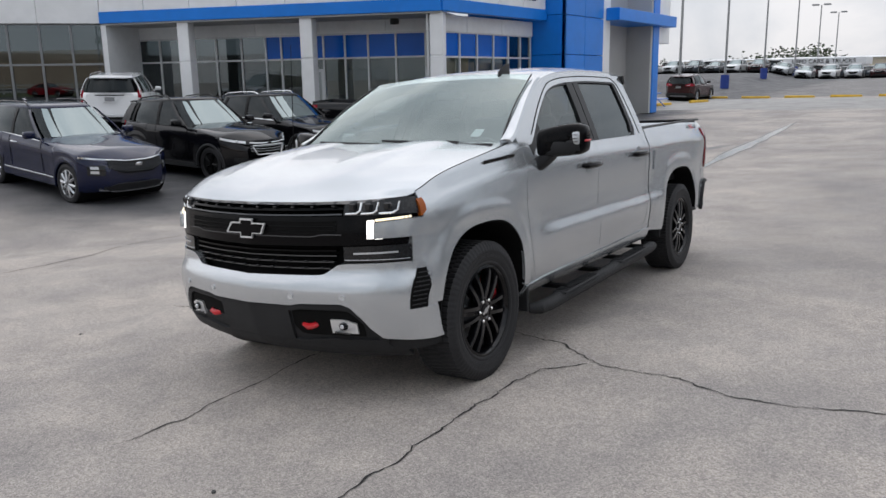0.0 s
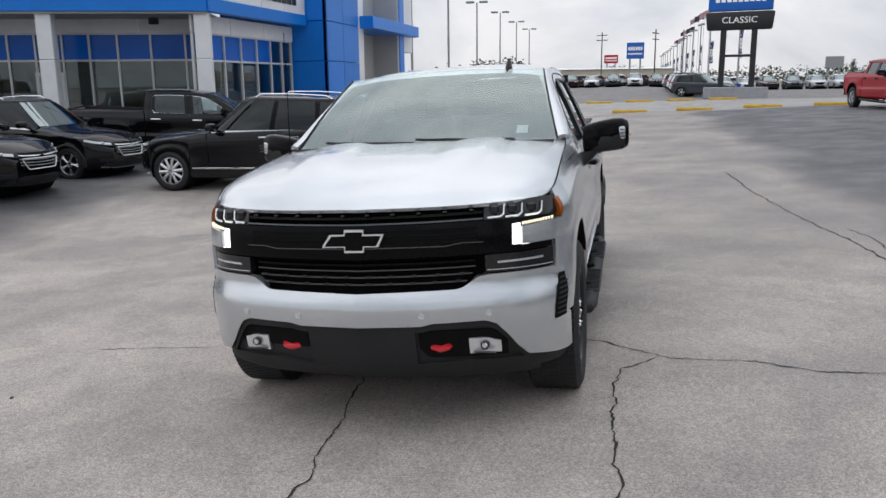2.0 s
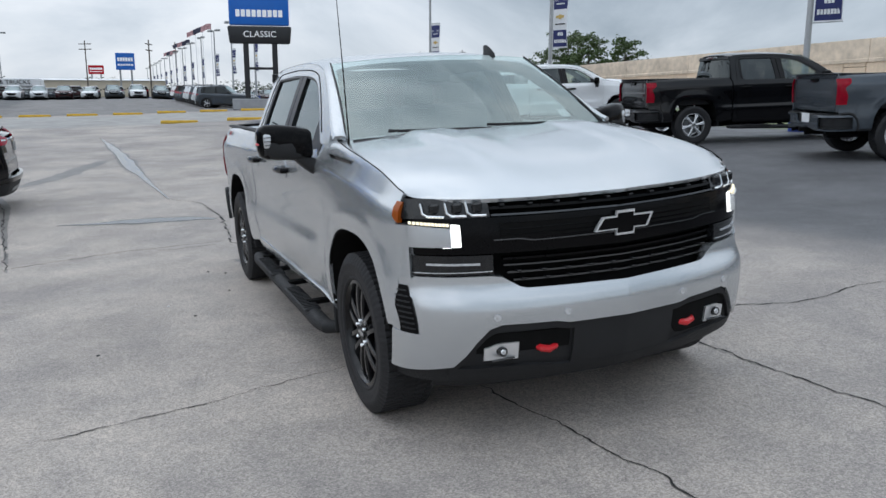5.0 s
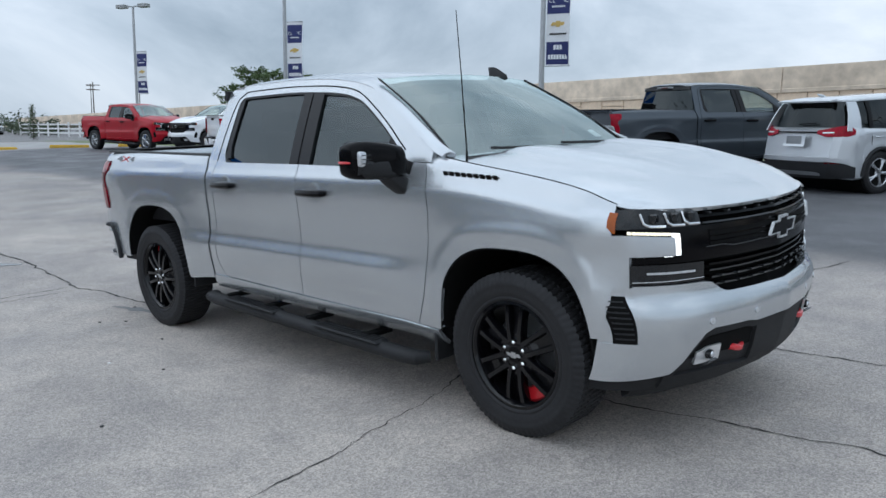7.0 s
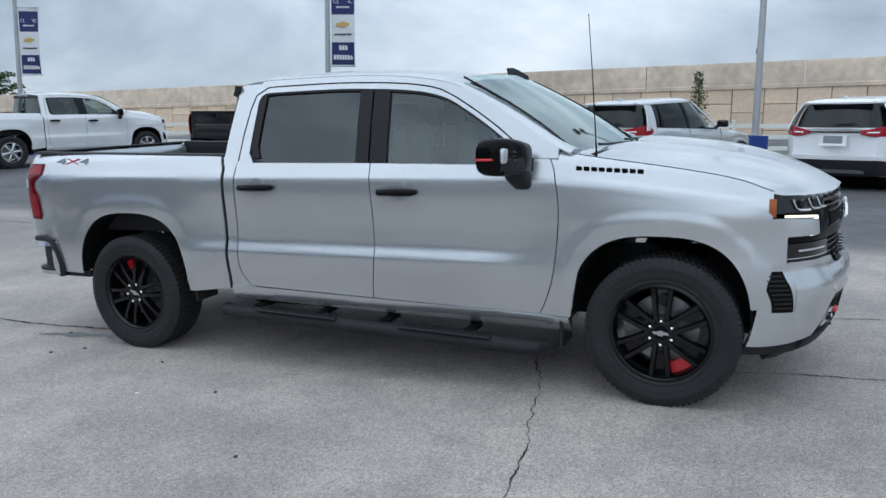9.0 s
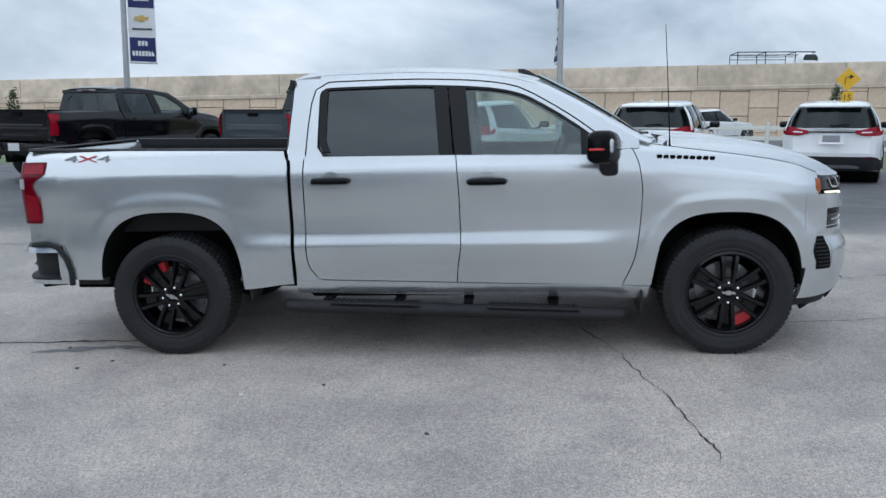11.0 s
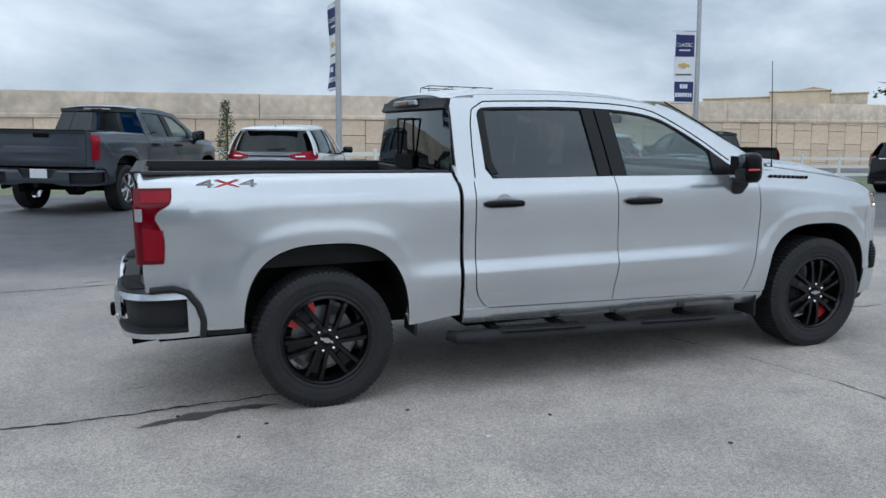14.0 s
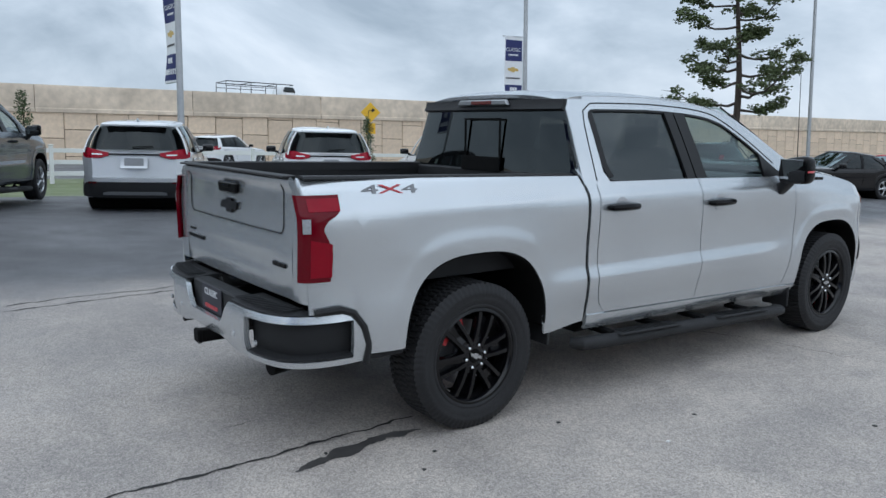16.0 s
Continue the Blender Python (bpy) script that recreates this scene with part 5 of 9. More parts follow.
    # nose: black backing, slats, wide bar, emblem
    halfy = lambda m, n: [-y for y in steps(0, m, n)[::-1]] + steps(0, m, n)[1:]
    bm = bmesh.new()
    patch(bm, front(-0.085), halfy(0.945, 30), lambda y: 0.50, lambda y: 1.15, 10, 0.02)
    grille = part("grille", bm, DEEP_BLACK, T, "black slatted grille")
    hz = curve([(0.0, 1.150), (0.5, 1.150), (0.6, 1.152), (0.9, 1.160), (0.96, 1.148)])
    for z, h, d, m, mt in ((1.132, 0.010, -0.012, 0.60, grille_mat), (1.098, 0.012, -0.012, 0.60, grille_mat), (1.070, 0.008, 0.0, 0.60, SATIN), (0.875, 0.010, -0.015, 0.56, grille_mat), (0.848, 0.007, -0.012, 0.56, SATIN), (0.815, 0.008, -0.012, 0.545, SATIN), (0.780, 0.008, -0.012, 0.52, SATIN)):
        bm = bmesh.new()
        patch(bm, front(d), halfy(m, 20), lambda y: z - h / 2 + 0.02 * abs(y) ** 2, lambda y: z + h / 2 + 0.02 * abs(y) ** 2, 1, 0.04)
        part("slat", bm, mt, grille)
    for z, m in ((1.112, 0.55), (0.822, 0.50), (0.787, 0.48)):
        for i in range(10):
            y = -m + 2 * m * i / 9
            bm = bmesh.new()
            box(bm, front(-0.006)(y, z + 0.02 * y * y), (0.03, 0.022, 0.009), 0.002)
            part("slat_tab", bm, LAMP_DARK, grille)
            if not full:
                break
    bm = bmesh.new()
    patch(bm, front(-0.002), halfy(0.90, 30), lambda y: 0.902 + 0.015 * abs(y), lambda y: 1.062 + 0.012 * y * y, 6, 0.05)
    bar = part("grille_bar", bm, GLOSS_BLACK, grille, "wide gloss black bar")
    bm = bmesh.new()
    patch(bm, front(0.006), halfy(0.60, 24), lambda y: 0.955 + 0.012 * smooth(0.42, 0.5, abs(y)), lambda y: 0.961 + 0.012 * smooth(0.42, 0.5, abs(y)), 1, 0.012)
    part("bar_line", bm, SATIN, bar)
    bm = bmesh.new()
    patch(bm, front(0.0015), halfy(0.57, 20), lambda y: 0.974, lambda y: 1.036 + 0.012 * y * y, 2, 0.006)
    part("bar_slot", bm, DEEP_BLACK, bar)
    for z, h in ((0.990, 0.004), (1.012, 0.005), (1.040, 0.004)):
        bm = bmesh.new()
        patch(bm, front(0.005), halfy(0.57, 20), lambda y: z - h / 2 + 0.008 * y * y, lambda y: z + h / 2 + 0.008 * y * y, 1, 0.010)
        part("slot_slat", bm, GLOSS_BLACK, bar)
    at = front(0.008)
    bm = bmesh.new()
    bow(bm, 0.140, 0.053, 0.008, lambda u, v, w: Vector((4.660 + w, u, 0.992 + v)))
    em = part("emblem", bm, GLOSS_BLACK, grille, "black slanted-cross emblem with a chrome rim")
    bm = bmesh.new()
    bow(bm, 0.149, 0.059, 0.013, lambda u, v, w: Vector((4.658 + w, u, 0.992 + v)), 0.115)
    part("emblem_rim", bm, BRIGHT_RIM, em, sharp=20)
    # silver bumper
    b_low = line([(0, 0.583), (0.30, 0.585), (0.36, 0.598), (0.60, 0.603), (0.65, 0.585), (0.70, 0.525), (0.735, 0.47), (0.785, 0.41), (0.95, 0.375), (0.97, 0.375)])
    b_top = line([(0, 0.742), (0.47, 0.752), (0.50, 0.760), (0.57, 0.806), (0.62, 0.814), (0.90, 0.818), (0.97, 0.80)])
    bm = bmesh.new()
    ys = sorted(set(halfy(0.90, 60) + [s * y for s in (-1, 1) for y in (0.36, 0.60, 0.65, 0.70, 0.735, 0.785, 0.50, 0.57)]))
    patch(bm, front(0.008), ys, lambda y: b_low(abs(y)), lambda y: b_top(abs(y)), 14, 0.05)
    fb = part("front_bumper", bm, paint, T, "body-coloured front bumper", 40)
    for sg in (-1, 1):
        for lo, hi in ((b_low, lambda y: 0.560), (lambda y: 0.725, lambda y: 0.812), (lambda y: 0.55, lambda y: 0.735)):
            q = [sg * y for y in steps(0.90, 0.966, 8)]
            bm = bmesh.new()
            patch(bm, front(0.008 if hi(0) != 0.735 else 0.004), q if sg > 0 else q[::-1], lambda y: lo(abs(y)), lambda y: hi(abs(y)), 5, 0.05)
            part("bumper_corner", bm, paint, fb, "", 40)
    bm = bmesh.new()
    patch(bm, front(-0.022), sorted(set(halfy(0.965, 50))), lambda y: 0.300 + 0.02 * smooth(0.5, 0.95, abs(y)), lambda y: b_low(abs(y)) + 0.012, 10, 0.04)
    patch(bm, front(-0.06), halfy(0.86, 24), lambda y: 0.262, lambda y: 0.305, 2, 0.03)
    skid = part("lower_bumper", bm, MATTE_BLACK, T, "black lower bumper")
    bm = bmesh.new()
    patch(bm, front(-0.004), sorted(set(halfy(0.80, 40))), lambda y: b_low(abs(y)) - 0.034 - 0.0 * y, lambda y: b_low(abs(y)) - 0.004, 3, 0.03)
    patch(bm, front(-0.004), halfy(0.27, 16), lambda y: 0.335, lambda y: 0.555, 4, 0.03)
    patch(bm, front(-0.004), halfy(0.80, 30), lambda y: 0.335, lambda y: 0.395 - 0.02 * (1 - smooth(0.3, 0.5, abs(y))), 3, 0.03)
    part("bumper_frame", bm, MATTE_BLACK, skid)
    for sg in (-1, 1):
        # fog lamp
        bm = bmesh.new()
        q = [sg * y for y in steps(0.520, 0.668, 6)]
        patch(bm, front(-0.008), q if sg > 0 else q[::-1], lambda y: 0.432, lambda y: 0.510 - 0.02 * smooth(0.60, 0.668, abs(y)), 4, 0.04)
        fog = part("fog_lamp", bm, BRIGHT_RIM, T, "chrome-ringed fog lamp")
        if full:
            p = front(-0.004)(sg * 0.592, 0.474)
            bm = bmesh.new()
            cyl(bm, (p[0] - 0.01, p[1], p[2]), (p[0] + 0.014, p[1], p[2]), 0.024, 0.020, 20)
            lens = part("fog_lens", bm, LAMP_DARK, fog, "dark round lens")
            bm = bmesh.new()
            cyl(bm, (p[0] + 0.010, p[1], p[2]), (p[0] + 0.020, p[1], p[2]), 0.017, 0.010, 16)
            part("fog_bulb", bm, LAMP_GREY, lens)
            bm = bmesh.new()
            box(bm, (p[0] + 0.006, p[1], p[2] - 0.034), (0.016, 0.11, 0.006), 0.001)
            part("fog_ledge", bm, SATIN, fog)
        # tow hook
        bm = bmesh.new()
        xh = front_plan(0.38) - 0.045
        tube(bm, [(xh - 0.12, sg * 0.330, 0.480), (xh - 0.03, sg * 0.330, 0.478), (xh, sg * 0.345, 0.470), (xh + 0.008, sg * 0.38, 0.462), (xh, sg * 0.415, 0.470), (xh - 0.03, sg * 0.430, 0.478), (xh - 0.12, sg * 0.430, 0.480)], 0.017, 8)
        part("tow_hook", bm, CALIPER if full else DEEP_BLACK, T, "red tow hook" if full else "tow hook")
        # flat black sheet on the bumper skin, its colour stands for the pocket's shade
        bm = bmesh.new()
        q = [sg * y for y in steps(0.285, 0.70, 12)]
        patch(bm, front(-0.017), q if sg > 0 else q[::-1], lambda y: 0.415 + 0.05 * (1 - smooth(0.285, 0.33, y)), lambda y: 0.555 - 0.03 * smooth(0.64, 0.70, abs(y)), 3, 0.004)
        part("hook_pocket", bm, DEEP_BLACK, T)
        # headlamp
        bm = bmesh.new()
        q = [sg * y for y in steps(0.605, 0.955, 16)]
        q = q if sg > 0 else q[::-1]
        patch(bm, front(-0.010), q, lambda y: 1.068, lambda y: hz(abs(y)) - 0.004, 5, 0.05)
        hl = part("headlamp", bm, LAMP_DARK, T, "smoked headlamp with light bars")
        for yc in (0.665, 0.745, 0.83):
            bm = bmesh.new()
            tube(bm, pts_front(-0.002, [(sg * (yc - 0.045), 1.078), (sg * (yc + 0.012), 1.080), (sg * (yc + 0.028), 1.092), (sg * (yc + 0.030), 1.135)]), 0.006, 6)
            part("lamp_hook", bm, CHROME, hl)
            bm = bmesh.new()
            p = front(-0.008)(sg * (yc - 0.012), 1.112)
            box(bm, p, (0.03, 0.045, 0.045), 0.008)
            part("lamp_projector", bm, LAMP_DARK, hl)
        bm = bmesh.new()
        rows = []
        for i in range(5):
            x = 4.266 + 0.034 * i / 4
            zt, zb = 1.146 - 0.004 * i / 4, 1.052 + 0.030 * (1 - i / 4) ** 1.5
            rows.append([(x, sg * (side_y(x, z) + 0.0015), z) for z in steps(zb, zt, 5)])
        sheet(bm, rows[::-1] if sg > 0 else rows, 0.03)
        part("side_marker", bm, AMBER, hl, "amber side marker")
        # running lamp: a bracket round the painted fang
        bm = bmesh.new()
        q = [sg * y for y in steps(0.730, 0.766, 5)]
        patch(bm, front(0.0), q if sg > 0 else q[::-1], lambda y: 0.946, lambda y: 1.042 + 0.1 * (abs(y) - 0.722), 4, 0.02)
        q = [sg * y for y in steps(0.768, 0.80, 4)]
        patch(bm, front(0.0), q if sg > 0 else q[::-1], lambda y: 0.943, lambda y: 0.953, 2, 0.02)
        rl = part("running_lamp", bm, LED if lit else LAMP_GREY, hl, "lit white running lamp" if lit else "clear running lamp")
        for k in range(11 if full else 0):
            y = 0.778 + 0.0125 * k
            bm = bmesh.new()
            box(bm, front(0.0)(sg * y, 1.042 + 0.09 * (y - 0.77)), (0.02, 0.0095, 0.013), 0.002)
            part("running_led", bm, LED_WARM, rl, "warm white diode")
        def wrap(y0, d0, low, high, n):
            """A skin that runs from the nose at y0 round the corner into the fender."""
            rows = []
            for k in range(9):
                y = y0 + (0.912 - y0) * k / 8
                d = d0 + (0.012 - d0) * k / 8
                rows.append([front(d)(sg * y, low(y) + (high(y) - low(y)) * m / n) for m in range(n + 1)])
            for x in (4.325, 4.295, 4.265, 4.235, 4.205):
                rows.append([(x, sg * (side_y(x, z) + 0.003), z) for z in (low(0.92) + (high(0.92) - low(0.92)) * m / n for m in range(n + 1))])
            return rows if sg > 0 else rows[::-1]

        bm = bmesh.new()
        sheet(bm, wrap(0.766, 0.024, lambda y: 0.950, lambda y: 1.032 + 0.10 * (min(y, 0.9) - 0.77), 6), 0.04)
        part("fender_fang", bm, paint, T)
        bm = bmesh.new()
        sheet(bm, wrap(0.9075, 0.012, lambda y: 0.806, lambda y: 0.951, 5), 0.04)
        part("fender_edge", bm, paint, T)
        # lower lamp and vent slot
        bm = bmesh.new()
        q = [sg * y for y in steps(0.605, 0.905, 10)]
        q = q if sg > 0 else q[::-1]
        patch(bm, front(-0.004), q, lambda y: 0.822, lambda y: 0.892 + 0.02 * abs(y), 4, 0.04)
        ll = part("lower_lamp", bm, LAMP_DARK, T, "smoked lower lamp")
        bm = bmesh.new()
        q = [sg * y for y in steps(0.66, 0.86, 8)]
        patch(bm, front(0.002), q if sg > 0 else q[::-1], lambda y: 0.862 + 0.02 * (abs(y) - 0.6), lambda y: 0.872 + 0.02 * (abs(y) - 0.6), 1, 0.01)
        q = [sg * y for y in steps(0.61, 0.90, 8)]
        patch(bm, front(0.002), q if sg > 0 else q[::-1], lambda y: 0.832, lambda y: 0.836, 1, 0.01)
        part("lamp_strip", bm, LAMP_GREY, ll)
        bm = bmesh.new()
        q = [sg * y for y in steps(0.906, 0.950, 6)]
        slot = lambda d: lambda y, z: front(d)(sg * min(0.967, abs(y) + 0.012 * smooth(0.56, 0.73, z)), z)
        patch(bm, slot(0.009), q if sg > 0 else q[::-1], lambda y: 0.562, lambda y: 0.775, 6, 0.03)
        vent = part("vent_slot", bm, DEEP_BLACK, T, "black vent slot")
        for i in range(8 if full else 0):
            bm = bmesh.new()
            q = [sg * y for y in steps(0.912, 0.946, 4)]
            patch(bm, slot(0.012), q if sg > 0 else q[::-1], lambda y: 0.580 + 0.024 * i, lambda y: 0.587 + 0.024 * i, 1, 0.008)
            part("vent_rib", bm, MATTE_BLACK, vent)
        if full:
            for yy in (0.31, 0.617):
                p, p2 = front(0.012)(sg * yy, 0.637), front(-0.005)(sg * yy, 0.637)
                bm = bmesh.new()
                cyl(bm, p2, p, 0.016, n=18)
                part("parking_sensor", bm, LAMP_GREY, T)
    # underbody: frame rails, axles, tank, dark floor
    bm = bmesh.new()
    box(bm, (1.9, 0, 0.56), (5.2, 1.30, 0.14), 0.02)
    # wide low block, added to deepen the shade on the paving below
    box(bm, (1.97, 0, 0.455), (2.08, 1.68, 0.17), 0.03)
    box(bm, (1.2, 0.30, 0.36), (1.5, 0.5, 0.14), 0.05)
    cyl(bm, (-0.9, -0.5, 0.44), (1.4, -0.30, 0.40), 0.05, n=12)
    box(bm, (-0.72, 0, 0.55), (0.5, 1.2, 0.16), 0.05)
    for sg in (-1, 1):
        box(bm, (1.7, sg * 0.45, 0.45), (5.4, 0.09, 0.16), 0.01)
    cyl(bm, (0, -0.8, HUB), (0, 0.8, HUB), 0.06, n=12)
    cyl(bm, (3.745, -0.75, HUB), (3.745, 0.75, HUB), 0.05, n=12)
    box(bm, (0, 0, HUB), (0.30, 0.30, 0.28), 0.06)
    box(bm, (4.2, 0, 0.62), (0.5, 1.5, 0.5), 0.05)
    part("underbody", bm, DEEP_BLACK, T, "dark underbody and frame")
    # cabin: seats, dashboard, steering wheel
    bm = bmesh.new()
    box(bm, (2.0, 0, 0.72), (2.3, 1.66, 0.06), 0.01)
    part("cabin_floor", bm, SEAT, T)
    for x0 in (1.15, 2.05):
        for y0 in (-0.42, 0.42) if x0 > 2 else (-0.45, 0.0, 0.45):
            bm = bmesh.new()
            box(bm, (x0 + 0.25, y0, 0.98), (0.5, 0.50 if x0 > 2 else 0.44, 0.16), 0.04, None, None, 2)
            box(bm, (x0 - 0.02, y0, 1.25), (0.16, 0.48 if x0 > 2 else 0.44, 0.60), 0.05, None, (0.8, 0.85), 2)
            seat = part("seat", bm, SEAT, T, "dark cloth seat")
            bm = bmesh.new()
            box(bm, (x0 - 0.06, y0, 1.62), (0.10, 0.26, 0.17), 0.035, None, None, 2)
            part("headrest", bm, SEAT, seat)
    bm = bmesh.new()
    box(bm, (3.02, 0, 1.18), (0.42, 1.64, 0.28), 0.06, None, None, 2)
    box(bm, (2.80, 0, 1.05), (0.3, 0.30, 0.25), 0.04)
    dash = part("dashboard", bm, DASH, T, "dark dashboard")
    bm = bmesh.new()
    tube(bm, [(2.70 + 0.07 * math.cos(a), 0.42 + 0.19 * math.sin(a), 1.22 + 0.175 * math.cos(a)) for a in steps(0, 2 * math.pi, 28)], 0.016, 8)
    tube(bm, [(2.70, 0.24, 1.22), (2.72, 0.42, 1.215), (2.70, 0.60, 1.22)], 0.022, 6)
    tube(bm, [(2.72, 0.42, 1.215), (2.9, 0.42, 1.15)], 0.03, 6)
    part("steering_wheel", bm, DASH, dash)
    bm = bmesh.new()
    box(bm, (2.55, 0, 1.73), (0.03, 0.24, 0.07), 0.012)
    box(bm, (2.56, 0, 1.785), (0.03, 0.03, 0.06), 0.004)
    part("rear_view_mirror", bm, DASH, T)
    # wheels
    for x, spin in ((0.0, 0.35), (WB, 0.02)):
        for sg in (-1, 1):
            place_wheel(T, wheel, x, sg * 0.862, 0.414, sg, 0.0, spin * sg + (0.5 if sg > 0 else 0.0), None if not rim_detail else radians(((125 if sg < 0 else -155) if x > 1 else (-49 if sg < 0 else -131))), rim_detail)
    for o in T.children_recursive:
        if o.type == "MESH" and not o.parent.name.startswith("wheel"):
            if o.name.startswith("lettering"):
                o.location.x += 0.045
                continue
            for v in o.data.vertices:
                v.co.x += 0.045 * smooth(-0.72, -1.0, v.co.x)
    if full:
        bm = bmesh.new()
        rows = []
        for z, x0, x1, w in ((1.838, 2.425, 2.585, 0.028), (1.872, 2.425, 2.575, 0.024), (1.897, 2.420, 2.535, 0.016), (1.920, 2.412, 2.495, 0.010), (1.935, 2.410, 2.460, 0.004)):
            rows.append([(x0 + (x1 - x0) * u, 0.45 + w * v, z) for u, v in ((0, 0.6), (0.35, 1), (0.75, 0.7), (1, 0), (0.75, -0.7), (0.35, -1), (0, -0.6))])
        loops = [[bm.verts.new(p) for p in r] for r in rows]
        for q, w in zip(loops, loops[1:]):
            for i in range(7):
                bm.faces.new((q[i], q[(i + 1) % 7], w[(i + 1) % 7], w[i]))
        bm.faces.new(loops[-1])
        bm.faces.new(loops[0][::-1])
        part("roof_antenna", bm, MATTE_BLACK, T, "dark fin antenna")
        bm = bmesh.new()
        tube(bm, [(3.37, -0.865, 1.35), (3.37, -0.862, 1.42), (3.35, -0.86, 1.80), (3.33, -0.86, 2.13)], [0.009, 0.004, 0.003, 0.002], 6)
        part("mast_antenna", bm, DEEP_BLACK, T, "thin black mast antenna")
        bm = bmesh.new()
        rows = [[(3.165 - 0.07 * w + 0.05 * (1 - (y / 0.8) ** 2) + 0.022, y, 1.43 + 0.045 * w) for w in (0, 0.5, 1)] for y in steps(0.585, 0.655, 2)]
        sheet(bm, rows, 0.002)
        part("sticker", bm, PLATE_WHITE, T, "white sticker inside the windscreen")
        bm = bmesh.new()
        p = side_y(0.70, 1.13)
        patch(bm, side(1, 0.003), steps(0.58, 0.76, 6), lambda x: 1.03, lambda x: 1.20, 6, 0.01)
        part("fuel_door", bm, paint, T, "closed fuel door")
        # bed decals
        for sg in (-1, 1):
            y = side_y(-0.53, 1.372)
            m0 = Matrix.Translation((-0.53, sg * (y + 0.004), 1.368)) @ Matrix.Rotation(0 if sg < 0 else math.pi, 4, "Z") @ Matrix.Rotation(-0.40, 4, "X") @ Matrix.Rotation(0.02 * -sg, 4, "Y")
            for ch, dx, mt in (("4", -0.118, GREY_DECAL), ("X", 0.0, RED_DECAL), ("4", 0.118, GREY_DECAL)):
                word(ch, 0.068, mt, T, m0 @ Matrix.Translation((dx, 0, 0)), "decal", 0.0015, "drive decal", 3.1)
    return T


# ---- other cars: x forward, origin on the ground between the axles ----
wheel_kind("suv_alloy", 0.235, 0.345, 0.235, rim_alloy_mesh(0.235, 5), ALLOY, 30, False)
wheel_kind("suv_ten", 0.245, 0.375, 0.262, rim_alloy_mesh(0.262, 10, False), ALLOY, 30, False)
wheel_kind("suv_black", 0.235, 0.345, 0.235, rim_alloy_mesh(0.235, 5), GLOSS_BLACK, 30, False)


def build_car(label, paint, category="car", kind_name="suv", L=4.65, W=1.84, H=1.66, wb=2.725, front_over=0.92, belt=1.06, hood=1.03, cowl=0.55, screen_top=-0.12, roof_end=-1.85, tail_top=-2.0, glass_end=-2.14, wheel="suv_alloy", wr=0.345, rails=None, clad=True, chrome_line=False, lamp="wide", grille="bar", group="", dark_roof=False, plate=True, nose="bars", far=False, drop=0.075):
    """A car of rounded lofts: a body with wheel openings, a glazed cabin, lamps, wheels."""
    C = thing(kind_name, label, category, group=group)
    fx, rx = wb / 2, -wb / 2
    x1, x0 = fx + front_over, fx + front_over - L
    half = W / 2
    ar = wr + 0.055
    sill = 0.24

    def plan(x):
        u = 1 - smooth(x1 - 0.55, x1 + 0.05, x) * 0.30 - smooth(x1 - 0.16, x1 + 0.02, x) * 0.12
        return half * (u - smooth(x0 + 0.45, x0 - 0.05, x) * 0.16 - smooth(x0 + 0.10, x0 - 0.01, x) * 0.08)

    top_side = curve([(x0, belt - 0.02), (x0 + 0.12, belt + 0.03), (roof_end, belt + 0.02), (cowl, belt - 0.03), (cowl + 0.35, hood - 0.03), (x1 - 0.45, hood - 0.14), (x1 - 0.14, hood - 0.25), (x1, hood - 0.36)])
    top_mid = curve([(x0, belt - 0.0), (x0 + 0.15, belt + 0.03), (cowl, belt + 0.05), (cowl + 0.35, hood + 0.035), (x1 - 0.45, hood - 0.05), (x1 - 0.12, hood - 0.16), (x1, hood - 0.30)])
    low_end = curve([(x0, 0.42), (x0 + 0.10, 0.33), (x0 + 0.4, sill), (x1 - 0.4, sill), (x1 - 0.1, 0.25), (x1, 0.34)])
    xs = set(steps(x0, x1, 54)) | {x0 + 0.012, x0 + 0.04, x0 + 0.08, x1 - 0.012, x1 - 0.04, x1 - 0.08}
    for c in (fx, rx):
        for k in range(25):
            xs.add(c + ar * math.cos(math.pi * k / 24) * 0.9999)
        xs |= {c - ar - 0.004, c + ar + 0.004}
    xs = sorted(xs)

    def bottom(x):
        z = low_end(x)
        for c in (fx, rx):
            if abs(x - c) < ar:
                z = max(z, wr - 0.01 + math.sqrt(max(0, ar * ar - (x - c) ** 2)))
        return z

    rear_prof = curve([(0.20, 0.13), (0.36, 0.045), (0.50, 0.010), (0.62, 0.0), (0.74, 0.008), (0.80, 0.045), (belt - 0.12, 0.055), (belt, 0.10), (belt + 0.1, 0.16)])
    front_prof = curve([(0.20, 0.14), (0.34, 0.035), (0.48, 0.0), (0.60, 0.004), (hood - 0.36, 0.02), (hood - 0.25, 0.06), (hood - 0.1, 0.12)])

    def bend(x, y, z):
        """Rounds nose and tail in plan and in profile."""
        r, f = 1 - smooth(x0, x0 + 0.55, x), smooth(x1 - 0.65, x1, x)
        return (x + r * (0.17 * (y / half) ** 2 + rear_prof(z)) - f * (0.26 * (y / half) ** 2 + front_prof(z)), y, z)

    def around(end, d=0.0):
        """Places on the nose (end 1) or tail (end -1): s metres outward from the middle, z up."""
        xe = x1 if end > 0 else x0
        yc = plan(xe) * 0.985

        def at(s, z):
            a, sg = abs(s), math.copysign(1, s)
            x, y = (xe, a) if a < yc else (xe - end * (a - yc), plan(xe - end * (a - yc)) * 0.985)
            k = smooth(yc - 0.15, yc + 0.45, a)
            p = bend(x, y, z)
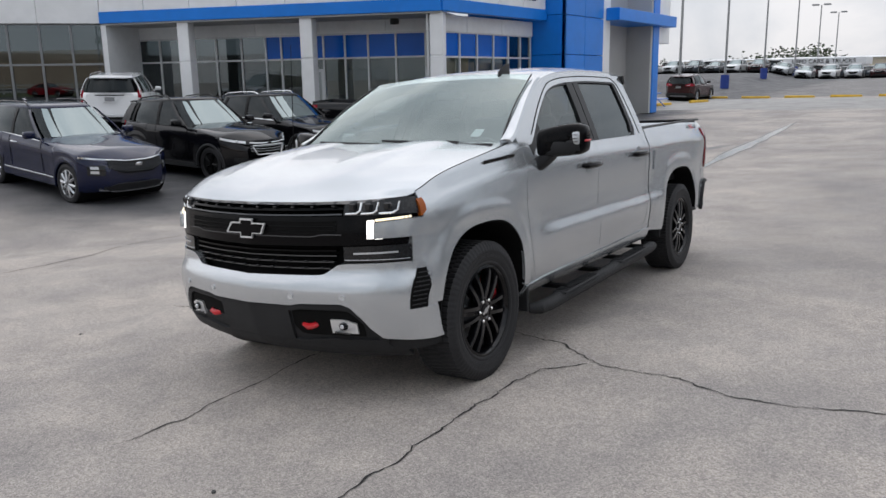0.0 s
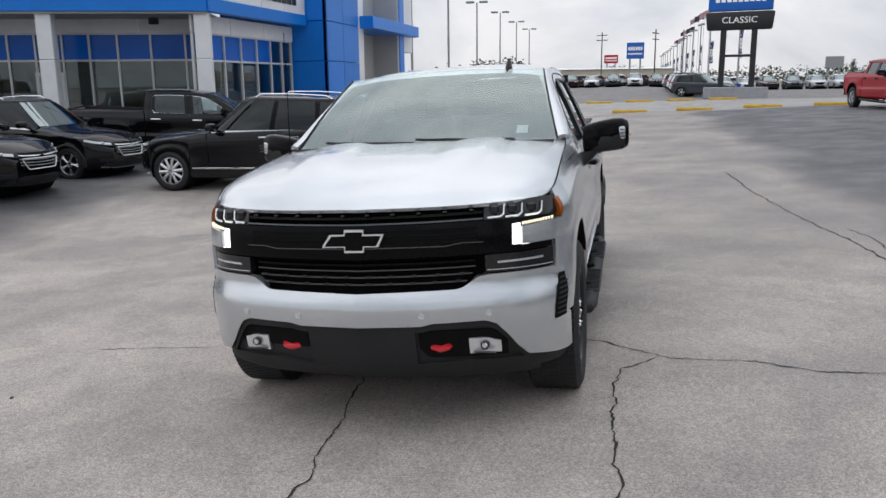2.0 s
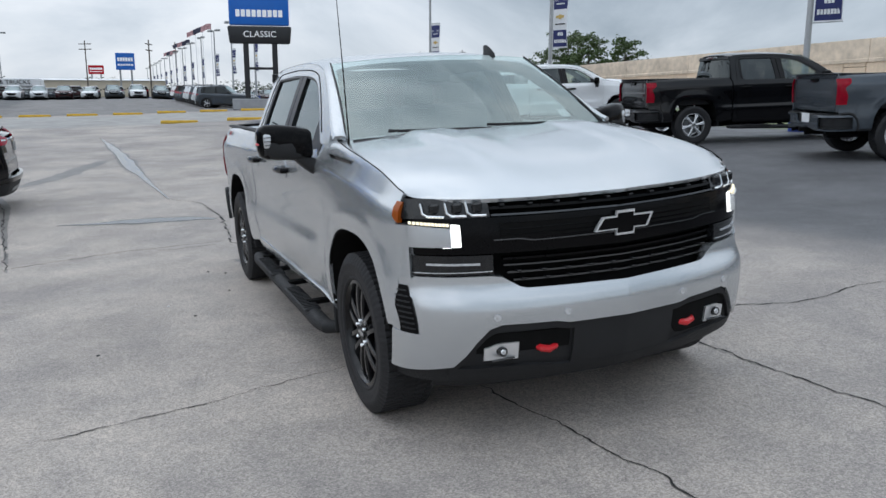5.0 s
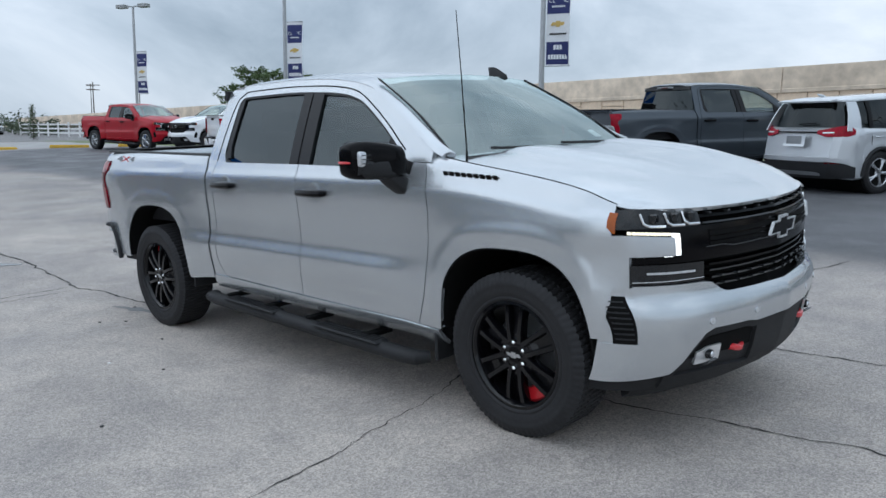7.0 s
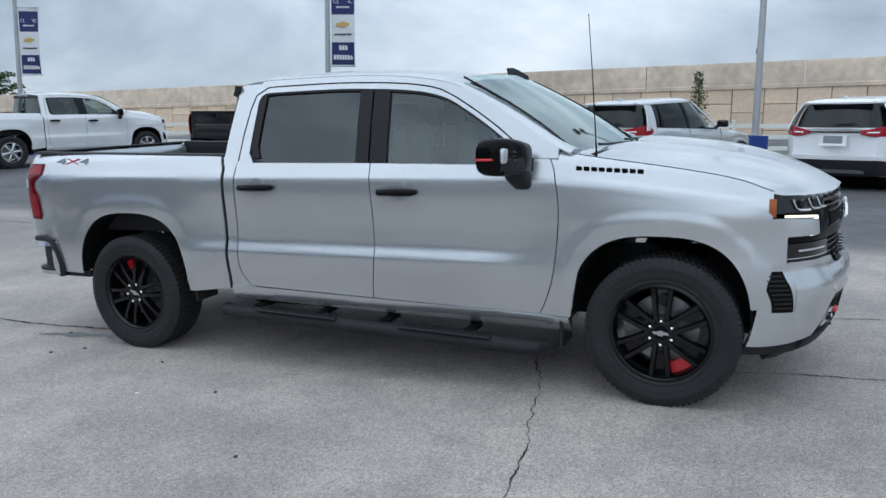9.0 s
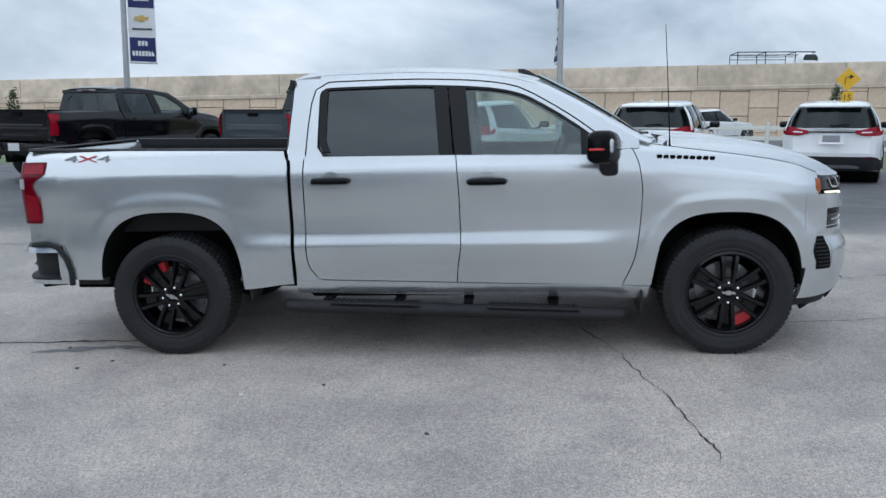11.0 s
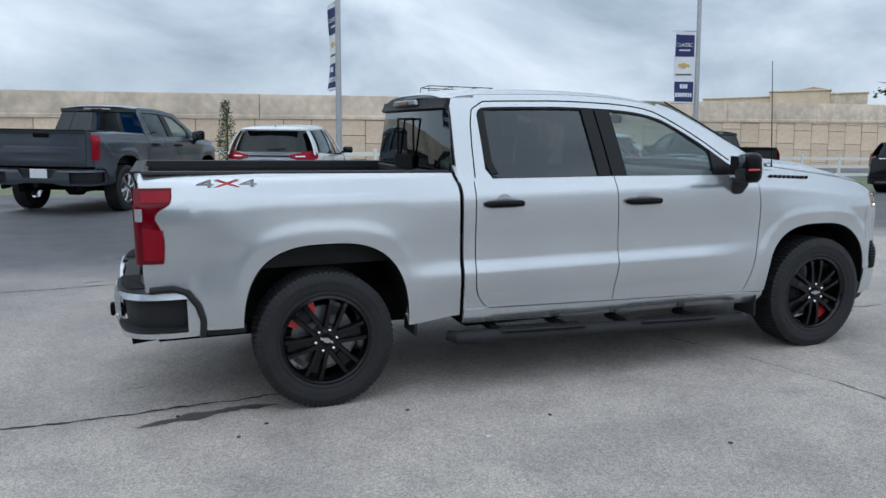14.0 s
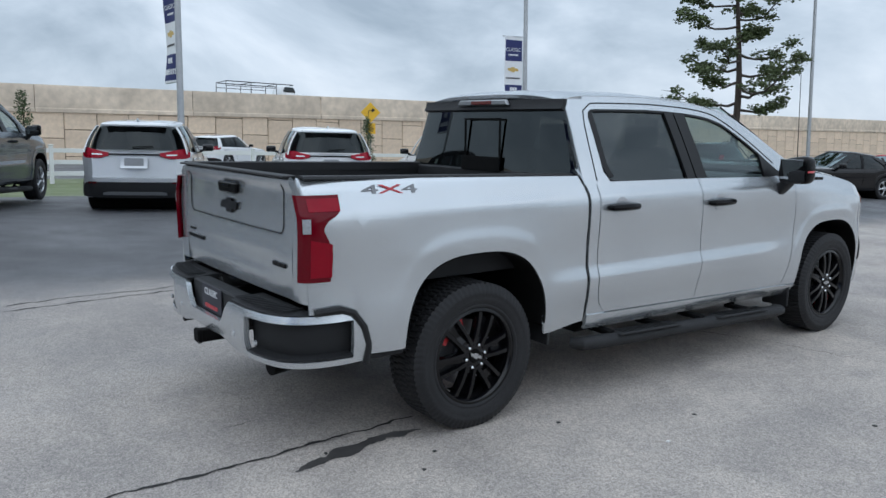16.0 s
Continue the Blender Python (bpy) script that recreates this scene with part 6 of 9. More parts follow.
            return (p[0] + end * d * (1 - 0.7 * k), sg * (p[1] + d * (0.3 + 0.7 * k)), z)

        return at

    def band(bm, end, d, s0, s1, low, high, n, nv, thick, sg=0):
        q = steps(s0, s1, n) if sg == 0 else [sg * v for v in steps(s0, s1, n)]
        if (sg < 0) != (end < 0):
            q = q[::-1]
        patch(bm, around(end, d), q, lambda s: low(abs(s)), lambda s: high(abs(s)), nv, thick)

    bm = bmesh.new()
    loops = []
    for x in xs:
        w, zb, ts, tm = plan(x), bottom(x), top_side(x), top_mid(x)
        flare = 0.0
        for c in (fx, rx):
            flare = max(flare, 0.022 * (1 - smooth(ar * 1.02, ar * 1.45, math.hypot(x - c, 0.0))))
        g = (ts - zb)
        ring = [(0, zb), (w * 0.62, zb), (w * 0.93 + flare * 0.6, zb), (w * 0.972 + flare, zb + 0.04 * g), (w * 0.985 + flare, zb + 0.22 * g), (w * 0.972 + flare * 0.7, zb + 0.42 * g), (w * 0.985 + flare * 0.3, zb + 0.62 * g), (w * 1.0, zb + 0.80 * g), (w * 0.985, zb + 0.91 * g), (w * 0.955, ts - 0.012), (w * 0.90, ts + 0.006), (w * 0.70, ts + (tm - ts) * 0.55), (w * 0.35, ts + (tm - ts) * 0.92), (0, tm)]
        full = [bend(x, y, z) for y, z in ring] + [bend(x, -y, z) for y, z in ring[-2:0:-1]]
        loops.append([bm.verts.new(p) for p in full])
    n = len(loops[0])
    for a, b in zip(loops, loops[1:]):
        for i in range(n):
            bm.faces.new((a[i], a[(i + 1) % n], b[(i + 1) % n], b[i]))
    bm.faces.new(loops[0][::-1])
    bm.faces.new(loops[-1])
    part("body", bm, paint, C, "", 38)
    # dark well and floor
    bm = bmesh.new()
    box(bm, ((x0 + x1) / 2, 0, 0.36), (L - 0.9, W - 0.42, 0.30), 0.03)
    for c in (fx, rx):
        cyl(bm, (c, -half + 0.05, wr + 0.02), (c, half - 0.05, wr + 0.02), ar - 0.012, n=28)
    part("underbody", bm, DEEP_BLACK, C, "dark underbody")
    # cabin glazing as stacked rounded loops
    def loop(z, grow=0.0):
        w = (z - belt) / (H - 0.06 - belt)
        xf = cowl + 0.02 + (screen_top - cowl) * w + grow
        xb = glass_end + (tail_top - glass_end) * w - grow
        hw = half * 0.93 + (half * 0.70 - half * 0.93) * w - 0.03 * math.sin(math.pi * w) * -1 + grow
        out = []
        for k in range(28):
            a = 2 * math.pi * k / 28
            cx, cy = math.cos(a), math.sin(a)
            ex = 0.36 if cx > 0 else 0.30
            px = math.copysign(abs(cx) ** ex, cx)
            py = math.copysign(abs(cy) ** 0.30, cy)
            x = (xf + xb) / 2 + (xf - xb) / 2 * px
            y = hw * py * (1 - 0.10 * smooth(0.5, 1.0, px) - 0.06 * smooth(0.5, 1.0, -px))
            out.append((x, y, z))
        return out

    bm = bmesh.new()
    zs = [belt - 0.06] + steps(belt + 0.02, H - 0.075, 5)
    rings = [[bm.verts.new(p) for p in loop(z)] for z in zs]
    for a, b in zip(rings, rings[1:]):
        for i in range(28):
            bm.faces.new((a[i], a[(i + 1) % 28], b[(i + 1) % 28], b[i]))
    part("cabin_glass", bm, GLASS_CAR, C, "dark tinted glass", 50)
    # windscreen: the front of the glazing, a little proud
    bm = bmesh.new()
    rows = []
    for v in steps(-0.86, 0.86, 10):
        row = []
        for w in steps(0.02, 0.97, 6):
            z = belt + 0.02 + (H - 0.085 - belt) * w
            ww = (z - belt) / (H - 0.06 - belt)
            hw = half * 0.93 + (half * 0.70 - half * 0.93) * ww + 0.03 * math.sin(math.pi * ww)
            row.append((cowl + 0.028 + (screen_top - cowl) * ww - 0.085 * abs(v) ** 3.2, hw * 0.90 * v, z))
        rows.append(row)
    sheet(bm, rows, 0.006)
    part("windscreen", bm, GLASS_SMOKED, C, "windscreen that mirrors the sky", 60)
    # roof
    bm = bmesh.new()
    rr = []
    for z, g in ((H - 0.105, 0.008), (H - 0.075, 0.012), (H - 0.045, -0.01), (H - 0.018, -0.09), (H - 0.004, -0.22), (H, -0.45)):
        rr.append([bm.verts.new((p[0], p[1], z)) for p in loop(H - 0.075, g)])
    for a, b in zip(rr, rr[1:]):
        for i in range(28):
            bm.faces.new((a[i], a[(i + 1) % 28], b[(i + 1) % 28], b[i]))
    bm.faces.new(rr[-1])
    part("roof", bm, GLOSS_BLACK if dark_roof else paint, C, "", 50)
    # pillars over the glass
    def on_side(x_of, z, sg, d):
        w = (z - belt) / (H - 0.06 - belt)
        return (x_of, sg * (half * 0.93 + (half * 0.70 - half * 0.93) * w + 0.03 * math.sin(math.pi * w) + d), z)

    def pillar(xa, xb, wa, wb2, sg, mat, name):
        bm = bmesh.new()
        rows = []
        for i in (0, 0.5, 1):
            rows.append([on_side(xa + (xb - xa) * j / 6 + (i - 0.5) * (wa + (wb2 - wa) * j / 6), belt - 0.03 + (H - 0.07 - belt) * j / 6, sg, 0.006) for j in range(7)])
        sheet(bm, rows[::-1] if sg > 0 else rows, 0.02)
        part(name, bm, mat, C)

    for sg in (-1, 1):
        pillar(cowl - 0.10, screen_top - 0.14, 0.10, 0.07, sg, paint, "front_pillar")
        mid = (cowl + glass_end) / 2
        pillar(mid + 0.16, mid + 0.10, 0.09, 0.09, sg, GLOSS_BLACK, "middle_pillar")
        pillar(mid - 0.78, mid - 0.72, 0.08, 0.08, sg, GLOSS_BLACK if kind_name == "suv" else paint, "rear_pillar")
        pillar(glass_end + 0.20, tail_top + 0.16, 0.30, 0.20, sg, paint, "tail_pillar")
        bm = bmesh.new()
        rows = [[on_side(x, belt + dz, sg, 0.010) for dz in (-0.035, 0.0)] for x in steps(glass_end + 0.35, cowl - 0.12, 12)]
        sheet(bm, rows[::-1] if sg > 0 else rows, 0.02)
        part("belt_trim", bm, CHROME if chrome_line else GLOSS_BLACK, C)
        # door handles, seams, mirror
        for xh in () if far else (mid + 0.32, mid - 0.62):
            bm = bmesh.new()
            tube(bm, [(xh - 0.10, sg * (half * 0.985), belt - 0.13), (xh - 0.06, sg * (half + 0.028), belt - 0.125), (xh + 0.06, sg * (half + 0.028), belt - 0.125), (xh + 0.10, sg * (half * 0.985), belt - 0.13)], 0.013, 6)
            part("door_handle", bm, CHROME if chrome_line else paint, C)
        for xa in () if far else (cowl - 0.02, mid + 0.13, mid - 0.80):
            bm = bmesh.new()
            tube(bm, [(xa + (0.05 if k == 0 else 0), sg * (plan(xa) * q + 0.002), z) for k, (q, z) in enumerate(((0.975, 0.42), (0.985, 0.60), (0.99, 0.80), (0.995, belt - 0.12), (0.962, belt - 0.02)))], 0.006, 4)
            part("door_seam", bm, DEEP_BLACK, C)
        bm = bmesh.new()
        box(bm, (cowl - 0.20, sg * (half + 0.11), belt + 0.08), (0.14, 0.22, 0.14), 0.04, None, None, 2)
        tube(bm, [(cowl - 0.16, sg * (half - 0.06), belt + 0.0), (cowl - 0.18, sg * (half + 0.06), belt + 0.05)], 0.03, 6)
        part("mirror", bm, paint if not clad else BLACK, C, "", 45)
        if clad:
            for c in (fx, rx):
                bm = bmesh.new()
                pts = []
                for k in range(19):
                    a = math.pi * (k / 18) * 1.06 - 0.09
                    x = c + (ar + 0.012) * math.cos(a)
                    pts.append((x, sg * (plan(x) * 0.975 + 0.022), wr - 0.01 + (ar + 0.012) * math.sin(a)))
                tube(bm, pts, 0.034, 6)
                part("arch_trim", bm, MATTE_BLACK, C)
            bm = bmesh.new()
            box(bm, (0, sg * (half * 0.955), 0.29), (wb - 2 * ar, 0.05, 0.14), 0.02)
            part("sill_trim", bm, MATTE_BLACK, C)
        if chrome_line:
            bm = bmesh.new()
            box(bm, (0, sg * (half * 0.985 + 0.014), 0.43), (wb - 2 * ar - 0.1, 0.014, 0.028), 0.004)
            part("side_moulding", bm, CHROME, C, "bright side moulding")
        if rails:
            bm = bmesh.new()
            yr = half * 0.66
            tube(bm, [(screen_top - 0.30, sg * yr, H - 0.03), (screen_top - 0.42, sg * yr, H + 0.028), ((screen_top + tail_top) / 2, sg * yr, H + 0.045), (tail_top + 0.42, sg * yr, H + 0.028), (tail_top + 0.28, sg * yr, H - 0.03)], 0.018, 6)
            part("roof_rail", bm, rails, C, "roof rail")
        # lamps
        zh = hood - 0.245
        bm = bmesh.new()
        if nose == "wide":
            band(bm, 1, 0.010, 0.30, 1.02, lambda a: zh + 0.020 + 0.055 * (a - 0.3), lambda a: zh + 0.040 + 0.075 * (a - 0.3), 14, 2, 0.02, sg)
            part("headlamp", bm, CHROME, C, "slim bright running lamp")
            bm = bmesh.new()
            band(bm, 1, 0.006, 0.60, 0.84, lambda a: zh - 0.25, lambda a: zh - 0.06, 6, 4, 0.03, sg)
            pod = part("lamp_pod", bm, LAMP_DARK, C, "dark lamp pod")
            for dz in (-0.11, -0.19):
                bm = bmesh.new()
                band(bm, 1, 0.010, 0.66, 0.78, lambda a: zh + dz - 0.025, lambda a: zh + dz + 0.025, 3, 2, 0.01, sg)
                part("lamp_lens", bm, LAMP_GREY, pod)
        else:
            band(bm, 1, 0.008, 0.44, 1.06, lambda a: zh - 0.050 + 0.085 * smooth(0.44, 1.06, a), lambda a: zh + 0.030 + 0.075 * smooth(0.44, 1.06, a) - 0.04 * smooth(0.95, 1.06, a), 14, 4, 0.04, sg)
            hl = part("headlamp", bm, LAMP_DARK, C, "clear headlamp in a dark housing")
            bm = bmesh.new()
            band(bm, 1, 0.013, 0.52, 0.98, lambda v: zh - 0.030 + 0.085 * smooth(0.44, 1.06, v), lambda v: zh + 0.018 + 0.085 * smooth(0.44, 1.06, v), 10, 2, 0.01, sg)
            part("lamp_lens", bm, BRIGHT_RIM, hl)
            if not far:
                bm = bmesh.new()
                p = around(1, 0.014)(sg * 0.62, zh + 0.012)
                bmesh.ops.create_icosphere(bm, subdivisions=2, radius=0.034)
                bmesh.ops.scale(bm, vec=(0.5, 1, 1), verts=bm.verts)
                bmesh.ops.translate(bm, verts=bm.verts, vec=Vector(p))
                part("lamp_projector", bm, CHROME, hl)
            if not far:
                bm = bmesh.new()
                band(bm, 1, 0.006, 0.52, 0.70, lambda a: 0.40, lambda a: 0.49, 5, 3, 0.03, sg)
                part("fog_lamp", bm, LAMP_DARK, C)
        bm = bmesh.new()
        zt = belt - 0.02
        if lamp == "wide":
            band(bm, -1, 0.010, 0.42, 1.04, lambda a: zt - 0.105 + 0.045 * (1 - smooth(0.42, 0.60, a)) + 0.03 * smooth(0.85, 1.04, a), lambda a: zt + 0.0 + 0.080 * smooth(0.42, 0.82, a) - 0.07 * smooth(0.84, 1.04, a), 14, 4, 0.03, sg)
            tl = part("tail_lamp", bm, CAR_TAIL, C, "red wrap-round tail lamp")
            bm = bmesh.new()
            band(bm, -1, 0.014, 0.52, 0.70, lambda a: zt - 0.050 + 0.03 * (a - 0.5), lambda a: zt - 0.032 + 0.05 * (a - 0.5), 6, 1, 0.008, sg)
            part("reversing_lens", bm, LAMP_GREY, tl)
        else:
            band(bm, -1, 0.010, half * 0.84, half * 0.84 + 0.19, lambda a: zt - 0.27, lambda a: zt + 0.14, 6, 6, 0.03, sg)
            part("tail_lamp", bm, CAR_TAIL, C, "tall red tail lamp")
        for c in (fx, rx):
            place_wheel(C, wheel, c, sg * (half - 0.125), wr, sg, 0, 0.4 * sg)
    # nose: grille with bars, lower intake
    bm = bmesh.new()
    zg = hood - 0.245
    if nose == "wide":
        band(bm, 1, 0.006, -0.56, 0.56, lambda a: zg - 0.215 + 0.10 * smooth(0.25, 0.56, a), lambda a: zg + 0.005 + 0.03 * smooth(0.2, 0.56, a), 18, 5, 0.04)
        g = part("grille", bm, GLOSS_BLACK, C, "black lattice grille")
        bm = bmesh.new()
        at = around(1, 0.010)
        for i in range(-9, 10):
            for k in (-1, 1):
                pts = [at(min(0.54, max(-0.54, i * 0.06 + k * dz * 0.55)), zg - 0.19 + dz + 0.07 * smooth(0.25, 0.56, abs(i * 0.06))) for dz in (0.0, 0.06, 0.12, 0.17)]
                tube(bm, pts, 0.0045, 4)
        part("lattice", bm, SATIN, g, "grey lattice")
        bm = bmesh.new()
        tube(bm, [around(1, 0.016)(y, zg + 0.018 + 0.03 * smooth(0.2, 0.56, abs(y))) for y in steps(-0.58, 0.58, 16)], 0.014, 6)
        part("grille_bar", bm, CHROME, g, "chrome upper bar")
        bm = bmesh.new()
        bmesh.ops.create_icosphere(bm, subdivisions=2, radius=1.0)
        bmesh.ops.scale(bm, vec=(0.012, 0.075, 0.038), verts=bm.verts)
        bmesh.ops.translate(bm, verts=bm.verts, vec=Vector(around(1, 0.016)(0, zg - 0.06)))
        part("emblem", bm, CHROME, g, "plain oval emblem")
    else:
        band(bm, 1, 0.005, -0.46, 0.46, lambda a: zg - 0.27 + 0.10 * smooth(0.2, 0.46, a), lambda a: zg + 0.025, 14, 4, 0.04)
        g = part("grille", bm, GLOSS_BLACK, C, "black grille")
        for dz, rad, mt in ((-0.035, 0.013, CHROME), (-0.10, 0.007, STEEL), (-0.15, 0.007, STEEL), (-0.20, 0.007, STEEL), (0.03, 0.007, SATIN))[: 1 if far else 5]:
            bm = bmesh.new()
            tube(bm, [around(1, 0.012)(y, zg + dz + 0.02 * (abs(y) / 0.46) ** 2) for y in steps(-0.45, 0.45, 12)], rad, 5)
            part("grille_bar", bm, mt, g, "bright grille bar")
        if not far:
            bm = bmesh.new()
            rim = [(y, zg - 0.075) for y in steps(-0.40, 0.40, 10)] + [(0.40 - 0.08 * q, zg - 0.10 - 0.15 * q) for q in (0.3, 0.7, 1)] + [(y, zg - 0.262) for y in steps(0.30, -0.30, 8)] + [(-0.32 - 0.08 * q, zg - 0.25 + 0.15 * q) for q in (0, 0.3, 0.7, 1)]
            tube(bm, [around(1, 0.016)(*q) for q in rim], 0.011, 6)
            part("grille_rim", bm, BRIGHT_RIM, g, "bright grille surround")
            bm = bmesh.new()
            p = around(1, 0.02)(0, zg - 0.045)
            bow(bm, 0.075, 0.028, 0.01, lambda u, v, w: Vector((p[0] + w, p[1] + u, p[2] + v)))
            part("emblem", bm, CHROME, g, "plain slanted-cross emblem")
    bm = bmesh.new()
    band(bm, 1, 0.004, -0.62, 0.62, lambda a: 0.27, lambda a: 0.42 - 0.06 * smooth(0.4, 0.62, a), 16, 3, 0.04)
    part("lower_intake", bm, MATTE_BLACK, C, "dark lower intake")
    bm = bmesh.new()
    band(bm, 1, 0.012, -0.66, 0.66, lambda a: 0.255 + 0.03 * smooth(0.4, 0.66, a), lambda a: 0.278 + 0.03 * smooth(0.4, 0.66, a), 16, 1, 0.02)
    part("skid_strip", bm, CHROME if chrome_line else SATIN, C)
    # tail: dark lower bumper, plate, strip between the lamps
    wrap = plan(x0) + 0.42
    top_v = 0.52 if clad else 0.44
    bm = bmesh.new()
    band(bm, -1, 0.008, -wrap, wrap, lambda a: 0.25 + 0.02 * (a / wrap) ** 2, lambda a: top_v - 0.07 * smooth(wrap - 0.35, wrap, a), 36, 6, 0.04)
    va = part("rear_valance", bm, MATTE_BLACK, C, "dark lower bumper")
    bm = bmesh.new()
    band(bm, -1, 0.030, -wrap + 0.2, wrap - 0.2, lambda a: top_v + 0.015 - 0.03 * smooth(wrap - 0.45, wrap - 0.2, a), lambda a: top_v + 0.085 - 0.03 * smooth(wrap - 0.45, wrap - 0.2, a), 28, 3, 0.05)
    part("bumper_ledge", bm, paint, C)
    bm = bmesh.new()
    band(bm, -1, 0.014, -0.52, 0.52, lambda a: 0.30, lambda a: 0.36 - 0.02 * smooth(0.4, 0.52, a), 12, 2, 0.02)
    part("skid_plate", bm, STEEL, va)
    for sg in () if far else (-1, 1):
        bm = bmesh.new()
        band(bm, -1, 0.011, 0.62, 0.80, lambda a: 0.50 if clad else 0.47, lambda a: 0.535 if clad else 0.50, 4, 1, 0.01, sg)
        part("reflector", bm, TAIL_DARK, va)
    if plate:
        bm = bmesh.new()
        band(bm, -1, 0.006, -0.22, 0.22, lambda a: belt - 0.29, lambda a: belt - 0.10, 6, 3, 0.006)
        part("plate_panel", bm, paint, C)
        bm = bmesh.new()
        band(bm, -1, 0.013, -0.153, 0.153, lambda a: belt - 0.25, lambda a: belt - 0.115, 4, 2, 0.006)
        part("plate", bm, STEEL, C, "grey paper plate")
        bm = bmesh.new()
        band(bm, -1, 0.010, -0.46, 0.46, lambda a: belt - 0.062, lambda a: belt - 0.040, 10, 1, 0.02)
        part("tailgate_strip", bm, CHROME if chrome_line else GLOSS_BLACK, C)
    if kind_name == "suv":
        bm = bmesh.new()
        rows = [[(tail_top - 0.02 - 0.16 * w, half * 0.60 * v, H - 0.045 - 0.035 * w) for w in (0, 0.5, 1)] for v in steps(-1, 1, 8)]
        sheet(bm, rows, 0.03)
        part("roof_spoiler", bm, paint, C)
    if kind_name == "suv" and not far:
        bm = bmesh.new()
        tube(bm, [(glass_end - 0.03, 0.05, belt + 0.08), (glass_end - 0.02, -0.30, belt + 0.11)], 0.011, 5)
        part("rear_wiper", bm, DEEP_BLACK, C)
        bm = bmesh.new()
        tube(bm, [(tail_top + 0.30, 0, H - 0.01), (tail_top + 0.22, 0, H + 0.03), (tail_top + 0.14, 0, H + 0.055)], [0.035, 0.025, 0.012], 6)
        part("roof_antenna", bm, paint, C)
    # the roof falls towards the tail
    for o in C.children_recursive:
        if o.type == "MESH" and not (o.parent and o.parent.name.startswith("wheel")):
            for v in o.data.vertices:
                if v.co.z > belt:
                    v.co.z -= drop * smooth(-0.2, tail_top, v.co.x) * (v.co.z - belt) / (H - belt)
    return C


def parked(x, y, degrees, dz=0.0):
    """A pose on the paving, leaning with it."""
    e = 1.2
    n = Vector((ground_z(x - e, y) - ground_z(x + e, y), ground_z(x, y - e) - ground_z(x, y + e), 2 * e)).normalized()
    f = Vector((math.cos(radians(degrees)), math.sin(radians(degrees)), 0))
    f = (f - n * f.dot(n)).normalized()
    s = n.cross(f)
    return Matrix(((f.x, s.x, n.x, x), (f.y, s.y, n.y, y), (f.z, s.z, n.z, ground_z(x, y) + dz), (0, 0, 0, 1)))


def repaint(ob, old, paint):
    """Gives a copied thing meshes of its own in another paint."""
    for o in ob.children_recursive:
        if o.type == "MESH" and old.name in o.data.materials:
            o.data = o.data.copy()
            for i, m in enumerate(o.data.materials):
                if m == old:
                    o.data.materials[i] = paint
    return ob


# ---- the showroom ----
PANEL = material("white_metal_panel", (0.80, 0.81, 0.82), 0.45, 0.1, vary=0.04, grain=3, stain=0.06, stain_scale=0.6, random_value=0.03)
PANEL_GREY = material("pale_grey_panel", (0.76, 0.77, 0.78), 0.5, 0.0, vary=0.05, grain=4, stain=0.06, stain_scale=0.6, random_value=0.03)
BLUE = material("blue_metal_panel", (0.006, 0.19, 0.68), 0.35, 0.0, 0.0, 0.3, vary=0.06, grain=3, stain=0.06, stain_scale=0.5, random_value=0.06)
BLUE_PANE = material("blue_spandrel_glass", (0.006, 0.125, 0.58), 0.15, 0.0, 0.0, 0.2, vary=0.10, grain=1.5, random_value=0.12)
MULLION = material("pale_mullion", (0.60, 0.61, 0.62), 0.4, 0.2, vary=0.05, grain=20)
MULLION_DARK = material("grey_mullion", (0.22, 0.23, 0.24), 0.4, 0.3, vary=0.05, grain=20)
SHOP_GLASS = glass("showroom_glass", (0.60, 0.64, 0.63), gloss_ior=1.75)
SHOP_DARK = glass("dark_showroom_glass", (0.22, 0.25, 0.26), gloss_ior=1.9)
SOFFIT = material("soffit_stucco", (0.42, 0.42, 0.41), 0.8, vary=0.06, grain=30, stain=0.05)
ROOM = material("showroom_interior", (0.40, 0.37, 0.31), 0.8, vary=0.35, grain=0.8, stain=0.3, stain_scale=0.3)
SHOP_A, SHOP_C, SHOP_B = Vector((-13.5, -10.8)), Vector((-9.4, -22.3)), Vector((-20.1, -10.4))
showroom = thing("car_showroom", "white and blue car showroom with a glazed front", "building")


def strip(a, b, z0, z1, out, thick=0.10):
    """A matrix-placed box along the plan line a-b, its front out metres off the line to the right of a->b."""
    d = (b - a).normalized()
    n = Vector((d.y, -d.x))
    c = (a + b) / 2 + n * (out - thick / 2)
    m = Matrix(((d.x, n.x, 0, c.x), (d.y, n.y, 0, c.y), (0, 0, 1, (z0 + z1) / 2), (0, 0, 0, 1)))
    return m, ((b - a).length, thick, z1 - z0)


def wall_run(name, a, b, z0, z1, out, mat, parent, thick=0.10, bev=0.006, label=""):
    bm = bmesh.new()
    m, s = strip(a, b, z0, z1, out, thick)
    box(bm, (0, 0, 0), s, bev, m)
    return part(name, bm, mat, parent, label, 30)


def along(a, b, u):
    return a + (b - a).normalized() * u


def panels(a, b, z0, z1, out, mat, parent, n, name="panel", gap=0.02, thick=0.08):
    ln = (b - a).length
    for i in range(n):
        wall_run(name, along(a, b, ln * i / n + gap / 2), along(a, b, ln * (i + 1) / n - gap / 2), z0 + gap / 2, z1 - gap / 2, out, mat, parent, thick, 0.008)


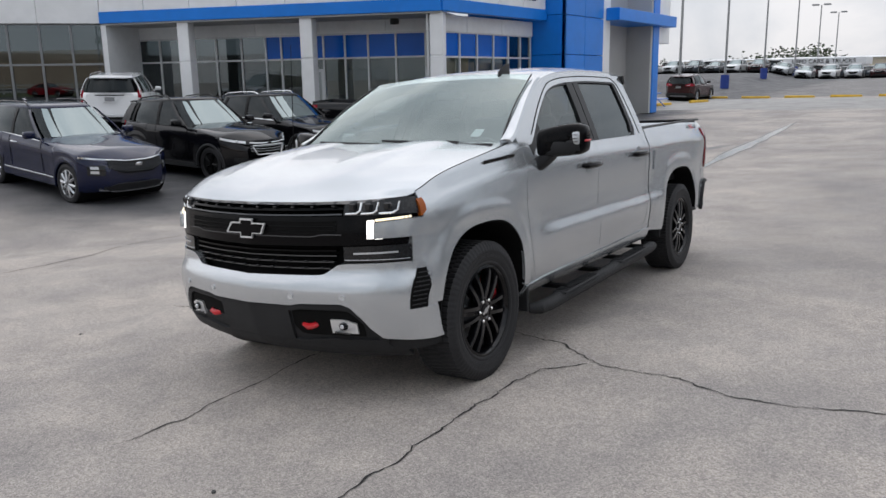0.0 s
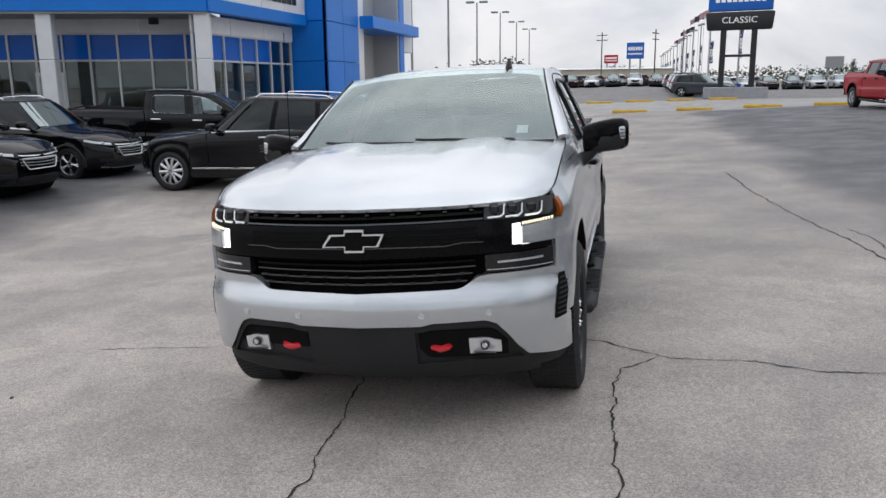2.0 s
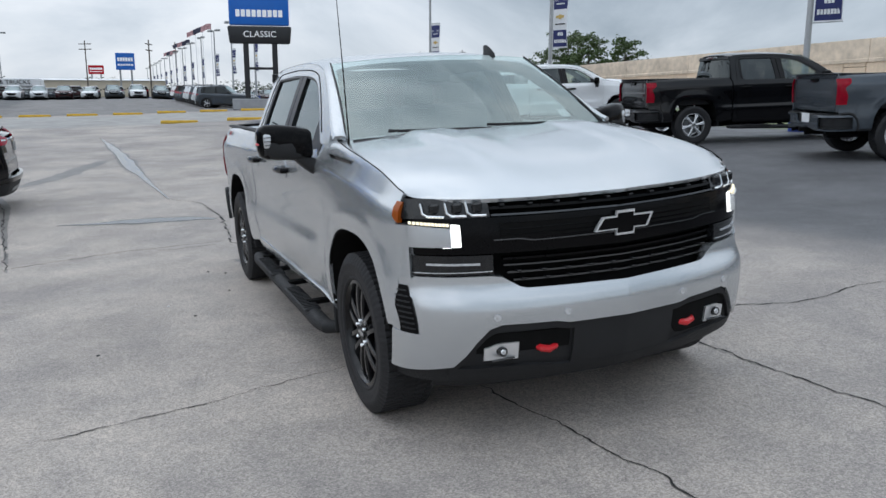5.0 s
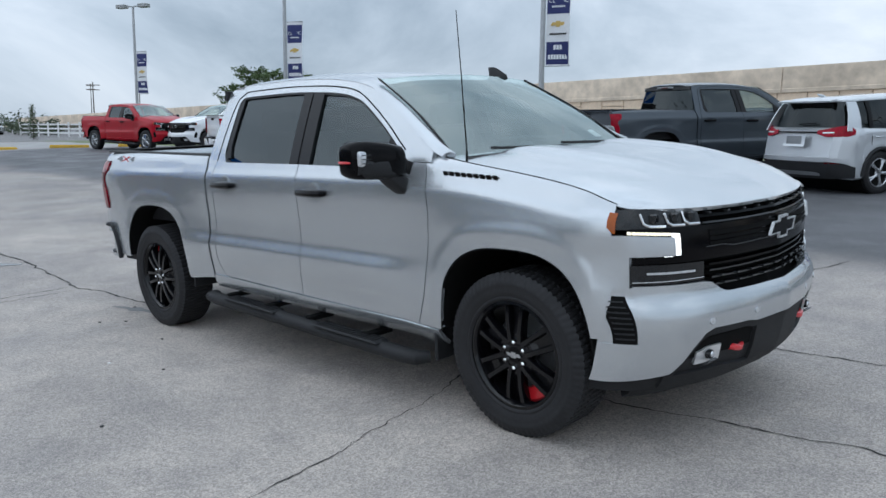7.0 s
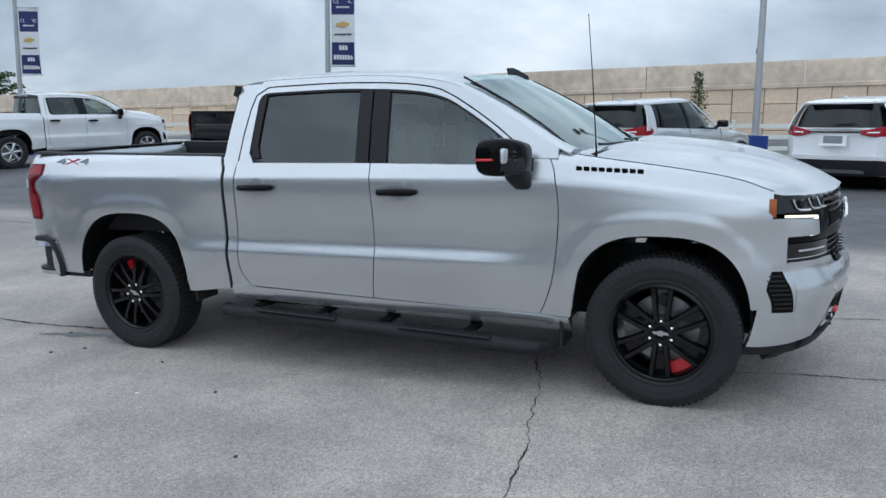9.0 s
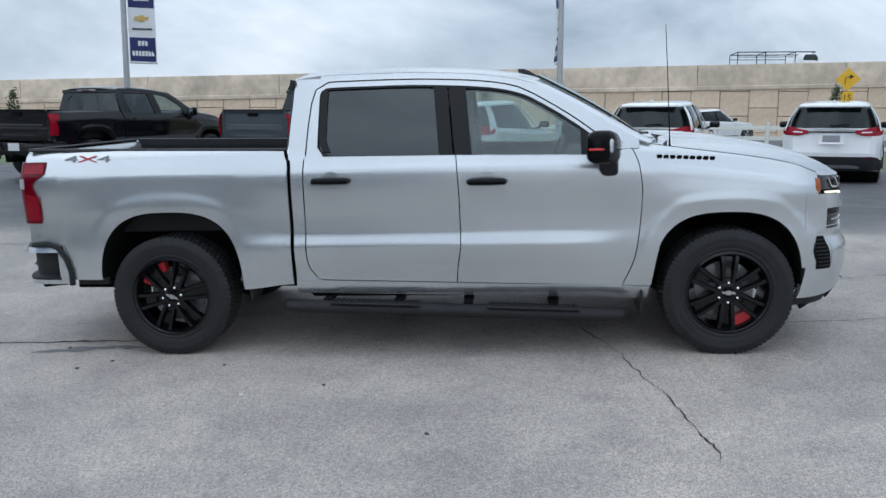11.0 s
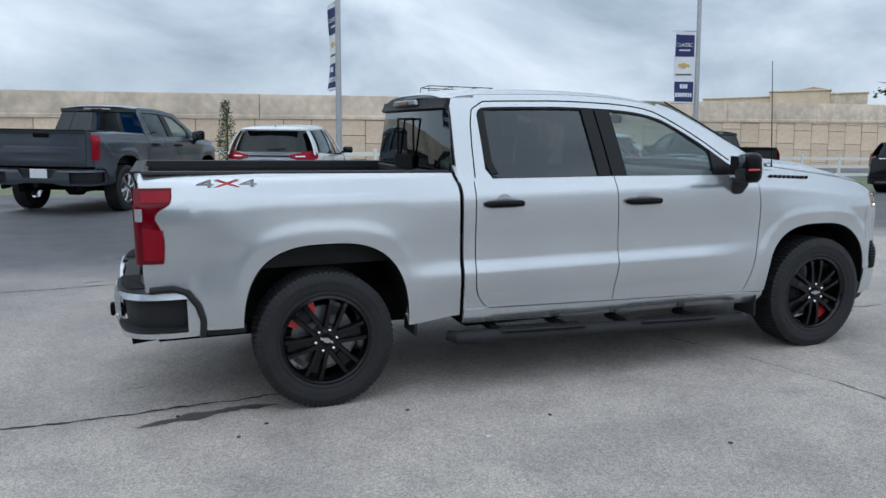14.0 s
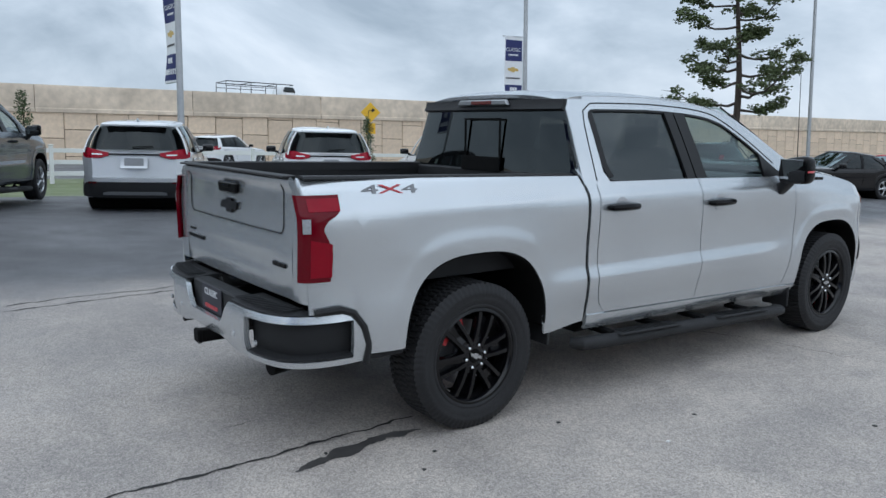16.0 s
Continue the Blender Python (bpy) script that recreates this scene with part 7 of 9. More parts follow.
def glazing(a, b, stops, z_levels, out, parent, panes, bar, bar_mat):
    """A shop window: panes between upright and level bars."""
    win = new("shop_window")
    win.parent = parent
    for u0, u1 in zip(stops, stops[1:]):
        for k, (z0, z1) in enumerate(zip(z_levels, z_levels[1:])):
            mat = panes(k, (u0 + u1) / 2)
            wall_run("pane", along(a, b, u0), along(a, b, u1), z0, z1, out - 0.03, mat, win, 0.012, 0)
    for u in stops:
        wall_run("mullion", along(a, b, u - bar / 2), along(a, b, u + bar / 2), z_levels[0], z_levels[-1], out + 0.03, bar_mat, win, 0.09, 0)
    for z in z_levels:
        wall_run("transom", along(a, b, stops[0]), along(a, b, stops[-1]), z - bar / 2, z + bar / 2, out + 0.027, bar_mat, win, 0.085, 0)
    return win


# the long face, seen from the lot, runs A to C; the right normal of C->A looks at the lot
LA, LC = SHOP_C, SHOP_A
length = (LC - LA).length
REC = -1.9
wall_run("facade_band", LA, LC, 3.86, 4.24, 0.06, BLUE, showroom, 0.30, 0.01, "blue metal band")
panels(LA, LC, 4.24, 5.5, 0.0, PANEL, showroom, 7)
panels(LA, LC, 5.5, 6.9, 0.0, PANEL, showroom, 7)
wall_run("soffit", LA, LC, 3.80, 3.86, 0.0, SOFFIT, showroom, 2.0, 0)
panels(LA, LC, 3.36, 3.82, REC, PANEL_GREY, showroom, 5)
blue_from = 12.25 - 6.7
stops = [12.21 - u for u in (12.2, 11.2, 10.2, 8.9, 7.9, 6.95, 6.35, 5.55, 4.75, 3.95, 3.1, 2.1, 1.05, 0.0)]
glazing(LA, LC, stops, [0.02, 2.55, 3.36], REC, showroom, lambda k, u: BLUE_PANE if k == 1 and u > blue_from else (SHOP_GLASS if u > blue_from else SHOP_DARK), 0.06, MULLION)
wall_run("door_frame", along(LA, LC, 6.6), along(LA, LC, 7.45), 0.02, 2.2, REC + 0.05, MULLION, showroom, 0.04, 0.004)
wall_run("door_leaf", along(LA, LC, 6.70), along(LA, LC, 7.35), 0.12, 2.1, REC + 0.06, SHOP_GLASS, showroom, 0.02, 0)
for u in (0.2, 4.6, 9.1):
    p = along(LC, LA, u)
    d = (LA - LC).normalized()
    bm = bmesh.new()
    m = Matrix(((d.x, -d.y, 0, p.x + d.y * 0.30), (d.y, d.x, 0, p.y - d.x * 0.30), (0, 0, 1, 0), (0, 0, 0, 1)))
    box(bm, (0, 0, 3.18), (0.43, 0.43, 1.30), 0.02, m)
    box(bm, (0, 0, 1.25), (0.43, 0.43, 2.52), 0.02, m)
    part("pillar", bm, PANEL, showroom, "white clad pillar")
    bm = bmesh.new()
    box(bm, (0, 0, 1.9), (0.37, 0.37, 3.9), 0.0, m)
    part("pillar_core", bm, PANEL_GREY, showroom)
bm = bmesh.new()
q = along(LC, LA, 1.55)
box(bm, (q.x + 0.10, q.y + 0.10, 3.58), (0.22, 0.22, 0.18), 0.02)
part("wall_lamp", bm, DEEP_BLACK, showroom, "small black wall lamp")
wall_run("recess_end", LA + Vector((-2.2, -0.8)), LA, 0.0, 3.86, 0.0, PANEL_GREY, showroom, 0.2, 0.0)
# the short face towards the tower
SB = Vector((-20.1, -10.5))
wall_run("facade_band", LC, SB, 3.86, 4.24, 0.06, BLUE, showroom, 0.30, 0.01, "blue metal band")
panels(LC, SB, 4.24, 5.5, 0.0, PANEL, showroom, 4)
panels(LC, SB, 5.5, 6.9, 0.0, PANEL, showroom, 4)
panels(LC, SB, 3.30, 3.84, -0.55, PANEL_GREY, showroom, 3)
stops = [0.10, 0.9, 1.8, 2.85, 3.9, 4.9, 5.75, 6.5]
glazing(LC, SB, stops, [0.02, 2.5, 3.30], -0.6, showroom, lambda k, u: BLUE_PANE if k == 1 and u < 4.9 else SHOP_GLASS, 0.06, MULLION)

bm = bmesh.new()
d = (SB - LC).normalized()
for i in range(9):
    p = along(LC, SB, 2.5 + 0.38 * i)
    m, s = strip(p, along(LC, SB, 2.5 + 0.38 * i + 0.29), 4.52, 4.86 if i % 4 else 4.95, 0.05, 0.06)
    box(bm, (0, 0, 0), s, 0.02, m)
part("sign_bars", bm, SATIN, showroom, "grey raised sign of plain bars")
# left wing, two storeys of dark glass under white panels
W0, W1 = SHOP_C + Vector((0.0, 0.0)), SHOP_C + Vector((9.1, -7.8))
panels(W1, W0, 3.86, 5.2, 0.0, PANEL, showroom, 6)
panels(W1, W0, 5.2, 6.9, 0.0, PANEL, showroom, 6)
glazing(W1, W0, steps(0.0, 11.98, 12), [0.02, 2.5, 3.86], -0.15, showroom, lambda k, u: SHOP_DARK, 0.07, MULLION_DARK)
# blue tower and the entrance portal
TX0, TX1, TY0, TY1 = -23.9, -20.2, -14.0, -9.75
tower = new("tower")
tower.parent = showroom
for k, (z0, z1) in enumerate(((0.0, 1.15), (1.17, 2.6), (2.62, 4.05), (4.07, 5.5), (5.52, 7.0), (7.02, 8.6))):
    for j, (a, b) in enumerate(((TX1, TX1 - 1.84), (TX1 - 1.86, TX0))):
        wall_run("panel", Vector((a, TY1)), Vector((b, TY1)), z0, z1, 0.0, BLUE, tower, 0.12, 0.012)
    for a, b in ((TY0, TY0 + 2.1), (TY0 + 2.12, TY1)):
        wall_run("panel", Vector((TX1, a)), Vector((TX1, b)), z0, z1, 0.0, BLUE, tower, 0.12, 0.012)
bm = bmesh.new()
box(bm, ((TX0 + TX1) / 2 - 0.1, (TY0 + TY1) / 2 - 0.1, 4.2), (TX1 - TX0 - 0.3, TY1 - TY0 - 0.3, 8.3))
part("tower_core", bm, BLUE, tower)
wall_run("tower_edge", Vector((TX0, -9.9)), Vector((TX0 - 1.1, -9.9)), 0, 8.6, 0.0, PANEL, showroom, 0.5, 0.02, "white edge panel")
PX = -30.3
wall_run("portal_wall", Vector((TX0 - 1.1, -11.0)), Vector((PX, -11.0)), 0, 8.2, 0.0, SOFFIT, showroom, 0.3, 0.02, "plain grey entrance wall")
wall_run("portal_side", Vector((PX + 0.5, -13.0)), Vector((PX + 0.5, -9.8)), 0, 8.2, 0.0, SOFFIT, showroom, 0.4, 0.02)
wall_run("entrance_canopy", Vector((TX0 - 0.6, -9.3)), Vector((PX - 1.7, -9.3)), 4.05, 4.55, 0.0, BLUE, showroom, 2.2, 0.02, "blue entrance canopy")
wall_run("portal_column", Vector((PX + 0.25, -9.75)), Vector((PX - 0.55, -9.75)), 0, 8.4, 0.0, BLUE, showroom, 0.5, 0.02, "blue portal column")
wall_run("portal_white", Vector((PX - 0.57, -9.8)), Vector((PX - 2.2, -9.8)), 3.3, 8.4, 0.0, PANEL, showroom, 0.8, 0.02, "white portal panel")
# closing walls and roof behind the faces
bm = bmesh.new()
pts = [(W1.x, W1.y - 0.2), (SHOP_C.x - 0.8, SHOP_C.y - 0.6), (SHOP_A.x - 0.4, SHOP_A.y - 0.3), (-24.0, -11.2), (PX - 1.8, -11.2), (PX - 2, -46), (W1.x, -46)]
lo, hi = [bm.verts.new((*p, 6.6)) for p in pts], [bm.verts.new((*p, 6.85)) for p in pts]
bm.faces.new(hi)
bm.faces.new(lo[::-1])
for i in range(len(pts)):
    j = (i + 1) % len(pts)
    bm.faces.new((lo[i], lo[j], hi[j], hi[i]))
part("roof", bm, PANEL_GREY, showroom, "flat roof")
# showroom room behind the glass: floor, back wall, a few desks
bm = bmesh.new()
pts = [(W1.x - 0.3, W1.y - 0.6), (SHOP_C.x - 1.9, SHOP_C.y - 0.3), (-15.6, -12.8), (-24, -13.0), (PX - 2, -13.0), (PX - 2, -44), (W1.x - 0.3, -44)]
v0, v1 = [bm.verts.new((*p, 0.03)) for p in pts], [bm.verts.new((*p, 3.7)) for p in pts]
bm.faces.new(v0)
for i in range(3, len(pts)):
    j = (i + 1) % len(pts)
    bm.faces.new((v0[i], v0[j], v1[j], v1[i]))
part("interior", bm, ROOM, showroom, "dim showroom interior")
bm = bmesh.new()
for i in range(9):
    x, y = -16.2 + 0.9 * i * 0.9, -14.5 - 1.15 * i
    box(bm, (x - 2.5, y, 0.55 + 0.3 * (i % 3)), (0.9, 1.6, 1.0 + 0.6 * (i % 3)), 0.05)
part("display_counters", bm, ROOM, showroom)

showroom.location.z = 0.12

# ---- retaining wall of the raised highway ----
TAN = material("tan_concrete", (0.70, 0.555, 0.41), 0.85, vary=0.10, grain=5, stain=0.14, stain_scale=0.5, bump=0.2, bump_scale=40, random_value=0.07)
TAN_TOP = material("weathered_concrete", (0.61, 0.51, 0.40), 0.85, vary=0.14, grain=2.2, stain=0.22, stain_scale=0.55, bump=0.2, bump_scale=40, random_value=0.06)
JOINT = material("dark_joint", (0.17, 0.135, 0.105), 0.9, vary=0.2, grain=10)
WALL_Y = 44.0
hw_top = lambda x: 5.83 + 0.0175 * x
hw = thing("highway_wall", "tan precast concrete retaining wall with a parapet", "wall", kind="structure")
bm = bmesh.new()
for x0, x1 in zip(steps(-190, 160, 14), steps(-190, 160, 14)[1:]):
    rows = [[(x, WALL_Y + 0.12, z) for z in (0.2, max(0.3, hw_top(x) - 1.4))] for x in (x0, x1)]
    sheet(bm, rows[::-1], -0.6)
part("backing", bm, JOINT, hw)
PITCH = 8.7
for k in range(-17, 16):
    x0, x1 = 4.9 + PITCH * k, 4.9 + PITCH * (k + 1)
    bm = bmesh.new()
    prof = [(0.0, -1.52), (-0.10, -1.50), (-0.10, -1.30), (-0.04, -1.26), (-0.04, -0.06), (-0.02, 0.0), (0.30, 0.0), (0.34, -1.52)]
    va = [[bm.verts.new((x, WALL_Y + y, hw_top(x) + z)) for y, z in prof] for x in (x0 + 0.02, x1 - 0.02)]
    n = len(prof)
    for i in range(n):
        bm.faces.new((va[0][i], va[0][(i + 1) % n], va[1][(i + 1) % n], va[1][i]))
    bm.faces.new(va[0][::-1])
    bm.faces.new(va[1])
    part("parapet", bm, TAN_TOP, hw, "", 30)
panel_mesh = {}
for hgt in (1.0, 1.5, 2.0):
    bm = bmesh.new()
    box(bm, (0, 0, 0), (1.70, 0.12, hgt - 0.03), 0.03)
    o = part("wall_panel", bm, TAN, None)
    panel_mesh[hgt] = o.data
    bpy.data.objects.remove(o)
rng = random.Random(5)
for k in range(-50, 62):
    x = 2.0 + 1.735 * k
    top, z, first = hw_top(x) - 1.52, 1.0, True
    while z < top:
        h = 1.0 if first and k % 2 else 2.0 if first else 1.5
        h = min(h, 1.5 if not first else h)
        first = False
        share("wall_panel", panel_mesh[h], hw, Matrix.Translation((x, WALL_Y + 0.05, z + h / 2)))
        z += h

bm = bmesh.new()
rows = [[(x, y, hw_top(x) - 1.2) for y in (WALL_Y + 0.25, 62)] for x in steps(-190, 160, 14)]
sheet(bm, rows, 0.3)
part("highway_deck", bm, TAN_TOP, hw, "concrete highway deck")
# vehicles up on the highway
van = thing("utility_truck", "white utility truck with a ladder rack on the highway", "truck", Matrix.Translation((19.5, 46.6, hw_top(19.5) - 1.2)) @ Matrix.Rotation(0, 4, "Z"))
bm = bmesh.new()
box(bm, (1.9, 0, 1.05), (1.8, 1.9, 0.9), 0.15, None, None, 2)
box(bm, (1.3, 0, 1.65), (1.2, 1.8, 0.75), 0.2, None, (0.7, 0.85), 2)
box(bm, (-1.4, 0, 0.95), (3.6, 2.0, 0.7), 0.05)
part("body", bm, WHITE, van)
bm = bmesh.new()
box(bm, (1.36, 0, 1.72), (1.0, 1.84, 0.42), 0.1, None, (0.75, 0.9))
part("cabin_glass", bm, GLASS_CAR, van)
bm = bmesh.new()
for y in (-0.9, 0.9):
    tube(bm, [(-3.1, y, 2.05), (1.6, y, 2.05)], 0.03, 5)
    tube(bm, [(-3.1, y, 1.75), (0.4, y, 1.75)], 0.02, 5)
    for x in (-3.1, -1.4, 0.4):
        tube(bm, [(x, y, 1.2), (x, y, 2.05)], 0.025, 5)
for x in (-3.1, -1.4, 0.4, 1.6):
    tube(bm, [(x, -0.9, 2.05), (x, 0.9, 2.05)], 0.025, 5)
part("rack", bm, DEEP_BLACK, van, "black ladder rack")
for x in (-1.9, 2.0):
    for sg in (-1, 1):
        bm = bmesh.new()
        cyl(bm, (x, sg * 0.98, 0.38), (x, sg * 0.72, 0.38), 0.38, n=20)
        part("wheel", bm, RUBBER, van)

# ---- white rail fence, shrubs, road sign ----
FENCE_Y = 25.6
fence = thing("rail_fence", "white three-rail fence along the grass", "fence")
post_bm = bmesh.new()
box(post_bm, (0, 0, 0.68), (0.13, 0.13, 1.36), 0.01)
box(post_bm, (0, 0, 1.38), (0.17, 0.17, 0.05), 0.02)
o = part("post", post_bm, WHITE_PLASTIC, None)
post_me = o.data
bpy.data.objects.remove(o)
rail_bm = bmesh.new()
box(rail_bm, (0, 0, 0), (2.42, 0.05, 0.15), 0.006)
o = part("rail", rail_bm, WHITE_PLASTIC, None)
rail_me = o.data
bpy.data.objects.remove(o)
for k in range(-34, 27):
    x = 2.44 * k
    y = FENCE_Y if x > -45 else FENCE_Y - 0.02 * (-45 - x)
    z = ground_z(x, y) - 0.05
    share("post", post_me, fence, Matrix.Translation((x, y, z)))
    for h in (0.40, 0.80, 1.20):
        share("rail", rail_me, fence, Matrix.Translation((x + 1.22, y, z + h)))

GREEN = {}
for key, base in (("pine", (0.075, 0.098, 0.036)), ("leaf", (0.060, 0.095, 0.028)), ("juniper", (0.060, 0.085, 0.035)), ("far", (0.050, 0.070, 0.035))):
    m = material(key + "_foliage", base, 0.7, vary=0.35, grain=6, stain=0.3, stain_scale=1.5)
    t = m.node_tree
    GREEN[key] = m
BARK = material("dark_bark", (0.055, 0.042, 0.034), 0.9, vary=0.3, grain=14, bump=0.5, bump_scale=60)


def tuft(bm, c, size, rng, n=12, flat=0.7, spiky=False):
    """Small crossed leaves about a centre."""
    for _ in range(n):
        d = Vector((rng.gauss(0, 1), rng.gauss(0, 1), rng.gauss(0, flat))).normalized()
        p = Vector(c) + d * size * rng.uniform(0.2, 1.0)
        a, b = ring_frame(Vector((rng.gauss(0, 1), rng.gauss(0, 1), rng.gauss(0, 1))))
        s = size * rng.uniform(0.14, 0.30)
        if spiky:
            q = [p - a * s * 0.20, p + d * s * 1.9 + b * s * 0.2, p + a * s * 0.20]
        else:
            q = [p - a * s, p + b * s * 0.7, p + a * s, p - b * s * 0.6]
        bm.faces.new([bm.verts.new(v) for v in q])


def tree(name, label, x, y, height, spread, mat, seed, bare=0.35, trunk_r=0.18, dense=26, category="tree", z=None, clump=None, leaves=30):
    rng = random.Random(seed)
    T = thing(name, label, category, Matrix.Translation((x, y, ground_z(x, y) if z is None else z)))
    bm = bmesh.new()
    crown = bmesh.new()
    bend = [(0, 0, 0)]
    for i in range(1, 9):
        bend.append((bend[-1][0] + rng.uniform(-0.1, 0.1) * height * 0.05, bend[-1][1] + rng.uniform(-0.1, 0.1) * height * 0.05, height * 0.96 * i / 8))
    tube(bm, bend, [trunk_r * (1 - 0.85 * i / 8) for i in range(9)], 9)
    for k in range(dense):
        u = bare + (1 - bare) * (k + rng.random()) / dense
        i = min(7, int(u * 8))
        base = Vector(bend[i]).lerp(Vector(bend[i + 1]), u * 8 - i) if u < 1 else Vector(bend[8])
        a = k * 2.4 + rng.uniform(-0.5, 0.5)
        w = math.sin(math.pi * min(1, (u - bare) / (1 - bare) * 0.8 + 0.22))
        reach = spread * (0.45 + 0.55 * w) * rng.uniform(0.55, 1.05)
        lift = rng.uniform(-0.05, 0.30) * reach
        mid = base + Vector((math.cos(a), math.sin(a), 0)) * reach * 0.55 + Vector((0, 0, lift * 0.3))
        end = base + Vector((math.cos(a + 0.15), math.sin(a + 0.15), 0)) * reach + Vector((0, 0, lift))
        tube(bm, [base, mid, end], [trunk_r * 0.30 * (1.1 - u * 0.6), trunk_r * 0.18, trunk_r * 0.05], 5)
        cs = clump or spread * 0.17
        for q in range(5):
            f = 0.40 + 0.62 * q / 4
            c = base.lerp(mid, f / 0.55) if f < 0.55 else mid.lerp(end, (f - 0.55) / 0.45)
            c = c + Vector((rng.gauss(0, cs * 0.7), rng.gauss(0, cs * 0.7), rng.uniform(0, cs * 0.7)))
            tuft(crown, c, cs * rng.uniform(0.8, 1.35), rng, leaves, 0.4)
    part("trunk", bm, BARK, T, "", 50)
    part("crown", crown, mat, T, "", 0)
    return T


def pine(x, y, height, seed):
    """An open pine: crooked limbs that fork into twigs, each with flat pads of needles."""
    rng = random.Random(seed)
    T = thing("pine_tree", "tall dark pine with open uneven limbs and needle pads", "tree", Matrix.Translation((x, y, ground_z(x, y))))
    wood, crown = bmesh.new(), bmesh.new()
    stem = [Vector((0.10 * math.sin(0.5 * i) * i / 4, 0.08 * math.cos(0.9 * i) - 0.08, height * i / 10)) for i in range(11)]
    tube(wood, stem, [0.20 * (1 - 0.86 * i / 10) for i in range(11)], 10)
    a = 0.4
    for k in range(30):
        u = 0.25 + 0.73 * k / 29
        i = min(9, int(u * 10))
        base = stem[i].lerp(stem[i + 1], u * 10 - i)
        a += 2.4 + rng.uniform(-0.6, 0.6)
        reach = 3.7 * (1 - 0.72 * (u - 0.28) / 0.72) * rng.uniform(0.40, 1.22)
        out = Vector((math.cos(a), math.sin(a), 0))
        bow_ = rng.uniform(-0.10, 0.20)
        limb = [base + out * reach * v + Vector((0, 0, reach * (bow_ * v + 0.16 * v * v - 0.10 * math.sin(math.pi * v)))) + Vector((rng.gauss(0, 0.07), rng.gauss(0, 0.07), rng.gauss(0, 0.05))) * (v > 0) for v in steps(0, 1, 5)]
        tube(wood, limb, [0.075 * (1.15 - u * 0.7) * (1 - 0.8 * v) + 0.008 for v in steps(0, 1, 5)], 6)
        for q in range(7):
            v = 0.46 + 0.54 * q / 6
            j = min(4, int(v * 5))
            p = limb[j].lerp(limb[j + 1], v * 5 - j)
            side_ = Vector((-out.y, out.x, 0)) * (1 if q % 2 else -1)
            tip = p + (side_ * rng.uniform(0.5, 1.0) + out * rng.uniform(0.2, 0.7)) * reach * 0.24 * rng.uniform(0.6, 1.3) + Vector((0, 0, rng.uniform(0.0, 0.25)))
            tube(wood, [p, (p + tip) / 2 + Vector((0, 0, -0.03)), tip], [0.022, 0.014, 0.006], 5)
            if rng.random() < 0.15:
                continue
            for c in (tip, (p + tip) / 2, tip + Vector((rng.gauss(0, 0.2), rng.gauss(0, 0.2), rng.uniform(0, 0.15)))):
                tuft(crown, c, 0.33 * rng.uniform(0.6, 1.3), rng, 40, 0.40)
    part("trunk", wood, BARK, T, "", 50)
    part("crown", crown, GREEN["pine"], T, "", 0)


pine(30.2, 17.7, 12.5, 11)
for i, (x, y, h, s) in enumerate(((-155, 99, 14.5, 6.5), (-143, 97, 12.5, 6.0), (-131, 98, 11.5, 5.5), (-166, 101, 11.0, 5.0))):
    tree("broadleaf_tree", "broad leafy tree beyond the highway", x, y, h, s, GREEN["leaf"], 20 + i, 0.22, 0.3, 26)


def juniper(x, y, h, seed):
    rng = random.Random(seed)
    T = thing("juniper_shrub", "slender upright juniper on the grass", "shrub", Matrix.Translation((x, y, ground_z(x, y))))
    bm = bmesh.new()
    tube(bm, [(0, 0, 0), (0.02, 0, h * 0.5), (0, 0.01, h)], [0.05, 0.035, 0.01], 6)
    part("trunk", bm, BARK, T)
    bm = bmesh.new()
    for k in range(150):
        u = (k + rng.random()) / 150
        r = 0.42 * math.sin(math.pi * min(1, u * 0.85 + 0.14)) ** 0.8 * (1 - 0.6 * u) + 0.05
        a = rng.uniform(0, 6.28)
        tuft(bm, (r * math.cos(a) * rng.uniform(0.4, 1), r * math.sin(a) * rng.uniform(0.4, 1), 0.1 + u * h * 0.96), 0.17, rng, 10, 1.2)
    part("crown", bm, GREEN["juniper"], T, "", 0)


for i, (x, y, h) in enumerate(((1.35, 23.6, 2.95), (-17.0, 23.4, 2.5), (14.0, 23.8, 2.6), (-48.0, 19.5, 2.4), (-57.5, 17.5, 2.5))):
    juniper(x, y, h, 40 + i)

YELLOW = material("road_sign_yellow", (0.80, 0.46, 0.02), 0.45, vary=0.06, grain=8)
INK = material("sign_black", (0.012, 0.012, 0.012), 0.5)
sg_ = thing("curve_sign", "yellow diamond bend sign on a post", "road sign", Matrix.Translation((14.8, 24.9, ground_z(14.8, 24.9))) @ Matrix.Rotation(radians(-22), 4, "Z"))
bm = bmesh.new()
cyl(bm, (0, 0.03, 0), (0, 0.03, 3.3), 0.03, n=8)
part("post", bm, STEEL, sg_)
bm = bmesh.new()
box(bm, (0, 0, 0), (0.60, 0.012, 0.60), 0.005, Matrix.Translation((0, 0, 2.95)) @ Matrix.Rotation(radians(45), 4, "Y"))
part("diamond", bm, YELLOW, sg_)
bm = bmesh.new()
box(bm, (0, 0, 2.27), (0.42, 0.012, 0.46), 0.005)
plate_ = part("speed_plate", bm, YELLOW, sg_)
word("15", 0.30, INK, plate_, Matrix.Translation((0, -0.008, 2.27)), depth=0.002)
bm = bmesh.new()
tube(bm, [(-0.09, -0.012, 2.75), (-0.09, -0.012, 2.98), (-0.05, -0.012, 3.04), (0.06, -0.012, 3.04)], 0.028, 6, 0.4)
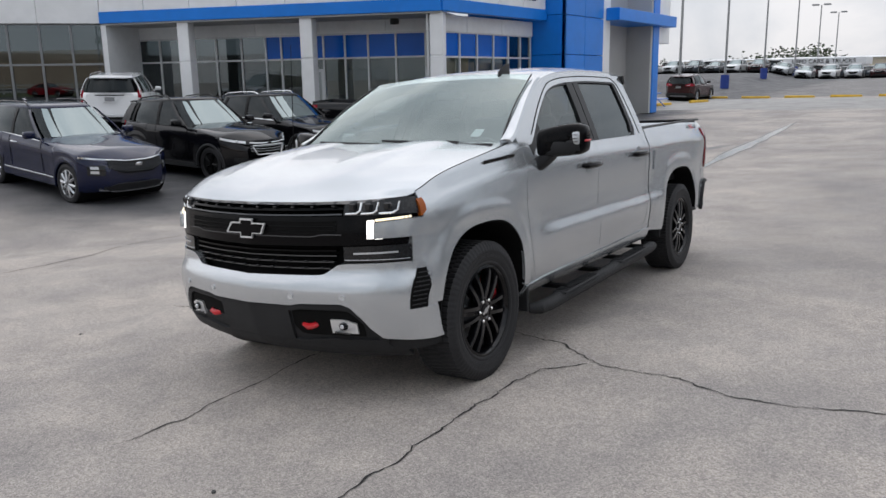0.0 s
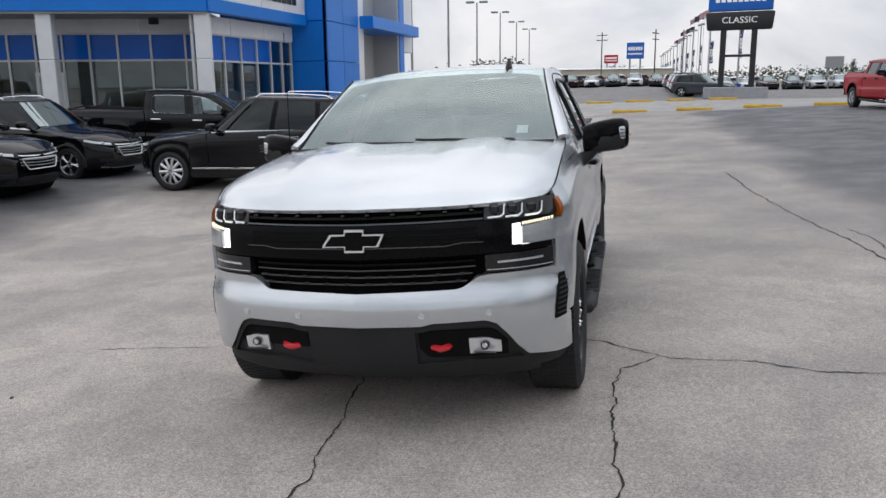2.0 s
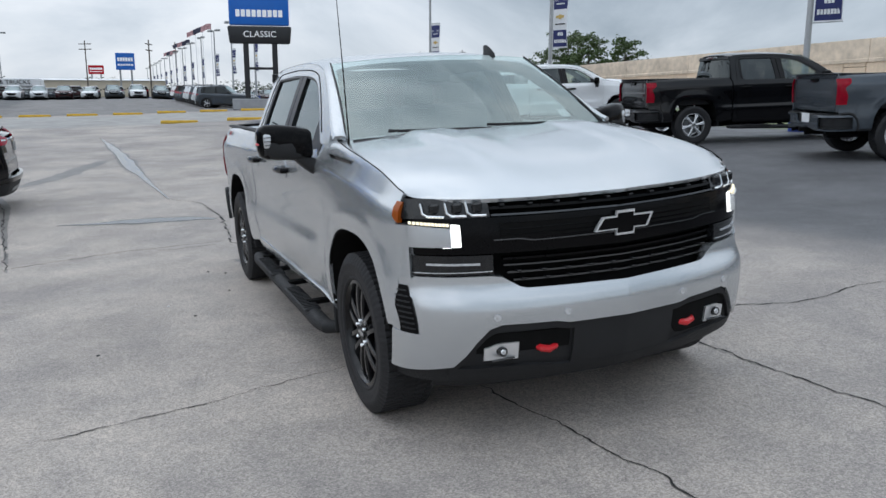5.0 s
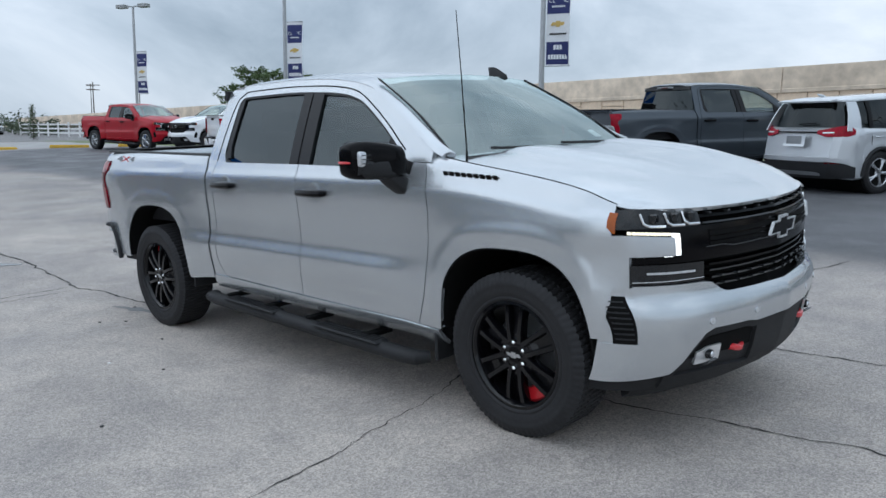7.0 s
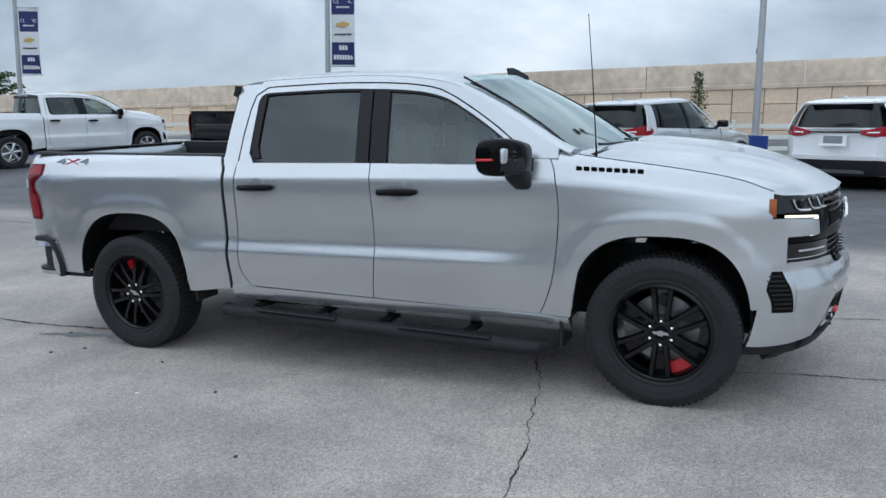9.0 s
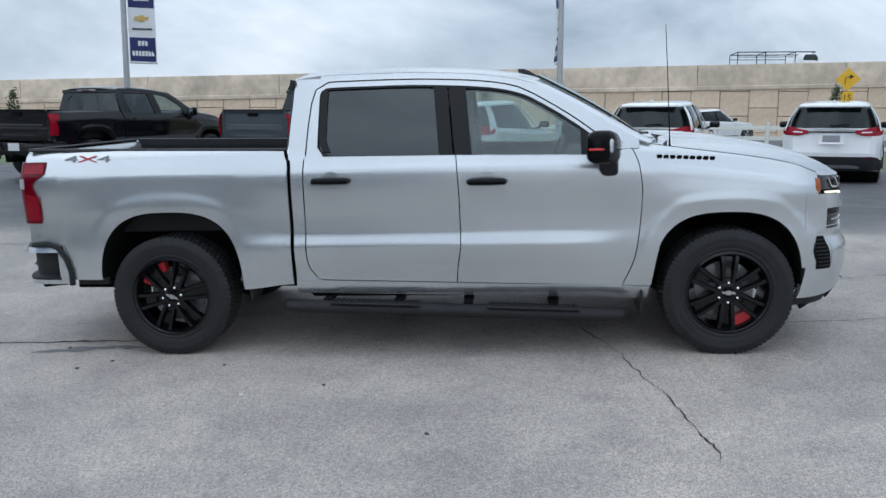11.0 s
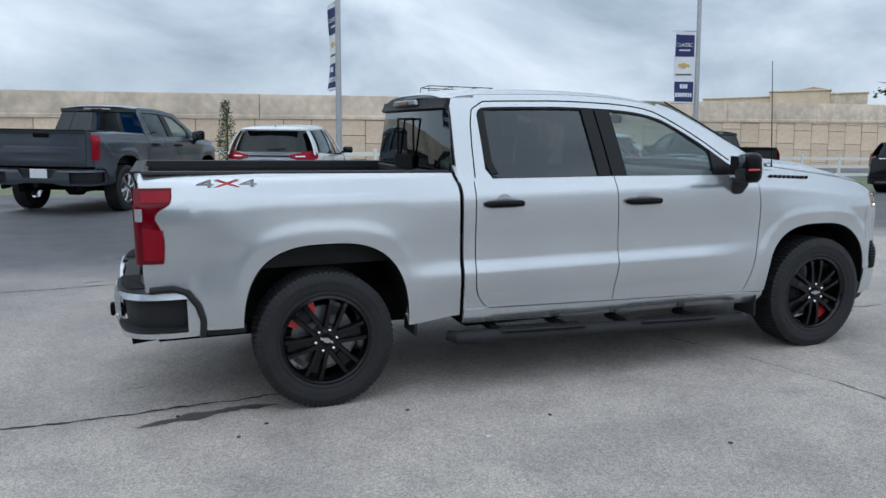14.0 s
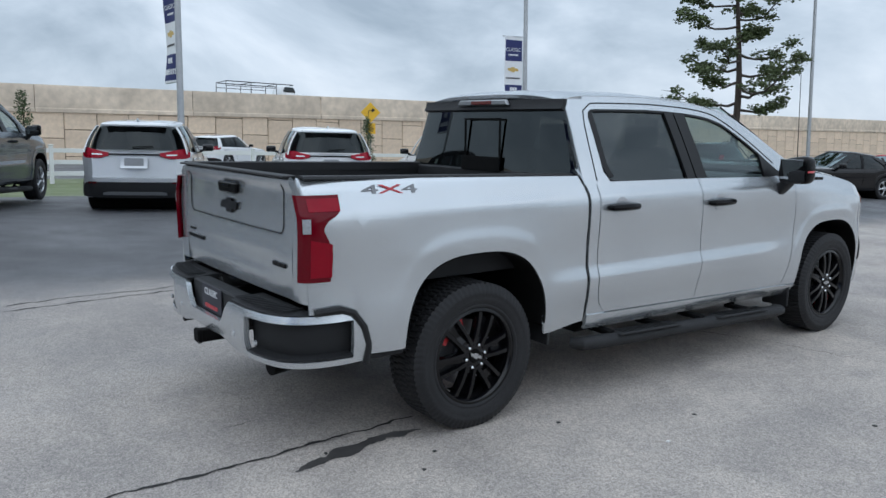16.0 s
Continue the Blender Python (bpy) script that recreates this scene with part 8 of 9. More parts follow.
v = [bm.verts.new(p) for p in ((0.06, -0.014, 2.95), (0.06, -0.014, 3.13), (0.20, -0.014, 3.04))]
bm.faces.new(v)
part("arrow", bm, INK, sg_)

# ---- light poles with banners ----
POLE = material("galvanised_pole", (0.40, 0.41, 0.42), 0.5, 0.5, vary=0.08, grain=8)
BANNER_NAVY = material("navy_banner_print", (0.018, 0.026, 0.12), 0.7, vary=0.06, grain=10)
BANNER_WHITE = material("white_banner_cloth", (0.72, 0.73, 0.74), 0.75, vary=0.05, grain=10)
GOLD = material("gold_print", (0.55, 0.38, 0.10), 0.5)
BASE_BLUE = material("blue_painted_concrete", (0.020, 0.050, 0.26), 0.7, vary=0.12, grain=10)
HEAD = material("lamp_head_paint", (0.30, 0.31, 0.31), 0.5, vary=0.06, grain=10)


def light_pole(x, y, turn, bend=0.0, banner=True, h=7.4):
    P = thing("lamp_post", "tall grey lamp post with a navy and white banner", "lamp post", Matrix.Translation((x, y, ground_z(x, y))) @ Matrix.Rotation(turn, 4, "Z"), "banner lamp posts")
    bm = bmesh.new()
    cyl(bm, (0, 0, 0), (0, 0, 0.85), 0.30, n=24)
    part("footing", bm, BASE_BLUE, P, "blue painted concrete footing")
    bm = bmesh.new()
    cyl(bm, (0, 0, 0.85), (0, 0, h), 0.085, 0.062, 14)
    box(bm, (0, 0, 0.87), (0.30, 0.30, 0.03), 0.004)
    part("pole", bm, POLE, P)
    for sg in (-1, 1):
        bm = bmesh.new()
        box(bm, (sg * 0.75, 0, h + 0.02), (0.62, 0.36, 0.20), 0.03)
        box(bm, (sg * 0.28, 0, h), (0.4, 0.06, 0.06))
        part("lamp_head", bm, HEAD, P)
    if not banner:
        return tagged(P, "tall grey lamp post without a banner", "lamp post", "lamp posts")
    for z in (2.76, 5.02):
        bm = bmesh.new()
        cyl(bm, (0, 0, z), (0.82, 0, z), 0.014, n=8)
        part("banner_arm", bm, POLE, P)
    bw = lambda u, z: 0.05 * math.sin(2.2 * z + 3 * u + bend) * u + bend * 0.35 * u * (1 - (z - 2.76) / 2.26)
    def cloth(z0, z1, u0, u1, off):
        rows = []
        for i in range(7):
            u = u0 + (u1 - u0) * i / 6
            rows.append([(0.10 + 0.70 * u * (1 - 0.25 * abs(bend)), bw(u, z) + off, z) for z in steps(z0, z1, 12)])
        return rows
    bm = bmesh.new()
    sheet(bm, cloth(2.76, 5.02, 0, 1, 0), 0.004)
    ban = part("banner", bm, BANNER_WHITE, P, "navy and white cloth banner")
    for s in (-1, 1):
        for z0, z1 in ((2.81, 3.44), (4.22, 4.90)):
            bm = bmesh.new()
            sheet(bm, cloth(z0, z1, 0.03, 0.97, 0.005 * s), 0.002)
            part("banner_print", bm, BANNER_NAVY, ban)
        bm = bmesh.new()
        at = lambda u, v, w: Vector((0.45 + u, bw(0.5, 3.93) + s * (0.012 + w), 3.93 + v))
        bow(bm, 0.20, 0.09, 0.004, at)
        part("banner_emblem", bm, GOLD, ban)
        turn2 = Matrix.Rotation(0 if s < 0 else math.pi, 4, "Z")
        word("CLASSIC", 0.165, BANNER_WHITE, ban, Matrix.Translation((0.45, (bw(0.15, 4.6) + bw(0.85, 4.6)) / 2 + 0.018 * s, 4.58)) @ Matrix.Rotation(math.atan((bw(0.85, 4.6) - bw(0.15, 4.6)) / 0.49), 4, "Z") @ turn2, depth=0.001, squeeze=0.92)
        for mat, lines in ((BANNER_WHITE, ((7, 4.42, 0.045, 0.05), (3, 3.29, 0.07, 0.13), (7, 3.02, 0.065, 0.13))), (INK, ((9, 3.66, 0.045, 0.05),))):
            bm = bmesh.new()
            for n, z, w, tall in lines:
                for i in range(n):
                    u = 0.5 + (i - (n - 1) / 2) * w * 1.25 / 0.70
                    box(bm, (0.10 + 0.70 * u, bw(u, z) + 0.010 * s, z), (w, 0.004, tall))
            part("banner_bars", bm, mat, ban, "printed bars")
    return P


light_pole(3.56, 15.09, radians(95), 0.15)
for k, (x, y) in enumerate(((-8.09, 14.77), (-20.29, 14.36), (-36.6, 15.9), (15.26, 15.63))):
    light_pole(x, y, radians(22 if x < 10 else 165), 0.05 * (k + 1))
light_pole(32.2, 15.1, radians(170), 0.2, False, 11.0)
kept = light_pole(-57.0, 9.3, radians(8), 0.1)
for k in range(1, 14):
    copy_thing(kept, Matrix.Translation((-57.0 - 11.7 * k, 9.3, ground_z(-57.0 - 11.7 * k, 9.3))) @ Matrix.Rotation(radians(8 + 7 * (k % 3)), 4, "Z"))

# tall two-headed lot lights over the far lot
def lot_light(x, y, h, guard=True):
    P = thing("lot_light", "tall dark lot light on a blue footing", "lamp post", Matrix.Translation((x, y, ground_z(x, y))), "lot lights")
    bm = bmesh.new()
    cyl(bm, (0, 0, 0), (0, 0, 1.1), 0.34, n=20)
    part("footing", bm, BASE_BLUE, P)
    bm = bmesh.new()
    cyl(bm, (0, 0, 1.1), (0, 0, h), 0.10, 0.07, 12)
    part("pole", bm, HEAD, P)
    for sg in (-1, 1):
        bm = bmesh.new()
        box(bm, (0.1, sg * 0.75, h + 0.05), (0.40, 0.9, 0.22), 0.03)
        part("lamp_head", bm, HEAD, P)
    return P


for x, y, h in ((-48.3, -14.1, 12.5), (-60, -14.0, 14.5), (-80.3, -15.3, 9.2), (-98, -15.5, 9.4), (-116, -15.8, 9.4), (-134, -16, 9.4)):
    lot_light(x, y, h)

# ---- the tall dealer sign ----
SIGN_BLUE = material("sign_blue_face", (0.012, 0.13, 0.52), 0.3, vary=0.04, grain=3)
SIGN_BLACK = material("sign_black_face", (0.012, 0.013, 0.015), 0.35, vary=0.1, grain=3)
# a faint emission put into the white brightens letters and bars
SIGN_WHITE = material("sign_white_letters", (0.80, 0.80, 0.80), 0.4, emit=0.12)
S = thing("dealer_sign", "tall blue and black dealer sign on two black posts", "sign", Matrix.Translation((-48.0, 8.1, ground_z(-48.0, 8.1))) @ Matrix.Rotation(radians(80), 4, "Z"))
bm = bmesh.new()
box(bm, (0, 0, 0.35), (4.0, 1.1, 0.75), 0.04)
part("plinth", bm, material("grey_concrete", (0.33, 0.34, 0.36), 0.8, vary=0.1, grain=4, stain=0.1), S, "grey concrete plinth")
for x in (-0.95, 0.95):
    bm = bmesh.new()
    box(bm, (x, 0, 2.9), (0.36, 0.34, 4.6), 0.02)
    part("post", bm, SIGN_BLACK, S)
bm = bmesh.new()
box(bm, (0, 0, 2.75), (1.6, 0.28, 0.16), 0.01)
part("crossbar", bm, SIGN_BLACK, S)
bm = bmesh.new()
box(bm, (0, 0, 4.95), (4.0, 0.55, 1.15), 0.12, None, (1.06, 1.0), 3)
low_ = part("lower_cabinet", bm, SIGN_BLACK, S)
word("CLASSIC", 0.56, SIGN_WHITE, low_, Matrix.Translation((0, -0.285, 4.98)), depth=0.012, squeeze=1.05)
bm = bmesh.new()
box(bm, (0, 0, 7.45), (3.95, 0.5, 3.75), 0.10, None, (1.0, 1.0), 3)
up_ = part("upper_cabinet", bm, SIGN_BLUE, S)
for i in range(9):
    bm = bmesh.new()
    box(bm, (-1.40 + 0.35 * i, -0.262, 6.35), (0.27, 0.03, 0.46), 0.03)
    part("sign_bar", bm, SIGN_WHITE, up_, "raised white bar")
bm = bmesh.new()
bow(bm, 1.5, 0.55, 0.03, lambda u, v, w: Vector((u, -0.25 - w, 7.9 + v)))
part("sign_emblem", bm, GOLD, up_, "gold slanted-cross emblem")

# ---- far lot: used-car office, kerb stones, cars in rows, signs, tree line ----
office = thing("used_car_office", "low white office with a blue-lettered fascia", "building", Matrix.Translation((-113, -14.3, ground_z(-113, -14.3))) @ Matrix.Rotation(radians(90), 4, "Z"))
bm = bmesh.new()
box(bm, (-0.3, 4, 2.1), (10.4, 8, 1.0), 0.05)
part("fascia", bm, PANEL, office)
bm = bmesh.new()
box(bm, (-0.3, 4.6, 0.8), (9.8, 6.8, 1.62), 0.02)
part("wall", bm, PANEL, office)
word("USED CARS & TRUCKS", 0.76, INK, office, Matrix.Translation((-0.3, -0.04, 2.1)), depth=0.03, squeeze=1.05)
for i in range(6):
    bm = bmesh.new()
    box(bm, (-4.3 + 1.6 * i, 1.18, 0.85), (1.4, 0.06, 1.25), 0.02)
    part("window", bm, GLASS_CAR, office)
depot = thing("warehouse", "long pale tan warehouse with a grey metal roof", "building", Matrix.Translation((-150, -40, 1.0)) @ Matrix.Rotation(radians(90), 4, "Z"))
bm = bmesh.new()
box(bm, (20, 12, 1.85), (60, 8, 3.1), 0.1)
part("wall", bm, material("pale_warehouse_metal", (0.55, 0.49, 0.38), 0.7, vary=0.06, grain=1), depot)
bm = bmesh.new()
box(bm, (20, 12, 3.55), (60.8, 8.8, 0.30), 0.05, None, (1.0, 0.8))
part("roof", bm, PANEL_GREY, depot, "grey metal roof edge")
KERB = material("yellow_kerb_paint", (0.58, 0.36, 0.03), 0.7, vary=0.12, grain=8, stain=0.15, stain_scale=2)
bm = bmesh.new()
box(bm, (0, 0, 0.06), (0.20, 1.75, 0.16), 0.03, None, (0.7, 0.98))
o = part("kerb_stone", bm, KERB, None, "yellow painted kerb stone", 30, "kerb stone")
kerb_me = o.data
bpy.data.objects.remove(o)
spots = [(-33.2 + 0.25 * k, 1.3 + 3.1 * k, -4) for k in range(5)] + [(-46.0, -8.45 + 2.6 * k, 0) for k in range(-1, 7)] + [(-41, -10.6, 70), (-37.5, -11.6, 80)]
for x, y, a in spots:
    o = new("kerb_stone", kerb_me)
    o.matrix_world = Matrix.Translation((x, y, ground_z(x, y))) @ Matrix.Rotation(radians(a), 4, "Z")
    tagged(o, "yellow painted kerb stone on the paving", "kerb stone", "kerb stones")

far_suv = repaint(tagged(copy_thing(build_car("dark suv in the far row", GREY, "suv", group="far cars", rails=BLACK, L=4.65, far=True), Matrix.Translation((0, 0, 0))), "silver suv in the far row"), GREY, LIGHT_SILVER)
far_dark = [o for o in scene.objects if o.get("label") == "dark suv in the far row"][0]
far_sedan = build_car("grey sedan in the far row", GREY, "sedan", "sedan", group="far cars", L=4.8, W=1.83, H=1.46, wb=2.8, belt=0.94, hood=0.94, cowl=0.62, screen_top=-0.25, roof_end=-1.35, tail_top=-1.25, glass_end=-1.95, clad=False, wr=0.335, far=True)
far_white = repaint(tagged(copy_thing(far_suv, Matrix()), "white suv in the far row"), LIGHT_SILVER, WHITE)
far_maroon = repaint(tagged(copy_thing(far_suv, Matrix()), "maroon suv in the far row"), LIGHT_SILVER, MAROON)
far_pale = repaint(tagged(copy_thing(far_sedan, Matrix()), "silver sedan in the far row"), GREY, LIGHT_SILVER)
stock = [far_suv, far_dark, far_sedan, far_white, far_maroon, far_pale]
rng = random.Random(9)
used, rows = set(), []
for k in range(22):
    rows.append((-95.0, -29.5 + 2.62 * k, 0))
for k in range(14):
    rows.append((-102.5, -40 + 2.7 * k, 180))
for k in range(9):
    rows.append((-109.0, -6 + 3.0 * k, 180))
for k in range(11):
    rows.append((-53.5 - 3.0 * k, 6.6 + 0.05 * k, 62))
for k in range(9):
    rows.append((-49.0 - 3.0 * k, -18.5 - 1.2 * k, 15))
for i, (x, y, a) in enumerate(rows):
    src = stock[i] if i < len(stock) else rng.choice(stock)
    o = src if i < len(stock) else copy_thing(src, Matrix())
    o.matrix_world = parked(x + rng.uniform(-0.3, 0.3), y, a + rng.uniform(-2, 2))
o = repaint(tagged(copy_thing(far_dark, parked(-44.2, -12.1, 178)), "dark maroon suv driving up to the showroom"), GREY, MAROON)
bm = bmesh.new()
box(bm, (0, 0, 0.75), (2.2, 0.9, 0.06), 0.01)
for y in (-0.75, 0.75):
    box(bm, (0, y, 0.45), (2.2, 0.3, 0.05), 0.01)
for x in (-0.8, 0.8):
    tube(bm, [(x, -0.8, 0), (x, 0.0, 0.75), (x, 0.8, 0)], 0.03, 6)
o = part("picnic_table", bm, SIGN_BLUE, None, "blue picnic table by the entrance", 30, "table")
o.matrix_world = Matrix.Translation((-35.5, -11.9, ground_z(-35.5, -11.9)))


def roadside_sign(x, y, w, h, z, mat, label, bars=True):
    P = thing("roadside_sign", label, "sign", Matrix.Translation((x, y, ground_z(x, y))) @ Matrix.Rotation(radians(85), 4, "Z"))
    for s in (-0.3, 0.3):
        bm = bmesh.new()
        cyl(bm, (s * w, 0, 0), (s * w, 0, z), 0.15, n=8)
        part("post", bm, HEAD, P)
    bm = bmesh.new()
    box(bm, (0, 0, z + h / 2), (w, 0.5, h), 0.05)
    f = part("face", bm, mat, P)
    if not bars:
        return
    bm = bmesh.new()
    for i in range(6):
        box(bm, ((i - 2.5) * w * 0.14, -0.27, z + h * 0.62), (w * 0.11, 0.03, h * 0.22))
        box(bm, ((i - 2.5) * w * 0.14, -0.27, z + h * 0.30), (w * 0.11, 0.03, h * 0.10))
    part("bars", bm, SIGN_WHITE, f)


roadside_sign(-165, -2.5, 2.8, 1.7, 4.5, RED, "red roadside sign far down the road")
roadside_sign(-140, 2.2, 3.0, 2.8, 4.6, SIGN_BLUE, "blue roadside sign far down the road")
roadside_sign(-138, 34.6, 2.8, 1.9, 2.4, HEAD, "plain grey billboard far off", False)
UTIL = material("weathered_timber_pole", (0.10, 0.085, 0.07), 0.9, vary=0.2, grain=6)
for x, y, h in ((-150, -4, 10), (-120, 5, 8.5), (-135, 10, 9.5), (-210, 84, 12), (-190, 88, 12), (-150, 60, 9)):
    U = thing("utility_pole", "weathered timber utility pole with cross arms", "utility pole", Matrix.Translation((x, y, ground_z(x, y))) @ Matrix.Rotation(x * 0.37, 4, "Z"))
    bm = bmesh.new()
    cyl(bm, (0, 0, 0), (0, 0, h), 0.13, 0.09, 8)
    part("pole", bm, UTIL, U)
    for z in (h - 0.6, h - 1.5):
        bm = bmesh.new()
        box(bm, (0, 0, z), (2.4, 0.12, 0.14))
        part("cross_arm", bm, UTIL, U)
FLAG_A = material("red_white_flag", (0.50, 0.30, 0.31), 0.8, vary=0.5, grain=6)
FLAG_B = material("dark_flag", (0.05, 0.05, 0.08), 0.8, vary=0.4, grain=3)
for k in range(9):
    x, y = -84 - 9 * k, 9.5 + 0.15 * k
    F = thing("flag_pole", "white flag pole with a small flag", "flag pole", Matrix.Translation((x, y, ground_z(x, y))))
    bm = bmesh.new()
    cyl(bm, (0, 0, 0), (0, 0, 8.5 + 0.3 * (k % 3)), 0.05, 0.03, 8)
    part("pole", bm, PANEL, F)
    bm = bmesh.new()
    rows = [[(0.05 + 0.1 * math.sin(3 * u), -1.1 * u, 7.8 + 0.3 * (k % 3) + 0.6 * w - 0.25 * u + 0.08 * math.sin(5 * u)) for w in (0, 0.5, 1)] for u in steps(0, 1, 6)]
    sheet(bm, rows, 0.01)
    part("flag", bm, (FLAG_A, FLAG_B)[k % 2], F)


def woods(name, label, path, height, deep, n, seed, base):
    """A far belt of trees: many small leaf clumps over an uneven outline."""
    rng = random.Random(seed)
    bm = bmesh.new()
    for _ in range(n):
        i = rng.randrange(len(path) - 1)
        u = rng.random()
        x, y = (path[i][k] + (path[i + 1][k] - path[i][k]) * u for k in (0, 1))
        x, y = x + rng.uniform(-deep, deep), y + rng.uniform(-deep, deep)
        h = height * (0.55 + 0.6 * noise.noise((x * 0.05, y * 0.05, seed)) + 0.25 * noise.noise((x * 0.2, y * 0.2, seed)))
        tuft(bm, (x, y, base + max(0.5, h) * rng.uniform(0.05, 1.0)), height * 0.20, rng, 9, 0.6)
    part(name, bm, GREEN["far"], None, label, 0, "trees", "stuff")


woods("tree_line", "far belt of dark trees", [(-330, -220), (-340, -60), (-350, 60), (-300, 150), (-200, 210)], 9.0, 10, 2600, 3, 1.0)
woods("tree_line", "far belt of dark trees behind the used-car office", [(-170, -95), (-175, -30), (-178, -5)], 7.0, 6, 700, 4, 1.0)
woods("tree_line", "low green scrub by the road", [(-130, 28), (-95, 30), (-80, 26)], 3.0, 2.5, 350, 5, 1.0)
woods("tree_line", "far belt of trees beyond the highway", [(-200, 190), (-60, 230), (120, 240), (260, 180)], 8.0, 10, 1200, 6, 1.0)
inn = thing("stucco_building", "tan stucco building with a small hipped roof beyond the highway", "building", Matrix.Translation((124.8, 122.1, 1.0)) @ Matrix.Rotation(radians(-44.5), 4, "Z"))
for cx, w, d, top, mat in ((-2.4, 11.0, 9.0, 16.1, TAN), (-14.4, 13.0, 7.0, 15.2, TAN), (6.4, 6.6, 8.0, 15.4, TAN_TOP)):
    bm = bmesh.new()
    box(bm, (cx, 0, top / 2), (w, d, top), 0.1)
    wall = part("wall", bm, mat, inn)
    bm = bmesh.new()
    box(bm, (cx, 0, top + 0.12), (w + 0.5, d + 0.5, 0.28), 0.05)
    part("cornice", bm, TAN_TOP, wall, "pale cornice")
bm = bmesh.new()
v = [bm.verts.new(p) for p in ((-3.2, -3.2, 16.35), (3.2, -3.2, 16.35), (3.2, 3.2, 16.35), (-3.2, 3.2, 16.35), (0, 0, 17.35))]
for q in ((0, 1, 4), (1, 2, 4), (2, 3, 4), (3, 0, 4)):
    bm.faces.new([v[i] for i in q])
bm.faces.new(v[3::-1])
part("roof", bm, material("brown_roof_tile", (0.30, 0.19, 0.13), 0.8, vary=0.2, grain=3), inn, "brown hipped roof")


# ---- the vehicles in their places ----
LOT = Matrix(((0.999607, -0.000673, -0.028013, 0), (-0.000673, 0.998846, -0.048022, 0), (0.028013, 0.048022, 0.998453, 0), (0, 0, 0, 1)))
near_truck = build_truck("silver crew-cab pickup truck with black wheels and red tow hooks", SILVER, "truck_black", True, lit=True)
near_truck.matrix_world = LOT

spare = build_truck("black crew-cab pickup truck parked among the stock", BLACK, "truck_alloy", False, "parked pickups", full=False)
spare.matrix_world = parked(-7.25, 10.0, 73)
for label, paint, x, y, a, s in (("white crew-cab pickup truck parked beside a red one", WHITE, -14.9, 9.25, 73, 1.0), ("dark grey pickup truck parked nose to the grass", GREY, -2.37, 10.25, 65, 1.0), ("red lifted pickup truck parked by the drive", RED, -29.7, 11.6, 8, 1.03), ("white pickup truck parked behind another white one", WHITE, -23.9, 16.0, -86, 1.0), ("black mid-size pickup truck parked at the end of the row", BLACK, 13.35, 11.7, 82, 0.92), ("black pickup truck parked before the showroom", BLACK, -10.7, -12.1, 112, 1.0)):
    o = copy_thing(spare, parked(x, y, a))
    o.scale = (s, s, s)
    tagged(o, label)
    if paint is not BLACK:
        repaint(o, BLACK, paint)
    if "showroom" in label:
        for c in o.children_recursive:
            if c.name.startswith(("window_surround", "door_handle")):
                c.data = c.data.copy()
                c.data.materials[0] = CHROME

equinox = dict(L=4.65, W=1.84, H=1.66, wb=2.725)
suv = build_car("light silver compact suv with black lower trim", LIGHT_SILVER, "suv", group="parked suvs", **equinox)
suv.matrix_world = parked(1.97, 11.95, 66)
for label, paint, x, y, a in (("white compact suv parked nose to the grass", WHITE, 5.8, 12.3, 70), ("white compact suv parked beside a black pickup", WHITE, 9.45, 12.2, 68), ("white compact suv standing on the service road", WHITE, 12.6, 35.4, 32)):
    repaint(tagged(copy_thing(suv, parked(x, y, a)), label), LIGHT_SILVER, paint)
o = build_car("black compact suv with bright rails and alloy wheels", BLACK, "suv", group="parked suvs", rails=CHROME, chrome_line=True, **equinox)
o.matrix_world = parked(-8.05, -12.25, 88) @ Matrix.Scale(1.05, 4)
o = build_car("navy suv with a chrome grille and roof rails", NAVY, "suv", group="parked suvs", L=4.77, W=1.89, H=1.70, wb=2.765, belt=1.10, hood=1.07, rails=BLACK, chrome_line=True, clad=False, wheel="suv_ten", wr=0.36, nose="wide")
